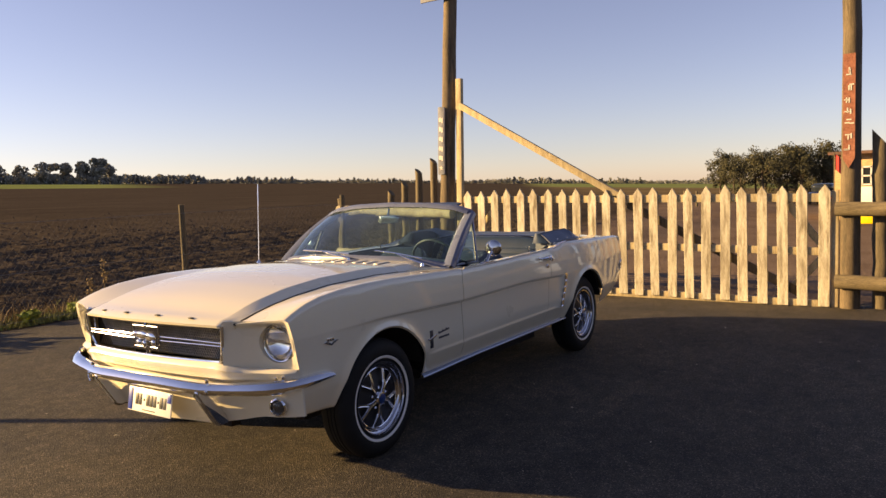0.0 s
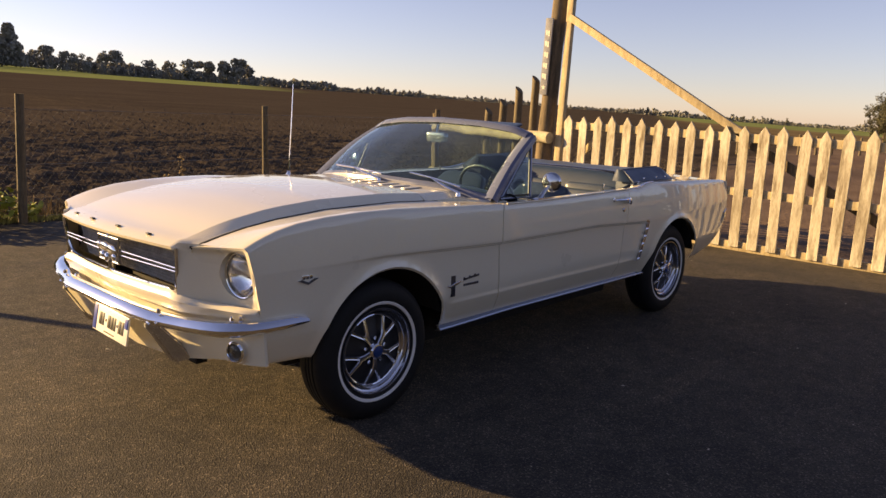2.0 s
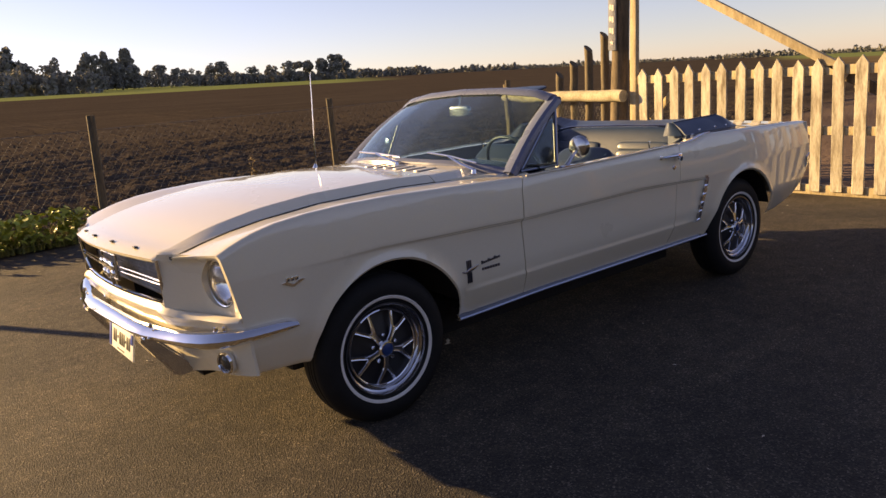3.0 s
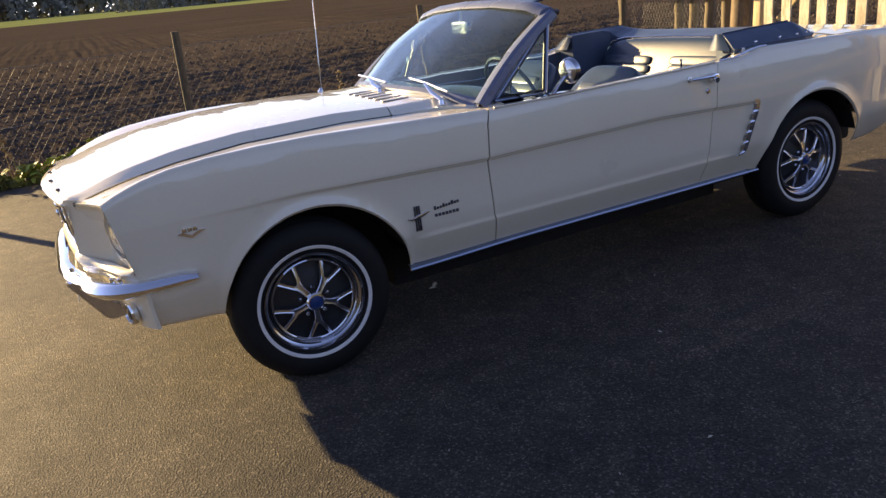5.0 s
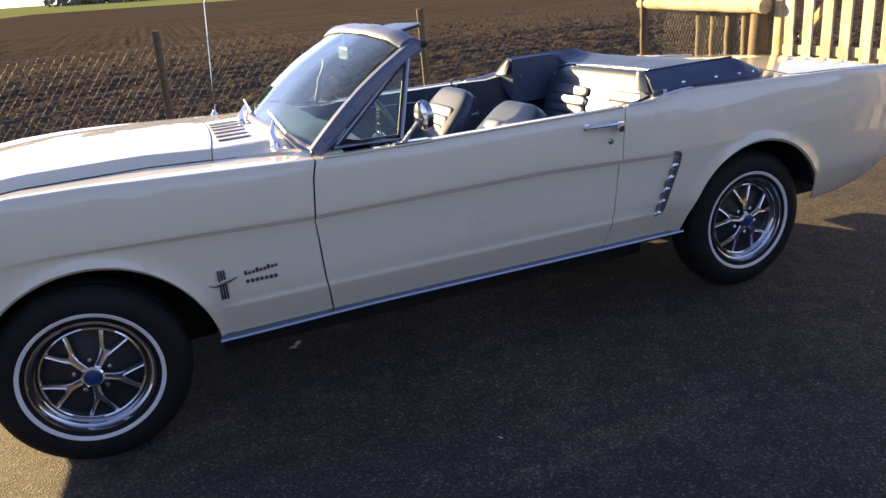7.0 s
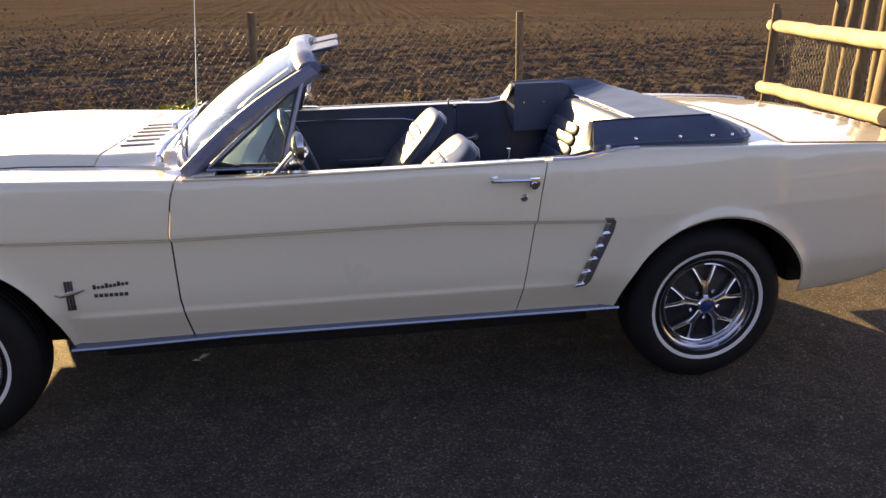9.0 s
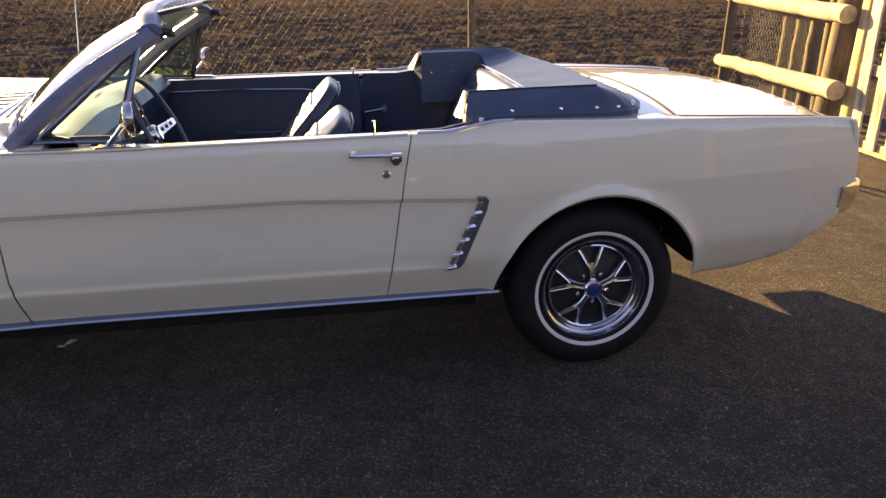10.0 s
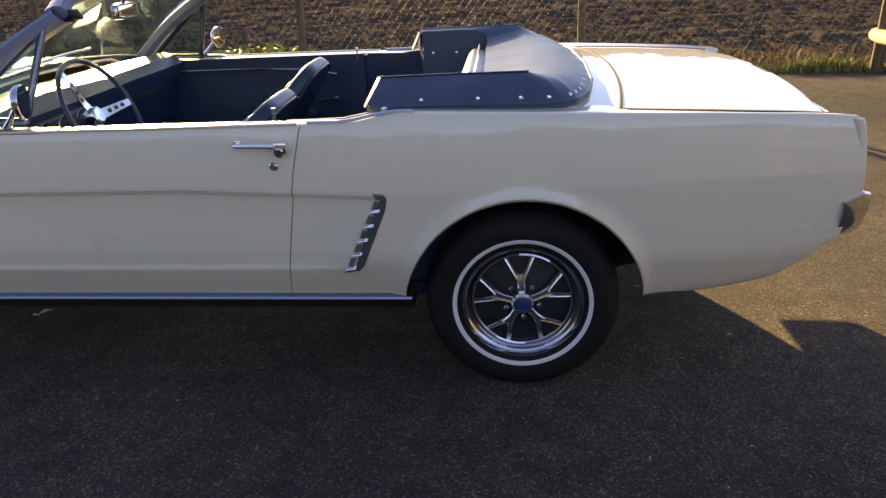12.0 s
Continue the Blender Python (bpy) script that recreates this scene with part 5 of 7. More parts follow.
us_half = list(np.linspace(0, 0.84, 22)) + list(np.linspace(0.85, 1, 26))
us_rows = [-g for g in us_half[:0:-1]] + us_half
hood_back = lambda f: 0.548 - 0.035 * f * f
bm = bmesh.new()
rows = []
for f in [0, 0.012, 0.03, 0.06] + list(np.linspace(0.1, 1, 26)):
    row = []
    for g in us_rows:
        u0 = g * hood_seam_u(-0.3)
        xf = front_x(abs(u0) * 1.0)
        x = xf + (hood_back(g) - xf) * f
        u = g * (hood_seam_u(x) - 0.006)
        drop = 0.016 * (1 - smooth(0, 0.03, f))
        z = hood_z(max(x, -0.70), abs(u)) - drop - max(0.0, (-0.70 - x)) * 0.10
        row.append((x, u, z))
    rows.append(row)
add_grid(bm, rows, (0.004, 0, -0.012))
hood = part("hood", bm, M_PAINT, car, "cream hood with raised centre and side creases")
for k, u in enumerate((0.353, 0.138, -0.103, -0.320)):
    bm = bmesh.new()
    xx = front_x(abs(u)) + 0.036
    add_box(bm, (xx - 0.007, u - 0.013, 0.0), (xx + 0.007, u + 0.013, 0.006), 0.001, pose(0, 0, hood_z(-0.70, abs(u)) - 0.0085, 0, 0, 0))
    part("hood_letter_bar", bm, M_BLACK, hood)
# dark strip standing in for gap shade along each side of the hood
for s in (-1, 1):
    bm = bmesh.new()
    rows = []
    for x in np.linspace(-0.722, 0.60, 46):
        u = hood_seam_u(x)
        zh = zf = hood_seam_z(x)
        rows.append([(x, s * (u + d), z) for d, z in ((-0.0065, zh + 0.000), (-0.0035, zh + 0.0020), (0.001, zf + 0.0015), (0.0045, zf + 0.0008), (0.0065, zf - 0.0020))])
    add_grid(bm, rows, (0, 0, -0.008))
    part("hood_seal", bm, M_UNDER, hood)
# cowl panel with louvres
bm = bmesh.new()
rows = []
for f in np.linspace(0, 1, 8):
    row = []
    for g in np.linspace(-1, 1, 41):
        x0 = hood_back(g) + 0.005
        x1 = interp(abs(g), (0, 0.5, 0.8, 1.0), (0.76, 0.785, 0.83, 0.90))
        x = x0 + (x1 - x0) * f
        u = g * (0.578 + 0.15 * f * smooth(0.2, 1.0, f))
        z = hood_z(0.6, min(abs(u), hood_seam_u(0.6) - 0.004)) + 0.004 * f - 0.012 * smooth(0.60, 0.74, abs(u))
        row.append((x, u, z))
    rows.append(row)
add_grid(bm, rows, (0, 0, -0.01))
cowl = part("cowl_panel", bm, M_PAINT, car)
for k in range(6):
    u = -0.370 + 0.086 * k
    bm = bmesh.new()
    z = hood_z(0.6, abs(u))
    add_box(bm, (0.556, u - 0.016, z - 0.006), (0.684, u + 0.014, z + 0.0065), 0.005)
    louvre = part("cowl_louvre", bm, M_PAINT, cowl)
    bm = bmesh.new()
    add_box(bm, (0.562, u - 0.022, z - 0.004), (0.678, u - 0.0155, z + 0.0030))
    part("louvre_slot", bm, M_BADGE, louvre)
# rear edge of each fender top beside the cowl
for s in (-1, 1):
    bm = bmesh.new()
    rows = []
    for f in np.linspace(0, 1, 6):
        rows.append([(0.70 + 0.25 * f, s * u, 0.904 + 0.018 * (1 - smooth(0.66, 0.735, u)) * smooth(0.2, 0.6, f)) for u in np.linspace(0.50, 0.745, 6)])
    add_grid(bm, rows, (0, 0, -0.02))
    part("cowl_corner", bm, M_PAINT, car)

# front end: slanted cheeks with recessed headlights
LIP = ((0.40, 0.50, 0.60, 0.64, 0.72, 0.82, 0.85), (-0.570, -0.575, -0.590, -0.600, -0.615, -0.634, -0.640))
LAMP = (0.724, 0.720)


def cheek_x(u, z):
    """The face between grille and fender edge."""
    x = interp(u, (0.505, 0.55, 0.60, 0.64, 0.70, 0.75, 0.80), (-0.752, -0.712, -0.668, -0.640, -0.620, -0.608, -0.600))
    x += (front_x(u) + 0.006 - x) * smooth(0.790, 0.828, z)
    return x + (interp(z, *LIP) - 0.001 - x) * smooth(0.775, 0.806, u)


for s in (-1, 1):
    bm = bmesh.new()
    rows = []
    for a in np.linspace(0, 2 * math.pi, 65):
        ca, sa = math.cos(a), math.sin(a)
        row = []
        z_low, z_high = 0.588, 0.829
        for k in np.linspace(0, 1, 12):
            # from the rim of the lamp's hole out to the border of the cheek
            du = 1.0 / max(abs(ca) / ((0.816 - LAMP[0]) if ca > 0 else (LAMP[0] - 0.505)), abs(sa) / ((z_high - LAMP[1]) if sa > 0 else (LAMP[1] - z_low)), 1e-6)
            r0 = min(0.0905, du * 0.97)
            rr = r0 + (du - r0) * k
            u, z = LAMP[0] + rr * ca, LAMP[1] + rr * sa
            row.append((cheek_x(u, z), s * (u + (half_width(-0.58, z) - 0.003 - 0.806) * smooth(0.775, 0.806, u)), z))
        rows.append(row)
    add_grid(bm, rows)
    pod = part("headlight_surround", bm, M_PAINT, car)
    c = (-0.604, s * LAMP[0], LAMP[1])
    turn = Matrix.Rotation(radians(-8 * s), 3, "Z")
    bm = bmesh.new()
    rows = []
    for a in np.linspace(0, 2 * math.pi, 49):
        ca, sa = math.cos(a), math.sin(a)
        r0 = 0.0905 if ca < 0.5 else min(0.0905, (0.816 - LAMP[0]) / ca * 0.97)
        xf = cheek_x(LAMP[0] + r0 * ca, LAMP[1] + r0 * sa)
        rows.append([(xf + (max(-0.578, xf + 0.01) - xf) * k, s * (LAMP[0] + (r0 + 0.002 - 0.004 * k) * ca), LAMP[1] + (r0 + 0.002 - 0.004 * k) * sa) for k in (0, 0.1, 0.5, 1.0)])
    add_grid(bm, rows)
    part("headlight_bucket", bm, M_PAINT, pod)
    bm = bmesh.new()
    add_revolve(bm, [(0.081, 0.010), (0.0880, 0.006), (0.0890, -0.002), (0.087, -0.007), (0.083, -0.005), (0.081, 0.002)], 40, "x", c, True)
    bmesh.ops.rotate(bm, cent=c, matrix=turn, verts=bm.verts)
    lamp = part("headlight", bm, M_CHROME, pod, "round headlight with thin chrome rim")
    bm = bmesh.new()
    add_revolve(bm, [(0.084, 0.006), (0.068, 0.030), (0.04, 0.045), (0.012, 0.050), (0.001, 0.050)], 32, "x", c)
    bmesh.ops.rotate(bm, cent=c, matrix=turn, verts=bm.verts)
    part("reflector", bm, M_REFLECT, lamp)
    bm = bmesh.new()
    add_revolve(bm, [(0.084, 0.000), (0.074, -0.013), (0.05, -0.022), (0.025, -0.028), (0.001, -0.030), (0.001, -0.026), (0.025, -0.024), (0.05, -0.018), (0.072, -0.007), (0.080, 0.004)], 40, "x", c)
    bmesh.ops.rotate(bm, cent=c, matrix=turn, verts=bm.verts)
    lens = part("lens", bm, M_LENS, lamp)
    lens.visible_shadow = False

# grille
grille = part("grille", (lambda b: (add_box(b, (-0.690, -0.525, 0.628), (-0.676, 0.525, 0.822)), b)[1])(bmesh.new()), M_BLACK, car, "dark honeycomb grille with chrome bar and emblem")
bm = bmesh.new()
for k in range(-50, 51):
    for d in (-1, 1):
        y0 = k * 0.0165
        p, q = Vector((-0.700, y0, 0.635)), Vector((-0.700, y0 + d * 0.115, 0.815))
        if abs(p.y) < 0.51 and abs(q.y) < 0.51:
            add_tube(bm, [p, q], 0.0032, 4, False)
part("grille_mesh", bm, M_MESH, grille)
for z, r in ((0.722, 0.008),):
    for s in (-1, 1):
        bm = bmesh.new()
        add_tube(bm, [(-0.772, s * 0.075, z + 0.010), (-0.764, s * 0.27, z + 0.009), (-0.748, s * 0.50, z + 0.004)], 0.0042, 8)
        add_tube(bm, [(-0.772, s * 0.075, z - 0.010), (-0.764, s * 0.27, z - 0.009), (-0.748, s * 0.50, z - 0.010)], 0.0042, 8)
        part("grille_bar", bm, M_CHROME, grille)
bm = bmesh.new()
frame_pts = [(-0.778, -0.088, 0.676), (-0.778, 0.088, 0.676), (-0.778, 0.094, 0.780), (-0.778, -0.094, 0.780), (-0.778, -0.088, 0.676)]
for p, q in zip(frame_pts, frame_pts[1:]):
    add_tube(bm, [p, q], 0.0050, 8)
add_tube(bm, [(-0.77, 0, 0.636), (-0.778, 0, 0.676)], 0.010, 8)
add_tube(bm, [(-0.778, 0, 0.780), (-0.77, 0, 0.808)], 0.010, 8)
emblem = part("grille_emblem", bm, M_RIM, grille, "chrome frame round a running figure emblem")
bm = bmesh.new()
for k, (dy, dz, ry, rz) in enumerate(((0.055, 0.010, 0.022, 0.014), (0.015, 0.006, 0.045, 0.020), (-0.035, 0.000, 0.035, 0.022), (-0.055, -0.022, 0.014, 0.016), (0.035, -0.024, 0.018, 0.013), (0.0, -0.03, 0.012, 0.018))):
    vs = bmesh.ops.create_icosphere(bm, subdivisions=2, radius=1)["verts"]
    bmesh.ops.transform(bm, matrix=Matrix.LocRotScale((-0.787, dy * 1.2, 0.728 + dz * 1.2), None, (0.012, ry * 1.2, rz * 1.2)), verts=vs)
part("emblem_figure", bm, M_CHROME, emblem)
# bright mouth trim and lower lip
bm = bmesh.new()
ring = [(-0.754, 0.512, 0.808), (-0.753, 0.513, 0.780), (-0.744, 0.498, 0.68), (-0.738, 0.485, 0.645)]
low = [(-0.738 - 0.035 * (1 - (u / 0.47) ** 2), u, 0.634) for u in np.linspace(0.47, -0.47, 14)]
add_tube(bm, ring + low + [(x, -y, z) for x, y, z in reversed(ring)], 0.009, 8)
part("grille_trim", bm, M_CHROME, grille)
bm = bmesh.new()
rows = []
for u in np.linspace(-0.820, 0.820, 41):
    f = abs(u)
    x0, x1 = interp(f, (0, 0.3, 0.46, 0.505, 0.58, 0.64, 0.72, 0.79, 0.820), (-0.776, -0.762, -0.748, -0.757, -0.708, -0.668, -0.640, -0.618, -0.592)), interp(f, (0, 0.3, 0.48, 0.6, 0.7, 0.78, 0.820), (-0.806, -0.795, -0.776, -0.740, -0.700, -0.650, -0.592))
    rows.append([(x0 + (x1 - x0) * 0.45 * t - 0.014 * math.sin(math.pi * min(1.0, 1.7 * t)) + 0.012 * smooth(0.55, 1.0, t), u, 0.632 + (0.556 - 0.632) * t - 0.028 * smooth(0.46, 0.62, f) * (1 - t)) for t in np.linspace(0, 1, 7)])
add_grid(bm, rows, (0.012, 0, 0))
part("stone_guard", bm, M_PAINT, car)
# lower front panel with parking lights
bm = bmesh.new()
rows = []
for u in np.linspace(-0.820, 0.820, 45):
    f = abs(u)
    x0 = interp(f, (0, 0.35, 0.6, 0.70, 0.77, 0.820), (-0.730, -0.712, -0.676, -0.642, -0.608, -0.575))
    row = []
    for t in np.linspace(0, 1, 9):
        z = 0.575 - t * interp(f, (0, 0.30, 0.5, 0.62, 0.820), (0.290, 0.280, 0.240, 0.210, 0.200))
        row.append((x0 + 0.055 * t * t * (1 - 0.8 * smooth(0.5, 0.8, f)), u, z))
    rows.append(row)
add_grid(bm, rows, (0.012, 0, 0))
valance = part("front_valance", bm, M_PAINT, car)
for s in (-1, 1):
    c = (-0.630, s * 0.722, 0.424)
    bm = bmesh.new()
    add_revolve(bm, [(0.030, 0.012), (0.041, 0.006), (0.043, -0.010), (0.036, -0.016), (0.032, -0.010)], 28, "x", c, True)
    bmesh.ops.rotate(bm, cent=c, matrix=Matrix.Rotation(radians(-18 * s), 3, "Z"), verts=bm.verts)
    pl = part("parking_light", bm, M_CHROME, valance, "round parking light in chrome ring")
    bm = bmesh.new()
    add_revolve(bm, [(0.034, -0.004), (0.024, -0.012), (0.010, -0.016), (0.001, -0.0165)], 24, "x", c)
    bmesh.ops.rotate(bm, cent=c, matrix=Matrix.Rotation(radians(-18 * s), 3, "Z"), verts=bm.verts)
    part("lens", bm, M_AMBER, pl)


# bumpers
def bumper(name, plan, prof, z0, dips, flip=1, mat=M_CHROME):
    bm = bmesh.new()
    rows = []
    us = [p[0] for p in plan]
    for u in np.concatenate([-np.array(sorted(us, reverse=True)), np.array(us[1:])]):
        x = interp(abs(u), us, [p[1] for p in plan])
        y = interp(abs(u), us, [p[2] for p in plan]) * (1 if u >= 0 else -1)
        k = interp(abs(u), us, [p[3] for p in plan])
        a = interp(abs(u), us, [p[4] for p in plan])
        ca, sa = math.cos(radians(a)), math.sin(radians(a))
        row = []
        for d, z in prof:
            sgn = 1 if u >= 0 else -1
            row.append((x - flip * d * ca, y + sgn * d * sa, z0 + z * k + interp(abs(u), us, dips)))
        rows.append(row)
    add_grid(bm, rows)
    bmesh.ops.solidify(bm, geom=bm.faces[:], thickness=0.004)
    return part(name, bm, mat, car, "chrome blade bumper wrapped round the corners")


prof = [(-0.022, 0.036), (-0.006, 0.036), (0.006, 0.030), (0.018, 0.015), (0.0235, 0.006), (0.0205, -0.003), (0.0115, -0.014), (-0.001, -0.025), (-0.020, -0.035)]
plan = [(0.0, -0.822, 0.0, 1.0, 0), (0.15, -0.821, 0.15, 1.0, 1), (0.30, -0.817, 0.30, 0.98, 4), (0.40, -0.800, 0.40, 0.95, 14), (0.48, -0.776, 0.48, 0.92, 16), (0.58, -0.756, 0.58, 0.92, 12), (0.67, -0.733, 0.67, 0.94, 18), (0.73, -0.705, 0.735, 0.95, 30), (0.775, -0.664, 0.785, 0.94, 44), (0.808, -0.620, 0.814, 0.90, 60), (0.832, -0.565, 0.832, 0.86, 74), (0.85, -0.500, 0.842, 0.82, 80), (0.868, -0.430, 0.846, 0.74, 82), (0.88, -0.395, 0.848, 0.5, 85)]
front_bumper = bumper("front_bumper", plan, prof, 0.514, [0.0, 0.0, -0.002, -0.006, -0.006, 0.0, 0.006, 0.010, 0.014, 0.016, 0.018, 0.020, 0.022, 0.022])
for s in (-1, 1):
    bm = bmesh.new()
    add_prism(bm, [(-0.822, 0.505), (-0.790, 0.510), (-0.745, 0.455), (-0.640, 0.345), (-0.632, 0.325), (-0.650, 0.308), (-0.700, 0.304), (-0.725, 0.318), (-0.800, 0.440), (-0.826, 0.480)], 0.034, pose(0, s * 0.385 - 0.017, 0))
    bmesh.ops.recalc_face_normals(bm, faces=bm.faces)
    bmesh.ops.bevel(bm, geom=[e for e in bm.edges if e.calc_face_angle(0) > 0.9], offset=0.010, segments=3, affect="EDGES")
    part("bumper_guard", bm, M_CHROME, front_bumper)
    for x, u, z in ((-0.793, 0.437, 0.549), (-0.664, 0.752, 0.566), (-0.640, 0.774, 0.566)):
        bm = bmesh.new()
        add_tube(bm, [(x, s * u, z - 0.006), (x, s * u, z + 0.008), (x, s * u, z + 0.012)], [0.009, 0.008, 0.004], 10)
        part("bumper_bolt", bm, M_CHROME, front_bumper)
    bm = bmesh.new()
    add_tube(bm, [(-0.800, s * 0.445, 0.505), (-0.813, s * 0.448, 0.505), (-0.817, s * 0.449, 0.505)], [0.009, 0.008, 0.004], 10)
    part("bumper_bolt", bm, M_CHROME, front_bumper)
# number plate, its writing as plain bars
bm = bmesh.new()
add_box(bm, (-0.004, -0.172, -0.060), (0.004, 0.172, 0.060), 0.003)
plate = part("number_plate", bm, M_PLATE, car, "white number plate with blue band and dark bars")
plate.matrix_basis = pose(-0.790, -0.010, 0.400, 0, 10, 0)
bm = bmesh.new()
add_box(bm, (-0.0065, 0.136, -0.055), (-0.0035, 0.168, 0.055), 0.001)
part("plate_band", bm, M_PLATEBLUE, plate)
for y0, w in ((0.100, 0.022), (0.072, 0.022), (0.042, 0.010), (0.012, 0.022), (-0.016, 0.022), (-0.044, 0.022), (-0.070, 0.010), (-0.094, 0.022), (-0.122, 0.022)):
    h = 0.028 if w > 0.015 else 0.006
    bm = bmesh.new()
    add_box(bm, (-0.0062, y0 - w / 2, -h + 0.004), (-0.0036, y0 + w / 2, h + 0.004), 0.001)
    part("plate_bar", bm, M_INK, plate)
bm = bmesh.new()
add_box(bm, (-0.0062, -0.05, -0.048), (-0.0036, 0.05, -0.043))
part("plate_bar", bm, M_INK, plate)
bm = bmesh.new()
add_box(bm, (-0.0065, -0.168, 0.010), (-0.0035, -0.142, 0.055), 0.001)
part("plate_end_band", bm, M_PLATEBLUE, plate)

# rear: lid, deck, tail panel, lamps, bumper
lid_u = lambda x: interp(x, (3.03, 3.1, 3.3, 3.62, 3.70), (0.700, 0.706, 0.708, 0.692, 0.680))
bm = bmesh.new()
rows = []
for f in list(np.linspace(0, 0.96, 22)) + [0.98, 0.992, 1.0]:
    row = []
    for g in np.linspace(-1, 1, 37):
        x0 = 3.100 - 0.062 * g * g
        x1 = 3.700 - 0.050 * g * g
        x = x0 + (x1 - x0) * f
        u = g * lid_u(x)
        z = belt_z(x) - 0.007 + 0.024 * (1 - g * g) - 0.020 * smooth(0.965, 1.0, f)
        row.append((x, u, z))
    rows.append(row)
add_grid(bm, rows, (0, 0, -0.012))
lid = part("trunk_lid", bm, M_PAINT, car)
# dark strips standing in for the shaded gap round the lid
for s in (-1, 1):
    bm = bmesh.new()
    rows = []
    for x in np.linspace(3.036, 3.645, 24):
        zt = belt_z(x)
        rows.append([(x, s * (lid_u(x) + d), zt - 0.0085 + e) for d, e in ((-0.005, -0.003), (0.001, 0.0035), (0.014, 0.0035), (0.018, -0.003))])
    add_grid(bm, rows, (0, 0, -0.006))
    part("lid_seal", bm, M_UNDER, lid)
bm = bmesh.new()
rows = []
for g in np.linspace(-1, 1, 41):
    x0 = 3.100 - 0.062 * g * g
    z = belt_z(x0) - 0.007 + 0.024 * (1 - g * g)
    rows.append([(x0 + d, g * lid_u(x0), z + e) for d, e in ((-0.012, -0.004), (-0.008, 0.0025), (-0.001, 0.0025), (0.003, -0.004))])
add_grid(bm, rows, (0, 0, -0.006))
part("lid_seal", bm, M_UNDER, lid)
bm = bmesh.new()
rows = []
for g in np.linspace(-1, 1, 37):
    x1 = 3.100 - 0.062 * g * g - 0.005
    x0 = 2.94 - 0.12 * g * g
    rows.append([(x0 + (x1 - x0) * t, g * (0.70 - 0.006 * t), 0.932 + 0.022 * (1 - g * g) + (belt_z(x1) - 0.007 + 0.024 * (1 - g * g) - 0.932 - 0.022 * (1 - g * g)) * t) for t in np.linspace(0, 1, 5)])
add_grid(bm, rows, (0, 0, -0.012))
part("deck_panel", bm, M_PAINT, car)
bm = bmesh.new()
rows = []
for u in np.linspace(-0.765, 0.765, 33):
    f = abs(u) / 0.765
    row = []
    for t in np.linspace(0, 1, 12):
        z = 0.890 - t * 0.385
        x = interp(z, (0.50, 0.54, 0.68, 0.84, 0.895, 0.91), (3.67, 3.70, 3.742, 3.730, 3.716, 3.706)) - 0.028 * math.sin(math.pi * t) * (1 - f ** 4) - 0.008 - 0.060 * (1 - smooth(0.94, 1.0, f)) * (1 - smooth(0.15, 0.7, t))
        row.append((x, u, z + 0.018 * (1 - f * f) * (1 - t)))
    rows.append(row)
add_grid(bm, rows, (-0.012, 0, 0))
tail = part("tail_panel", bm, M_PAINT, car)
for s in (-1, 1):
    bm = bmesh.new()
    for k in (-1, 0, 1):
        add_box(bm, (3.700, s * 0.555 + k * 0.048 - 0.020, 0.68), (3.722, s * 0.555 + k * 0.048 + 0.020, 0.80), 0.006)
    part("tail_light", bm, M_RED, tail, "three-part red tail light")
prof = [(-0.02, 0.054), (0.012, 0.055), (0.021, 0.051), (0.021, 0.020), (0.013, -0.01), (-0.003, -0.040), (-0.02, -0.050)]
plan_r = [(0.0, 3.77, 0.0, 1.0, 0), (0.3, 3.768, 0.3, 1.0, 2), (0.55, 3.755, 0.55, 1.0, 8), (0.66, 3.772, 0.66, 1.1, 20), (0.70, 3.775, 0.715, 1.2, 60), (0.722, 3.770, 0.738, 1.3, 76), (0.750, 3.748, 0.752, 1.4, 84), (0.785, 3.690, 0.762, 1.15, 87)]
bumper("rear_bumper", plan_r, prof, 0.596, [0, 0, 0, 0, 0, 0, 0, -0.012], -1, M_CHROME)
bm = bmesh.new()
rows = [[(3.66 - 0.11 * t * t, u * (1 - 0.03 * t), 0.53 - 0.122 * t) for t in np.linspace(0, 1, 6)] for u in np.linspace(-0.75, 0.75, 13)]
add_grid(bm, rows, (-0.01, 0, 0))
part("rear_valance", bm, M_PAINT, car)

# underside and wheel wells
# unseen floor_pan, radiator_support and cross_member reach low to block sun under the car
for name, lo, hi, bev in (("frame_rail", (-0.10, -0.46, 0.20), (0.425, 0.46, 0.345), 0.03), ("floor_pan", (0.43, -0.54, 0.160), (2.36, 0.69, 0.334), 0.015), ("rear_floor", (2.365, -0.48, 0.185), (3.02, 0.56, 0.345), 0.03), ("radiator_support", (-0.60, -0.36, 0.265), (-0.55, 0.36, 0.60), 0.0), ("cross_member", (-0.30, -0.55, 0.23), (-0.16, 0.55, 0.36), 0.02), ("firewall", (0.80, -0.74, 0.30), (0.83, 0.74, 0.90), 0.0), ("bulkhead", (2.62, -0.66, 0.30), (2.64, 0.66, 0.86), 0.0), ("fuel_tank", (3.30, -0.45, 0.228), (3.60, 0.53, 0.47), 0.03)):
    bm = bmesh.new()
    add_box(bm, lo, hi, bev)
    part(name, bm, M_UNDER, car)
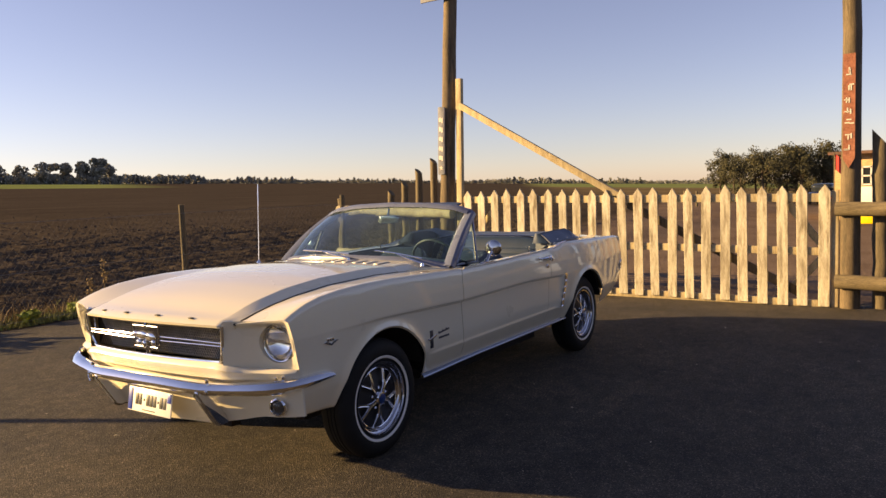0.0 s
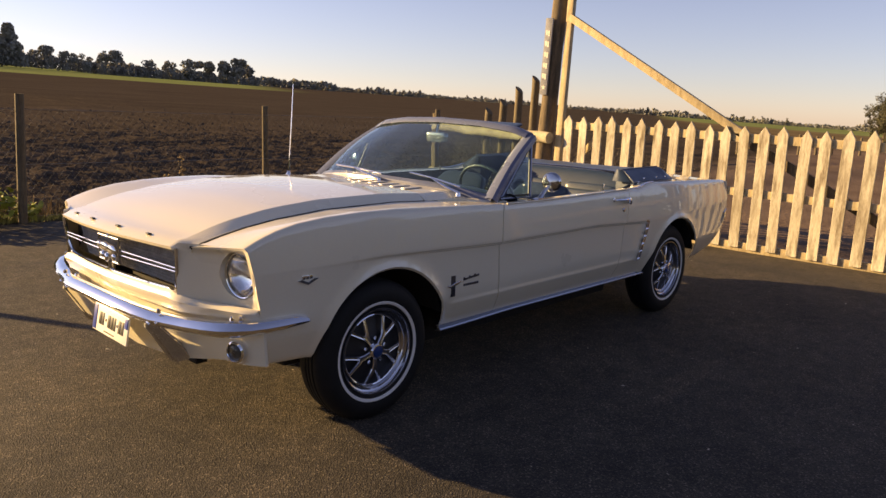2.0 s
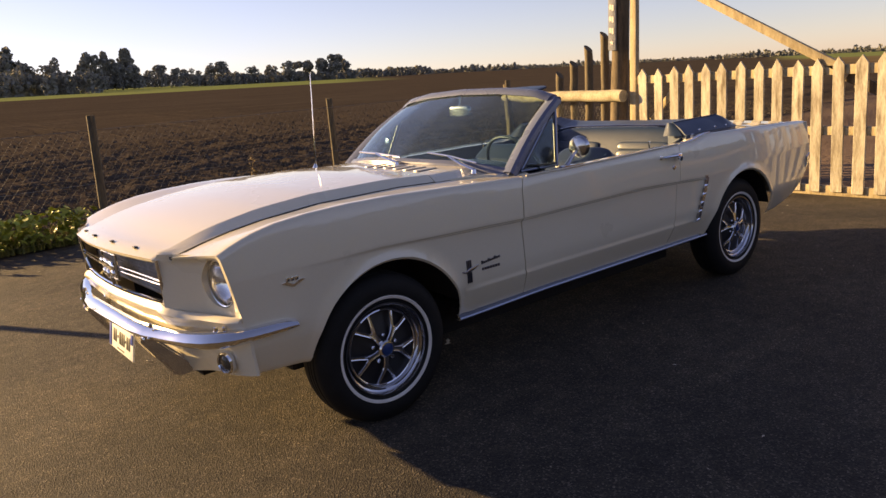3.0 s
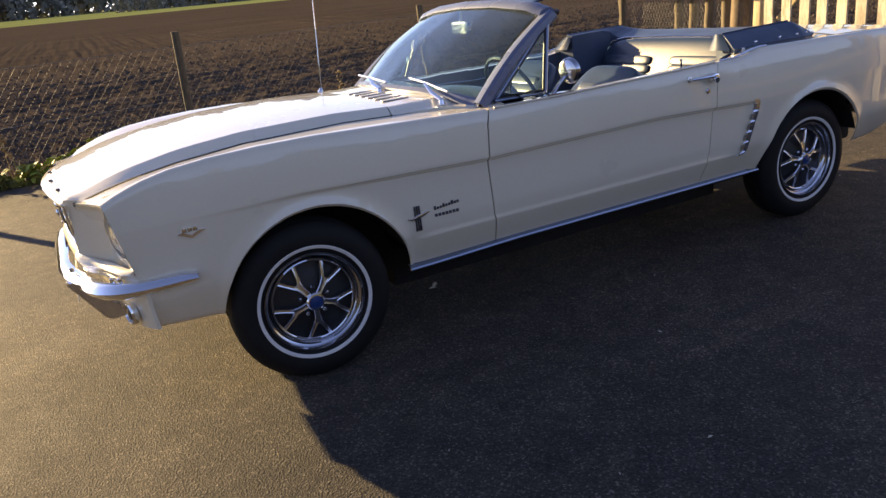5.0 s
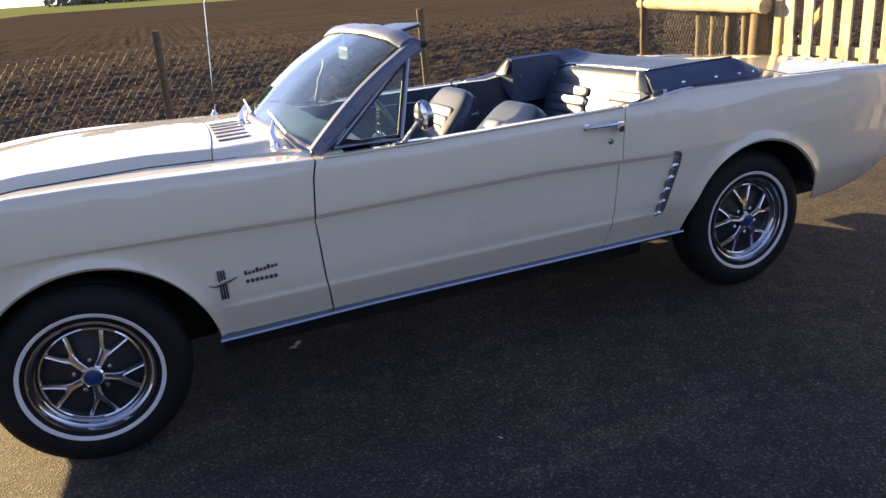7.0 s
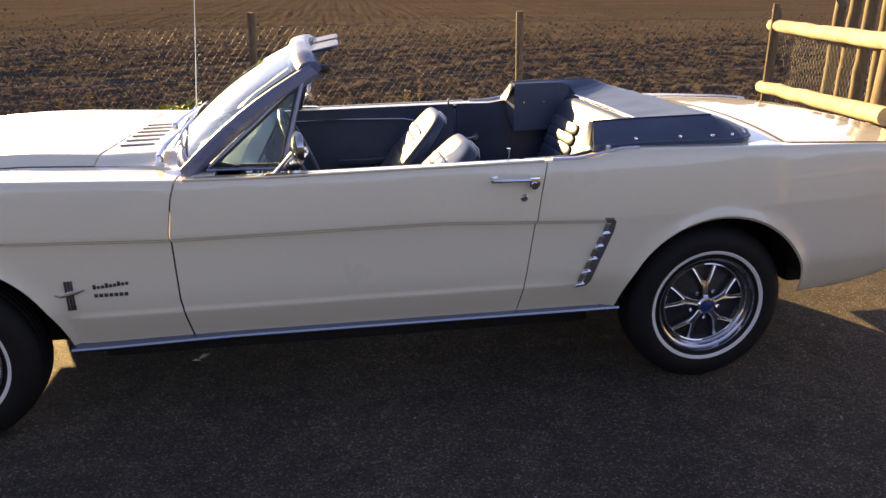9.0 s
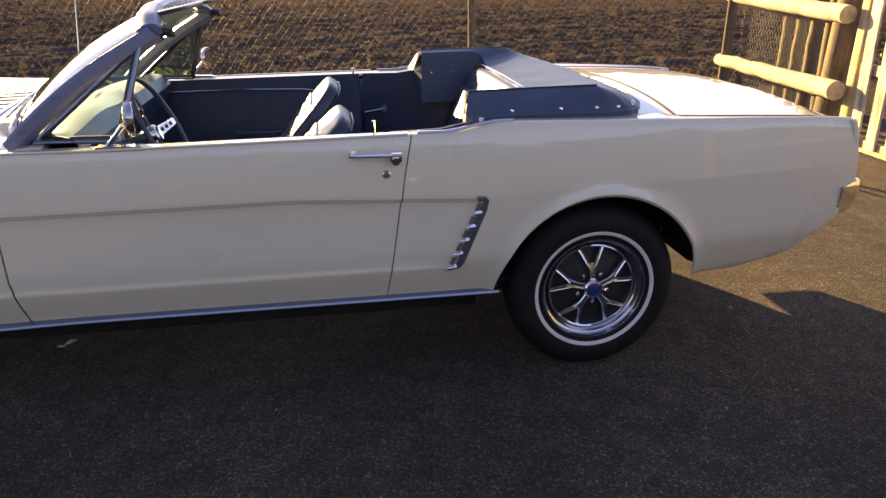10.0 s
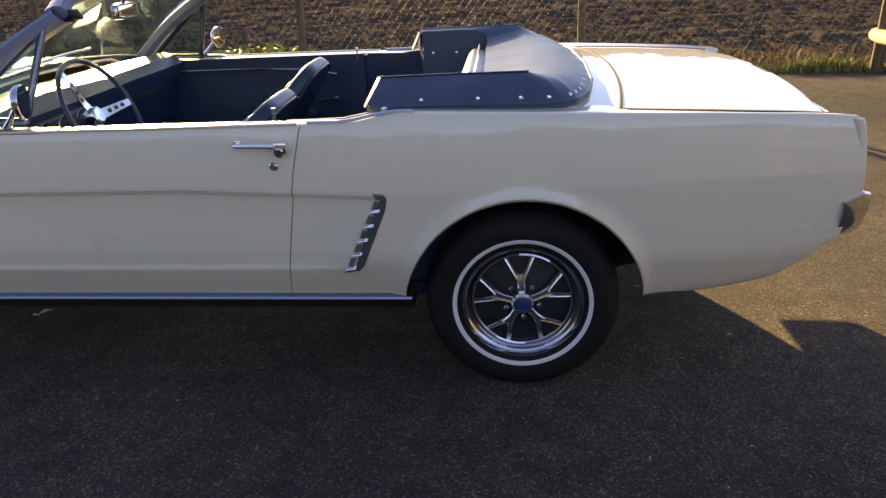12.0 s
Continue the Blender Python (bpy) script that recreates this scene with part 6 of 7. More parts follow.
for cx, r in ARCHES:
    for s in (-1, 1):
        bm = bmesh.new()
        rows = []
        for a in np.linspace(0.26, math.pi - 0.26, 25):
            rows.append([(cx + (r + 0.010 + 0.02 * t) * math.cos(a), s * (0.800 - 0.33 * t), 0.31 + (r + 0.010 + 0.02 * t) * math.sin(a)) for t in (0, 0.15, 0.5, 1.0)])
        add_grid(bm, rows)
        add_grid(bm, [[(cx + (r + 0.03) * k * math.cos(a), s * 0.468, 0.31 + (r + 0.03) * k * math.sin(a) - 0.10 * (1 - k)) for k in (0.05, 0.5, 1.0)] for a in np.linspace(0.0, math.pi, 25)])
        part("wheel_well", bm, M_UNDER, car)
for s in (-1, 1):
    bm = bmesh.new()
    add_tube(bm, [(2.3, s * 0.53, 0.33), (2.743, s * 0.53, 0.27), (3.15, s * 0.53, 0.40), (3.30, s * 0.53, 0.44)], 0.028, 8, squash=(1.2, 0.5))
    part("leaf_spring", bm, M_UNDER, car)
    bm = bmesh.new()
    add_tube(bm, [(3.05, s * 0.42, 0.34), (3.3, s * 0.44, 0.42), (3.60, s * 0.45, 0.43)], 0.024, 10)
    part("exhaust_pipe", bm, M_STEEL, car)
bm = bmesh.new()
add_tube(bm, [(2.743, -0.66, 0.31), (2.743, -0.15, 0.31), (2.743, 0, 0.31), (2.743, 0.15, 0.31), (2.743, 0.66, 0.31)], [0.04, 0.04, 0.12, 0.04, 0.04], 12)
part("rear_axle", bm, M_UNDER, car)


# wheels
def build_wheel(name, turn):
    """A wheel that faces -y, its middle at the origin."""
    w = new(name)
    w.empty_display_size = 0.1
    w.parent = car
    R = TYRE_R
    bm = bmesh.new()
    prof = [(0.186, -0.060), (0.196, -0.073), (0.215, -0.084), (0.245, -0.091), (0.272, -0.088), (0.292, -0.078), (0.304, -0.066), (0.311, -0.058), (R - 0.001, -0.046), (R, -0.034), (R - 0.005, -0.032), (R - 0.005, -0.028), (R + 0.001, -0.026), (R + 0.001, -0.011), (R - 0.005, -0.009), (R - 0.005, -0.005), (R + 0.001, -0.003), (R + 0.001, 0.010), (R - 0.005, 0.012), (R - 0.005, 0.016), (R + 0.001, 0.018), (R, 0.034), (R - 0.001, 0.046), (0.311, 0.058), (0.292, 0.078), (0.245, 0.090), (0.205, 0.080), (0.186, 0.060)]
    add_revolve(bm, prof, 72, "y", (0, 0, 0), True)
    tyre = part("tyre", bm, M_TYRE, w, "black tyre with thin white stripe", 40)
    bm = bmesh.new()
    add_revolve(bm, [(0.2115, -0.0815), (0.2140, -0.0850), (0.2235, -0.0880), (0.2260, -0.0870)], 72)
    part("white_stripe", bm, M_WHITEWALL, tyre)
    bm = bmesh.new()
    add_revolve(bm, [(0.190, -0.060), (0.199, -0.074), (0.197, -0.081), (0.191, -0.081), (0.188, -0.075), (0.187, -0.066), (0.183, -0.062), (0.179, -0.060), (0.176, -0.052), (0.172, -0.048), (0.167, -0.044), (0.164, -0.036), (0.161, -0.024), (0.154, -0.012), (0.152, 0.0), (0.152, 0.05), (0.186, 0.06)], 72)
    part("rim", bm, M_RIM, w, "polished chrome rim")
    bm = bmesh.new()
    add_revolve(bm, [(0.160, -0.022), (0.13, -0.027), (0.10, -0.034), (0.06, -0.046), (0.001, -0.050)], 48)
    part("wheel_disc", bm, M_BLACK, w)
    for k in range(5):
        a = radians(turn + 72 * k)
        bm = bmesh.new()

        def at(r, da, y):
            return Vector((r * math.sin(a + da), y, r * math.cos(a + da)))
        depth = lambda r: interp(r, (0.03, 0.07, 0.12, 0.162), (-0.066, -0.063, -0.054, -0.044))

        def blade(line, widths, thick=0.007):
            """A flat bright bar with a rolled edge along points given as radius and angle."""
            rows = []
            for k2, (r, da) in enumerate(line):
                p, q = at(r, da, depth(r)), None
                r2, da2 = line[min(k2 + 1, len(line) - 1)]
                r1, da1 = line[max(k2 - 1, 0)]
                way = (at(r2, da2, 0) - at(r1, da1, 0)).normalized()
                q = Vector((-way.z, 0, way.x)) * widths[k2]
                rows.append([p - q + Vector((0, thick, 0)), p - q, p - q * 0.75 + Vector((0, -0.0035, 0)), p - q * 0.25 + Vector((0, -0.0015, 0)), p + q * 0.25 + Vector((0, -0.0015, 0)), p + q * 0.75 + Vector((0, -0.0035, 0)), p + q, p + q + Vector((0, thick, 0))])
            add_grid(bm, rows)

        blade([(0.026, 0), (0.046, 0), (0.064, 0), (0.082, 0), (0.098, 0)], [0.0130, 0.0115, 0.0115, 0.0150, 0.0200])
        for sg in (-1, 1):
            blade([(0.088, sg * 0.10), (0.102, sg * 0.155), (0.118, sg * 0.205), (0.138, sg * 0.245), (0.160, sg * 0.275)], [0.0095, 0.0088, 0.0080, 0.0078, 0.0090])
            add_tube(bm, [at(0.1605, sg * da, -0.0480) for da in (0.0, 0.1, 0.2, 0.31, 0.42, 0.52, 0.6285)], 0.0046, 7)
        part("spoke", bm, M_SPOKE, w)
        b = a + radians(36)
        bm = bmesh.new()
        p = Vector((0.057 * math.sin(b), 0, 0.057 * math.cos(b)))
        add_tube(bm, [p + Vector((0, -0.042, 0)), p + Vector((0, -0.062, 0)), p + Vector((0, -0.068, 0))], [0.0095, 0.0095, 0.005], 6)
        part("lug_nut", bm, M_CHROME, w)
    bm = bmesh.new()
    add_revolve(bm, [(0.037, -0.056), (0.036, -0.076), (0.031, -0.082), (0.027, -0.083), (0.026, -0.080)], 32)
    cap = part("centre_cap", bm, M_CHROME, w)
    bm = bmesh.new()
    add_revolve(bm, [(0.0275, -0.080), (0.020, -0.0835), (0.001, -0.085)], 28)
    part("cap_badge", bm, M_BLUECAP, cap, "blue round badge")
    return w


for x, s, turn in ((0, -1, 36), (WHEELBASE, -1, -4), (0, 1, 20), (WHEELBASE, 1, 50)):
    wheel = build_wheel("wheel", turn)
    wheel.matrix_basis = pose(x, s * (0.742 if x == 0 else 0.716), TYRE_R - 0.003, 0, 0, 0 if s < 0 else 180)

# ---- windscreen ----
def screen_low(g):
    return Vector((interp(abs(g), (0, 0.4, 0.7, 0.9, 1), (0.735, 0.755, 0.795, 0.835, 0.870)), g * 0.690, interp(abs(g), (0, 0.5, 0.85, 1), (0.975, 0.968, 0.945, 0.925))))


def screen_top(g):
    return Vector((interp(abs(g), (0, 0.4, 0.7, 0.9, 1), (1.205, 1.212, 1.228, 1.243, 1.258)), g * 0.590, interp(abs(g), (0, 0.5, 0.85, 1), (1.290, 1.281, 1.258, 1.240))))


screen = new("windscreen")
screen.parent = car
bm = bmesh.new()
rows = []
for g in np.linspace(-1, 1, 33):
    a, b = screen_low(g), screen_top(g)
    bow = Vector((-0.02, 0, 0.02))
    rows.append([a.lerp(b, t) + bow * math.sin(math.pi * t) for t in np.linspace(0, 1, 14)])
add_grid(bm, rows, (0.0035, 0, -0.0035))
glass = part("windscreen_glass", bm, M_GLASS, screen, "slightly tinted curved glass")
glass.visible_shadow = False
for s in (-1, 1):
    bm = bmesh.new()
    path = []
    for t in np.linspace(0, 1, 9):
        p = Vector((0.850, s * 0.735, 0.908)).lerp(Vector((1.300, s * 0.636, 1.232)), t) + Vector((-0.016, s * 0.004, 0.016)) * math.sin(math.pi * t)
        path.append(p)
    rows = []
    for p in path:
        n1 = Vector((-0.64, 0, 0.77))
        rows.append([p + Vector((0.012, -s * 0.062, -0.012)), p + n1 * 0.012 + Vector((0, -s * 0.058, 0)), p + n1 * 0.022 + Vector((0, -s * 0.030, 0)), p + n1 * 0.020, p + n1 * 0.008 + Vector((0, s * 0.012, 0)), p + Vector((0.014, s * 0.012, -0.012)), p + Vector((0.026, -s * 0.004, -0.024)), p + Vector((0.026, -s * 0.05, -0.026)), p + Vector((0.012, -s * 0.062, -0.012))])
    add_grid(bm, rows)
    part("pillar", bm, M_HEADER, screen, "blue-grey enamelled windscreen pillar")
bm = bmesh.new()
rows = []
for g in np.linspace(-1, 1, 33):
    p = screen_top(g) + Vector((0.020, g * 0.028, 0.010))
    drop = 0.012 * smooth(0.85, 1.0, abs(g))
    prof = [(-0.036, -0.012), (-0.030, 0.000), (-0.016, 0.011), (0.005, 0.018), (0.028, 0.017), (0.044, 0.005), (0.048, -0.010), (0.036, -0.020), (0.0, -0.022), (-0.036, -0.012)]
    rows.append([p + Vector((a, 0, b - drop)) for a, b in prof])
add_grid(bm, rows)
for r in (rows[0], rows[-1]):
    bm.faces.new([bm.verts.new(p) for p in r[:-1]])
part("header", bm, M_HEADER, screen, "blue-grey enamelled header rail")
for s in (-1, 1):
    bm = bmesh.new()
    add_tube(bm, [(1.318, s * 0.60, 1.232), (1.345, s * 0.60, 1.228), (1.352, s * 0.585, 1.215)], [0.014, 0.016, 0.006], 8)
    part("top_latch", bm, M_BLACK, screen)
bm = bmesh.new()
out, down = Vector((-0.64, 0, 0.77)), Vector((-0.77, 0, -0.64))
rows = []
for g in np.linspace(-1.05, 1.05, 43):
    p = screen_low(max(-1, min(1, g))) + Vector((0, 0.69 * (g - max(-1, min(1, g))), 0))
    wide = 0.024 + 0.016 * smooth(0.75, 1.0, abs(g))
    rows.append([p + down * (wide + 0.004) - out * 0.016, p + down * wide + out * 0.004, p + down * (wide - 0.008) + out * 0.010, p + out * 0.011, p - down * 0.008 + out * 0.009, p - down * 0.012 + out * 0.002])
add_grid(bm, rows)
part("lower_frame", bm, M_HEADER, screen, "blue-grey strip along the foot of the glass")
# sun visors, raised above the header
for s in (-1, 1):
    bm = bmesh.new()
    soft_block(bm, (0.0, -0.215, -0.009), (0.115, 0.215, 0.009), 0.008, 6, pose(1.278, s * 0.290, 1.276, 0, -11, 0))
    part("sun_visor", bm, M_VINYL, screen, "navy vinyl sun visor")
# inside mirror
bm = bmesh.new()
soft_block(bm, (1.175, -0.085, 1.165), (1.205, 0.085, 1.225), 0.01, 5)
add_tube(bm, [(1.19, 0, 1.22), (1.20, 0, 1.275)], 0.008, 8)
part("inside_mirror", bm, M_RIM, screen)
bm = bmesh.new()
add_box(bm, (1.2055, -0.075, 1.172), (1.2075, 0.075, 1.218), 0.002)
part("mirror_glass", bm, M_MIRROR, screen)

# quarter vents
for s in (-1, 1):
    u = 0.722
    a, b, c = Vector((0.922, s * u, 0.916)), Vector((1.262, s * (u - 0.075), 1.205)), Vector((1.175, s * u, 0.912))
    bm = bmesh.new()
    for p, q, r in ((a, b, 0.007), (b, c, 0.0085), (a, c, 0.006)):
        add_tube(bm, [p, q], r, 8)
    vent = part("vent_window", bm, M_PILLAR, car, "chrome-framed triangular vent window")
    bm = bmesh.new()
    near = [bm.verts.new(p) for p in (a, b, c)]
    far = [bm.verts.new(p + Vector((0, s * 0.004, 0))) for p in (a, b, c)]
    bm.faces.new(near)
    bm.faces.new(far[::-1])
    for i in range(3):
        bm.faces.new((near[i], far[i], far[(i + 1) % 3], near[(i + 1) % 3]))
    bmesh.ops.recalc_face_normals(bm, faces=bm.faces)
    seal = bmesh.new()
    mid = (a + b + c) / 3
    tri = [p.lerp(mid, 0.13) for p in (a, b, c)]
    for p, q in zip(tri, tri[1:] + tri[:1]):
        add_tube(seal, [p, q], 0.006, 6)
    part("rubber_seal", seal, M_BLACK, vent)
    g = part("vent_glass", bm, M_GLASS, vent)
    g.visible_shadow = False
    # outside mirror
    bm = bmesh.new()
    add_prism(bm, [(1.105, 0.0), (1.13, -0.004), (1.255, -0.004), (1.285, 0.0), (1.25, 0.010), (1.13, 0.012)], 0.036, pose(0, s * 0.80 - 0.018, 0.904))
    add_tube(bm, [(1.155, s * 0.80, 0.910), (1.185, s * 0.805, 0.945), (1.215, s * 0.812, 0.978)], [0.013, 0.009, 0.010], 10, squash=(1.3, 0.8))
    mirror = part("door_mirror", bm, M_RIM, car, "round chrome door mirror on a stalk")
    bm = bmesh.new()
    add_revolve(bm, [(0.001, -0.019), (0.028, -0.017), (0.046, -0.010), (0.053, 0.0), (0.054, 0.010), (0.051, 0.012)], 32, "x", (1.235, s * 0.815, 0.998))
    bmesh.ops.rotate(bm, cent=(1.235, s * 0.815, 0.998), matrix=Matrix.Rotation(radians(-14 * s), 3, "Z"), verts=bm.verts)
    head = part("mirror_head", bm, M_RIM, mirror)
    bm = bmesh.new()
    add_revolve(bm, [(0.052, 0.011), (0.03, 0.0125), (0.001, 0.013)], 32, "x", (1.235, s * 0.815, 0.998))
    bmesh.ops.rotate(bm, cent=(1.235, s * 0.815, 0.998), matrix=Matrix.Rotation(radians(-14 * s), 3, "Z"), verts=bm.verts)
    part("mirror_glass", bm, M_MIRROR, head)

# wipers and aerial
for p0, tip in ((Vector((0.742, -0.590, 0.926)), Vector((0.776, -0.215, 1.000))), (Vector((0.690, -0.040, 0.952)), Vector((0.752, 0.400, 0.996)))):
    bm = bmesh.new()
    add_tube(bm, [p0, p0 + Vector((0, 0, 0.020)), p0 + Vector((0, 0, 0.026))], [0.015, 0.011, 0.005], 12)
    add_tube(bm, [p0 + Vector((0, 0, 0.018)), p0.lerp(tip, 0.25) + Vector((-0.004, 0, 0.022)), p0.lerp(tip, 0.62) + Vector((0.018, 0, 0.026))], [0.0100, 0.0085, 0.0050], 8, squash=(1.3, 0.7))
    wiper = part("wiper", bm, M_STEEL, car, "bright metal windscreen wiper")
    bm = bmesh.new()
    add_tube(bm, [p0.lerp(tip, 0.08) + Vector((0.046, 0, 0.036)), p0.lerp(tip, 0.6) + Vector((0.026, 0, 0.026)), tip + Vector((0.014, 0.03, 0.012))], 0.0055, 6)
    part("wiper_blade", bm, M_STEEL, wiper)
bm = bmesh.new()
add_tube(bm, [(0.635, 0.745, 0.90), (0.635, 0.745, 0.925), (0.64, 0.746, 0.945)], [0.020, 0.016, 0.006], 14)
aerial = part("aerial", bm, M_CHROME, car, "thin chrome radio aerial")
bm = bmesh.new()
add_tube(bm, [(0.64, 0.746, 0.94), (0.66, 0.755, 1.15), (0.690, 0.77, 1.49)], [0.0042, 0.0034, 0.0022], 6)
add_tube(bm, [(0.690, 0.77, 1.485), (0.690, 0.77, 1.497)], 0.0055, 6)
part("aerial_rod", bm, M_CHROME, aerial)

# ---- inside ----
bm = bmesh.new()
rows = []
for u in np.linspace(-0.735, 0.735, 25):
    brow = 0.014 * (smooth(0.0, 0.12, abs(u)) if u > 0 else 1) + 0.018 * math.exp(-((u + 0.36) / 0.2) ** 2)
    edge = screen_low(min(1.0, abs(u) / 0.69)).x + 0.025
    rows.append([(edge, u, 0.915), (edge + 0.05, u, 0.924 + brow * 0.5), (max(0.96, edge + 0.08), u, 0.928 + brow), (1.03, u, 0.915 + brow), (1.065, u, 0.89), (1.06, u, 0.86), (1.03, u, 0.80), (1.02, u, 0.70), (0.99, u, 0.62), (0.90, u, 0.60)])
add_grid(bm, rows)
dash = part("dashboard", bm, M_VINYL, car, "navy padded dashboard")
bm = bmesh.new()
soft_block(bm, (1.025, -0.56, 0.765), (1.068, -0.16, 0.865), 0.01, 4)
cluster = part("instrument_cluster", bm, M_BLACK, dash)
for k in range(3):
    bm = bmesh.new()
    add_revolve(bm, [(0.030, 1.066), (0.042, 1.070), (0.044, 1.066), (0.044, 1.05)], 24, "x", (0, -0.48 + 0.12 * k, 0.815))
    part("gauge", bm, M_CHROME, cluster)
bm = bmesh.new()
add_box(bm, (1.022, 0.10, 0.78), (1.036, 0.60, 0.86), 0.004)
part("glove_box", bm, M_STEEL, dash)
# steering wheel
wheel_m = pose(1.235, -0.375, 0.872, 0, 66, 0)
bm = bmesh.new()
add_revolve(bm, [(0.200 + 0.0095 * math.cos(a), 0.0095 * math.sin(a)) for a in np.linspace(0, 2 * math.pi, 10)[:-1]], 56, "z", (0, 0, 0), True)
steer = part("steering_wheel", bm, M_SEAT, car, "thin-rimmed steering wheel with metal spokes")
steer.matrix_basis = wheel_m
for a in (90, 210, 330):
    bm = bmesh.new()
    d = Vector((math.cos(radians(a)), math.sin(radians(a)), 0))
    c = Vector((-d.y, d.x, 0))
    rows = [[d * r + c * interp(r, (0.03, 0.19), (0.019, 0.012)) * k + Vector((0, 0, -0.035 + 0.035 * smooth(0.03, 0.19, r))) for k in (-1, 1)] for r in np.linspace(0.03, 0.192, 6)]
    add_grid(bm, rows, (0, 0, 0.004))
    spoke = part("wheel_spoke", bm, M_SPOKE, steer)
    for r in (0.080, 0.112, 0.144):
        hole = bmesh.new()
        p = d * r + Vector((0, 0, -0.035 + 0.035 * smooth(0.03, 0.19, r)))
        add_tube(hole, [p + Vector((0, 0, -0.002)), p + Vector((0, 0, 0.0065))], 0.0085 - 0.012 * (r - 0.08), 12)
        part("spoke_hole", hole, M_BLACK, spoke)
bm = bmesh.new()
add_revolve(bm, [(0.034, -0.06), (0.036, -0.034), (0.033, -0.022), (0.026, -0.018), (0.014, -0.019), (0.001, -0.020)], 28, "z")
part("horn_boss", bm, M_CHROME, steer)
bm = bmesh.new()
add_tube(bm, [wheel_m @ Vector((0, 0, -0.05)), wheel_m @ Vector((0, 0, -0.35))], 0.030, 14)
part("steering_column", bm, M_VINYL, car)
# floor
bm = bmesh.new()
add_box(bm, (0.83, -0.72, 0.335), (2.62, 0.72, 0.352))
rows = [[(x, 0.14 * math.cos(a), 0.35 + 0.13 * math.sin(a)) for a in np.linspace(0, math.pi, 11)] for x in (0.84, 1.3, 2.2)]
add_grid(bm, rows)
part("floor_carpet", bm, M_CARPET, car)


def bucket_seat(u, lean):
    seat = new("front_seat")
    seat.parent = car
    seat["label"] = "navy vinyl bucket seat with pleated backrest"
    bm = bmesh.new()
    soft_block(bm, (1.28, u - 0.255, 0.40), (1.74, u + 0.255, 0.56), 0.02, 10)
    part("seat_cushion", bm, M_SEAT, seat)
    bm = bmesh.new()
    m = pose(1.575, u, 0.52, 0, lean, 0)
    soft_block(bm, (-0.060, -0.245, 0.0), (0.060, 0.245, 0.500), 0.02, 14)
    for v in bm.verts:
        k = smooth(0.15, 0.50, v.co.z)
        v.co.x = v.co.x * (1 - 0.38 * k) + 0.012 * k
        v.co.y *= 1 - 0.14 * k * k
    bmesh.ops.transform(bm, matrix=m, verts=bm.verts)
    back = part("seat_back", bm, M_SEAT, seat)
    for k in range(6):
        bm = bmesh.new()
        soft_block(bm, (-0.068 + 0.0045 * k, -0.165, 0.070 + 0.052 * k), (-0.040 + 0.0045 * k, 0.165, 0.126 + 0.052 * k), 0.01, 5, m)
        part("pleat", bm, M_SEAT, back)
    bm = bmesh.new()
    loop = [m @ Vector((0.046 - 0.010 * z, y, z)) for y, z in ((-0.238, 0.05), (-0.222, 0.36), (-0.205, 0.43), (-0.175, 0.475), (-0.09, 0.497), (0.09, 0.497), (0.175, 0.475), (0.205, 0.43), (0.222, 0.36), (0.238, 0.05))]
    add_tube(bm, loop, 0.005, 6)
    part("piping", bm, M_SEAT, back)
    return seat


bucket_seat(-0.335, 38)
bucket_seat(0.345, 34)
rear_seat = new("rear_seat")
rear_seat.parent = car
rear_seat["label"] = "navy vinyl rear bench seat with pleats"
bm = bmesh.new()
soft_block(bm, (2.02, -0.54, 0.42), (2.52, 0.54, 0.58), 0.02, 10)
part("seat_cushion", bm, M_SEAT, rear_seat)
m = pose(2.44, 0, 0.52, 0, 20, 0)
bm = bmesh.new()
soft_block(bm, (-0.06, -0.560, 0.0), (0.06, 0.560, 0.472), 0.02, 16, m)
back = part("seat_back", bm, M_SEAT, rear_seat)
for v in (-0.28, 0.28):
    for k in range(6):
        bm = bmesh.new()
        soft_block(bm, (-0.078, v - 0.20, 0.04 + 0.052 * k), (-0.045, v + 0.20, 0.098 + 0.052 * k), 0.01, 5, m)
        part("pleat", bm, M_SEAT, back)
bm = bmesh.new()
add_tube(bm, [m @ Vector((-0.02, y, z)) for y, z in ((-0.548, 0.40), (-0.525, 0.458), (-0.4, 0.478), (0.0, 0.482), (0.4, 0.478), (0.525, 0.458), (0.548, 0.40))], 0.0055, 6)
part("piping", bm, M_STEEL, back)

# ---- cover over the folded top ----
cover = new("top_cover")
cover.parent = car
cover["label"] = "navy vinyl cover buttoned over the folded top"


# outer hem, ridge and inner edge of one half of the cover, from its front end to the middle
COVER_HEM = ((2.272, 0.738, 0.944), (2.50, 0.738, 0.949), (2.66, 0.736, 0.948), (2.78, 0.731, 0.946), (2.86, 0.714, 0.946), (2.905, 0.680, 0.948), (2.95, 0.580, 0.950), (2.985, 0.380, 0.952), (3.002, 0.0, 0.952))
COVER_RIDGE = ((2.303, 0.634, 1.016), (2.48, 0.630, 1.020), (2.64, 0.634, 1.023), (2.760, 0.642, 1.026), (2.790, 0.610, 1.014), (2.805, 0.560, 1.006), (2.810, 0.470, 0.998), (2.810, 0.300, 0.992), (2.810, 0.0, 0.990))
COVER_INNER = ((2.310, 0.592, 1.010), (2.46, 0.588, 1.014), (2.555, 0.586, 1.014), (2.604, 0.572, 1.002), (2.614, 0.548, 0.986), (2.616, 0.515, 0.976), (2.614, 0.440, 0.970), (2.610, 0.280, 0.967), (2.607, 0.0, 0.967))


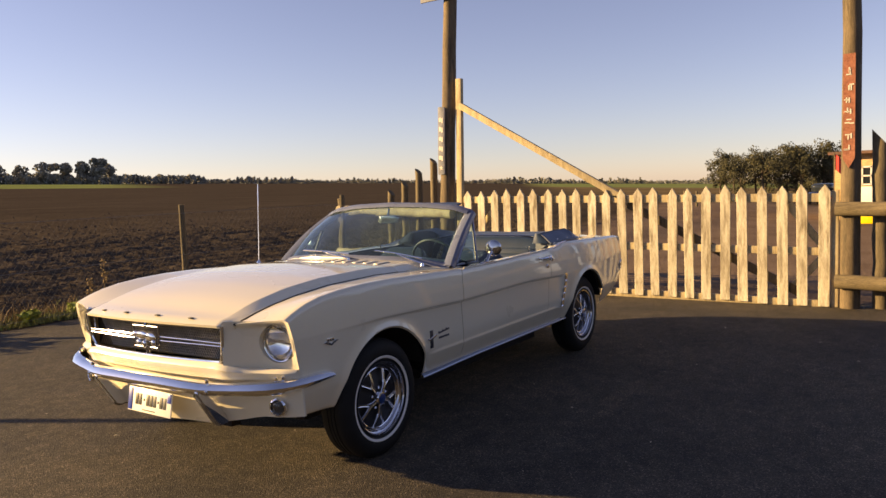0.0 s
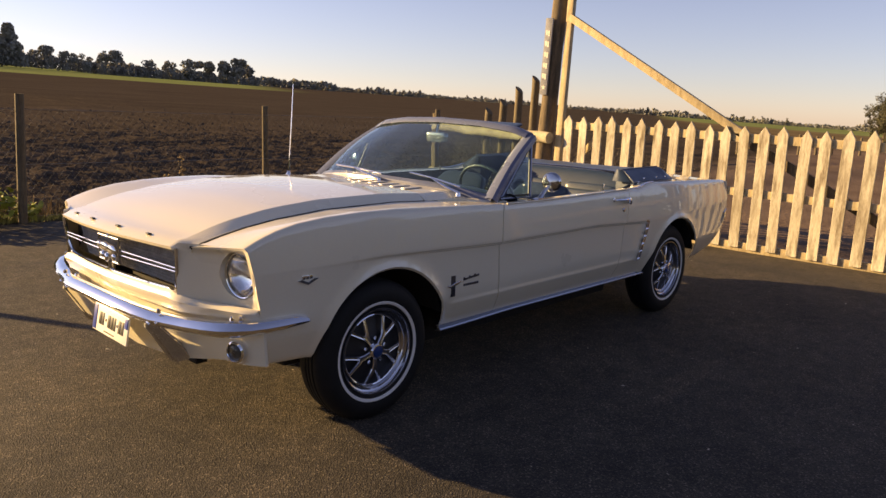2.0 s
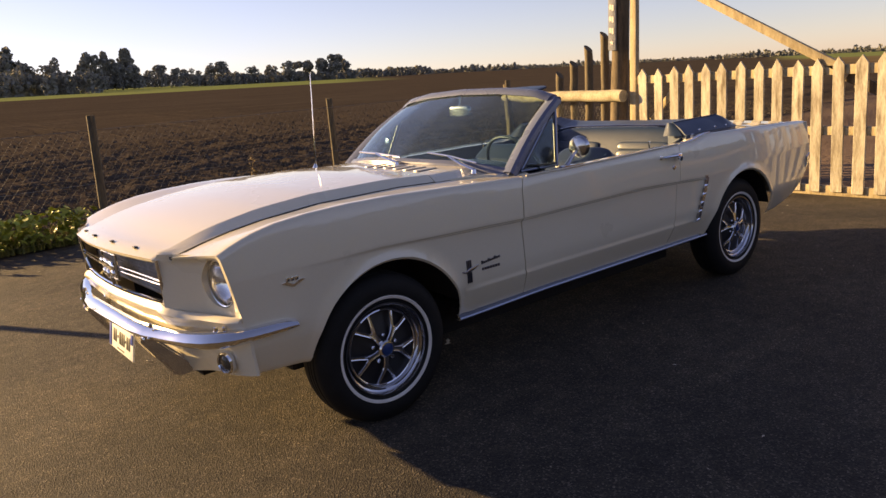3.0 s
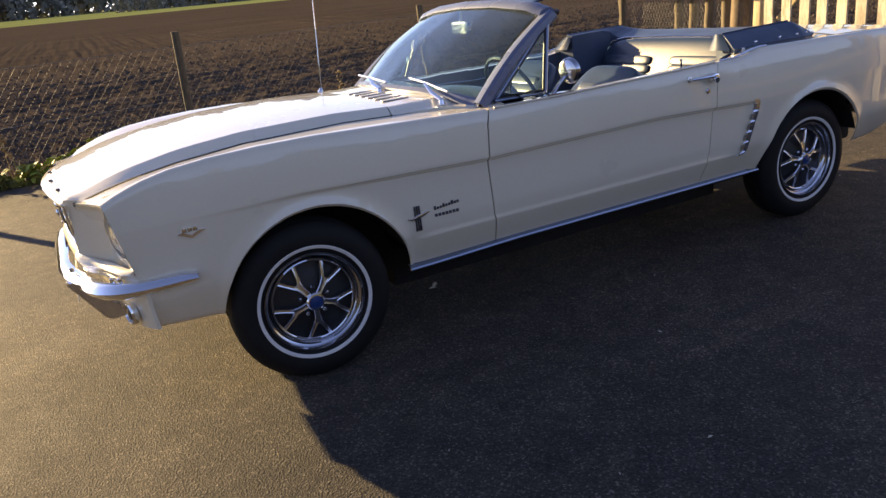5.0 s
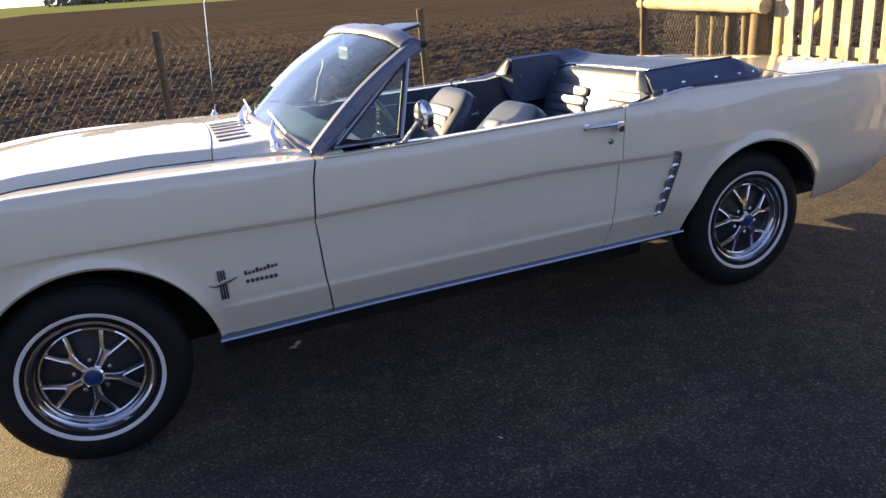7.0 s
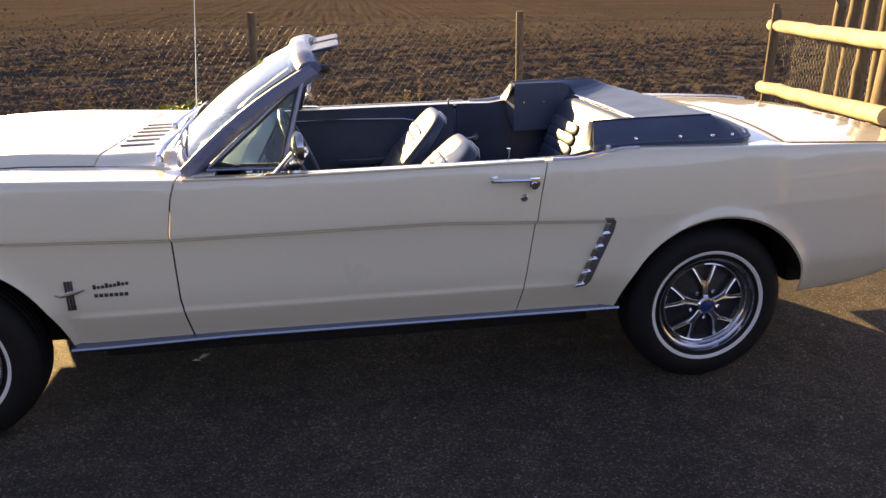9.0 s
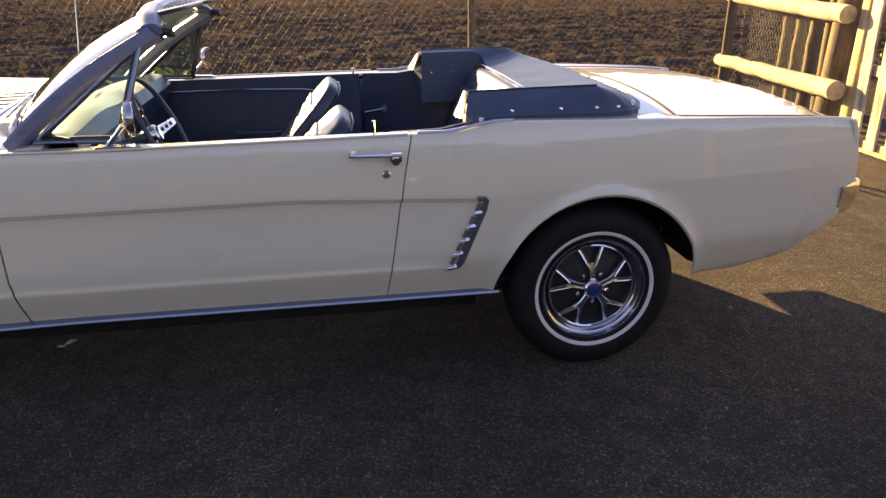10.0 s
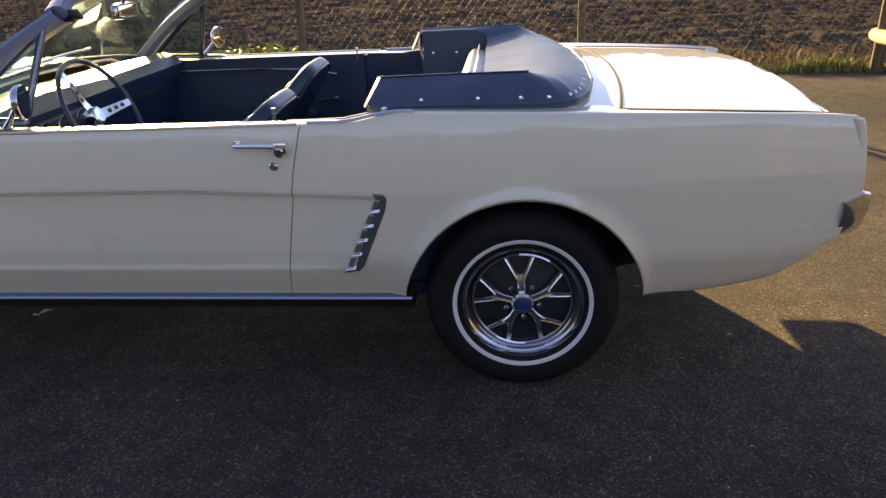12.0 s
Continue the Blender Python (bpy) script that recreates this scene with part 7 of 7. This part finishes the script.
def cover_point(row, s):
    """A point of one of the cover's lines, s from 0 at one front end to 1 at the other."""
    k = np.linspace(0, 1, len(row))
    side = -1 if s < 0.5 else 1
    p = [float(np.interp(1 - abs(2 * s - 1), k, [q[i] for q in row])) for i in range(3)]
    lift = 0.012 * smooth(0.55, 0.95, s) * smooth(0.95, 1.01, p[2])
    return Vector((p[0], side * p[1], p[2] + lift))


bm = bmesh.new()
rows = []
for s in np.linspace(0, 1, 129):
    o, c, q = cover_point(COVER_HEM, s), cover_point(COVER_RIDGE, s), cover_point(COVER_INNER, s)
    inside = smooth(0.30, 0.42, 1 - abs(2 * s - 1))
    bulge = 0.006 + 0.010 * inside
    row = [o + Vector((0, 0, -0.018)), o]
    for t in (0.08, 0.2, 0.35, 0.5, 0.65, 0.8, 0.92):
        p = o.lerp(c, t) + Vector((0, 0, bulge * math.sin(math.pi * t)))
        sag = 0.005 * noise.noise(Vector((p.x * 6, p.y * 6, p.z * 9))) + 0.0025 * noise.noise(Vector((p.x * 19, p.y * 19, p.z * 25)))
        row.append(p + Vector((0, 0, sag * math.sin(math.pi * t))))
    row += [c, c.lerp(q, 0.12) + Vector((0, 0, 0.003))]
    for t in (0.35, 0.6, 0.85):
        p = c.lerp(q, t)
        row.append(p + Vector((0, 0, 0.004 * inside * noise.noise(Vector((p.x * 9, p.y * 9, 4.0))))))
    row.append(q)
    for d in (0.012, 0.06, 0.14, 0.25):
        row.append(q + Vector((0, 0, -d * (1 - 0.75 * inside))))
    rows.append(row)
add_grid(bm, rows, None)
for r in (rows[0], rows[-1]):
    bm.faces.new([bm.verts.new(p) for p in r])
part("cover_skin", bm, M_COVER, cover, "", 38)
bm = bmesh.new()
add_tube(bm, [cover_point(COVER_HEM, s) for s in np.linspace(0, 1, 97)], 0.0055, 6)
part("hem", bm, M_COVER, cover)
for lo, hi in ((0.0, 0.1875), (0.8125, 1.0)):
    bm = bmesh.new()
    add_tube(bm, [cover_point(COVER_RIDGE, s) + Vector((0, 0, 0.0015)) for s in np.linspace(lo, hi, 25)], 0.0032, 6)
    part("piping", bm, M_VINYL, cover)
for s in [0.045, 0.105, 0.165, 0.222] + list(np.linspace(0.30, 0.70, 15)) + [0.778, 0.835, 0.895, 0.955]:
    o, c = cover_point(COVER_HEM, s), cover_point(COVER_RIDGE, s)
    out = (o - c).normalized()
    out = (out + Vector((0, 0, 1.2 if 0.26 < s < 0.74 else 0.5))).normalized()
    p = o.lerp(c, 0.14) + Vector((0, 0, 0.003))
    bm = bmesh.new()
    add_tube(bm, [p - out * 0.002, p + out * 0.004, p + out * 0.006], [0.0075, 0.0068, 0.003], 10)
    part("snap", bm, M_CHROME, cover)
for s in (-1, 1):
    for k in range(3):
        bm = bmesh.new()
        add_tube(bm, [(2.36 + 0.11 * k, s * 0.592, 0.925), (2.36 + 0.11 * k, s * 0.580, 0.925)], [0.008, 0.005], 10)
        part("snap", bm, M_CHROME, cover)
    # folded end flap and the chrome stud that holds it
    bm = bmesh.new()
    rows = [[(2.306 - 0.040 * t - 0.012 * math.sin(math.pi * g), s * (0.590 + 0.046 * g + 0.085 * t * g), 1.016 - 0.075 * t) for g in np.linspace(0, 1, 7)] for t in np.linspace(0, 1, 6)]
    add_grid(bm, rows, (-0.004, 0, 0))
    part("cover_end", bm, M_SEAT, cover)
    bm = bmesh.new()
    add_tube(bm, [(2.325, s * 0.740, 0.920), (2.325, s * 0.742, 0.938), (2.325, s * 0.742, 0.945), (2.325, s * 0.742, 0.948)], [0.011, 0.009, 0.013, 0.005], 12)
    part("cover_stud", bm, M_CHROME, cover)


# ---- the nose sits a little askew: its far side stands forward ----
for ob in car.children_recursive:
    if ob.type == "MESH" and ob.name.split(".")[0] not in ("tyre", "white_stripe", "rim", "wheel_disc", "spoke", "lug_nut", "centre_cap", "cap_badge", "plate_band", "plate_bar", "plate_end_band", "number_plate"):
        for v in ob.data.vertices:
            if v.co.x < -0.20 and v.co.y > -0.50:
                v.co.x -= 0.036 * smooth(-0.20, -0.75, v.co.x) * (v.co.y + 0.50)
plate.matrix_basis = Matrix.Translation((-0.018, 0, 0)) @ plate.matrix_basis
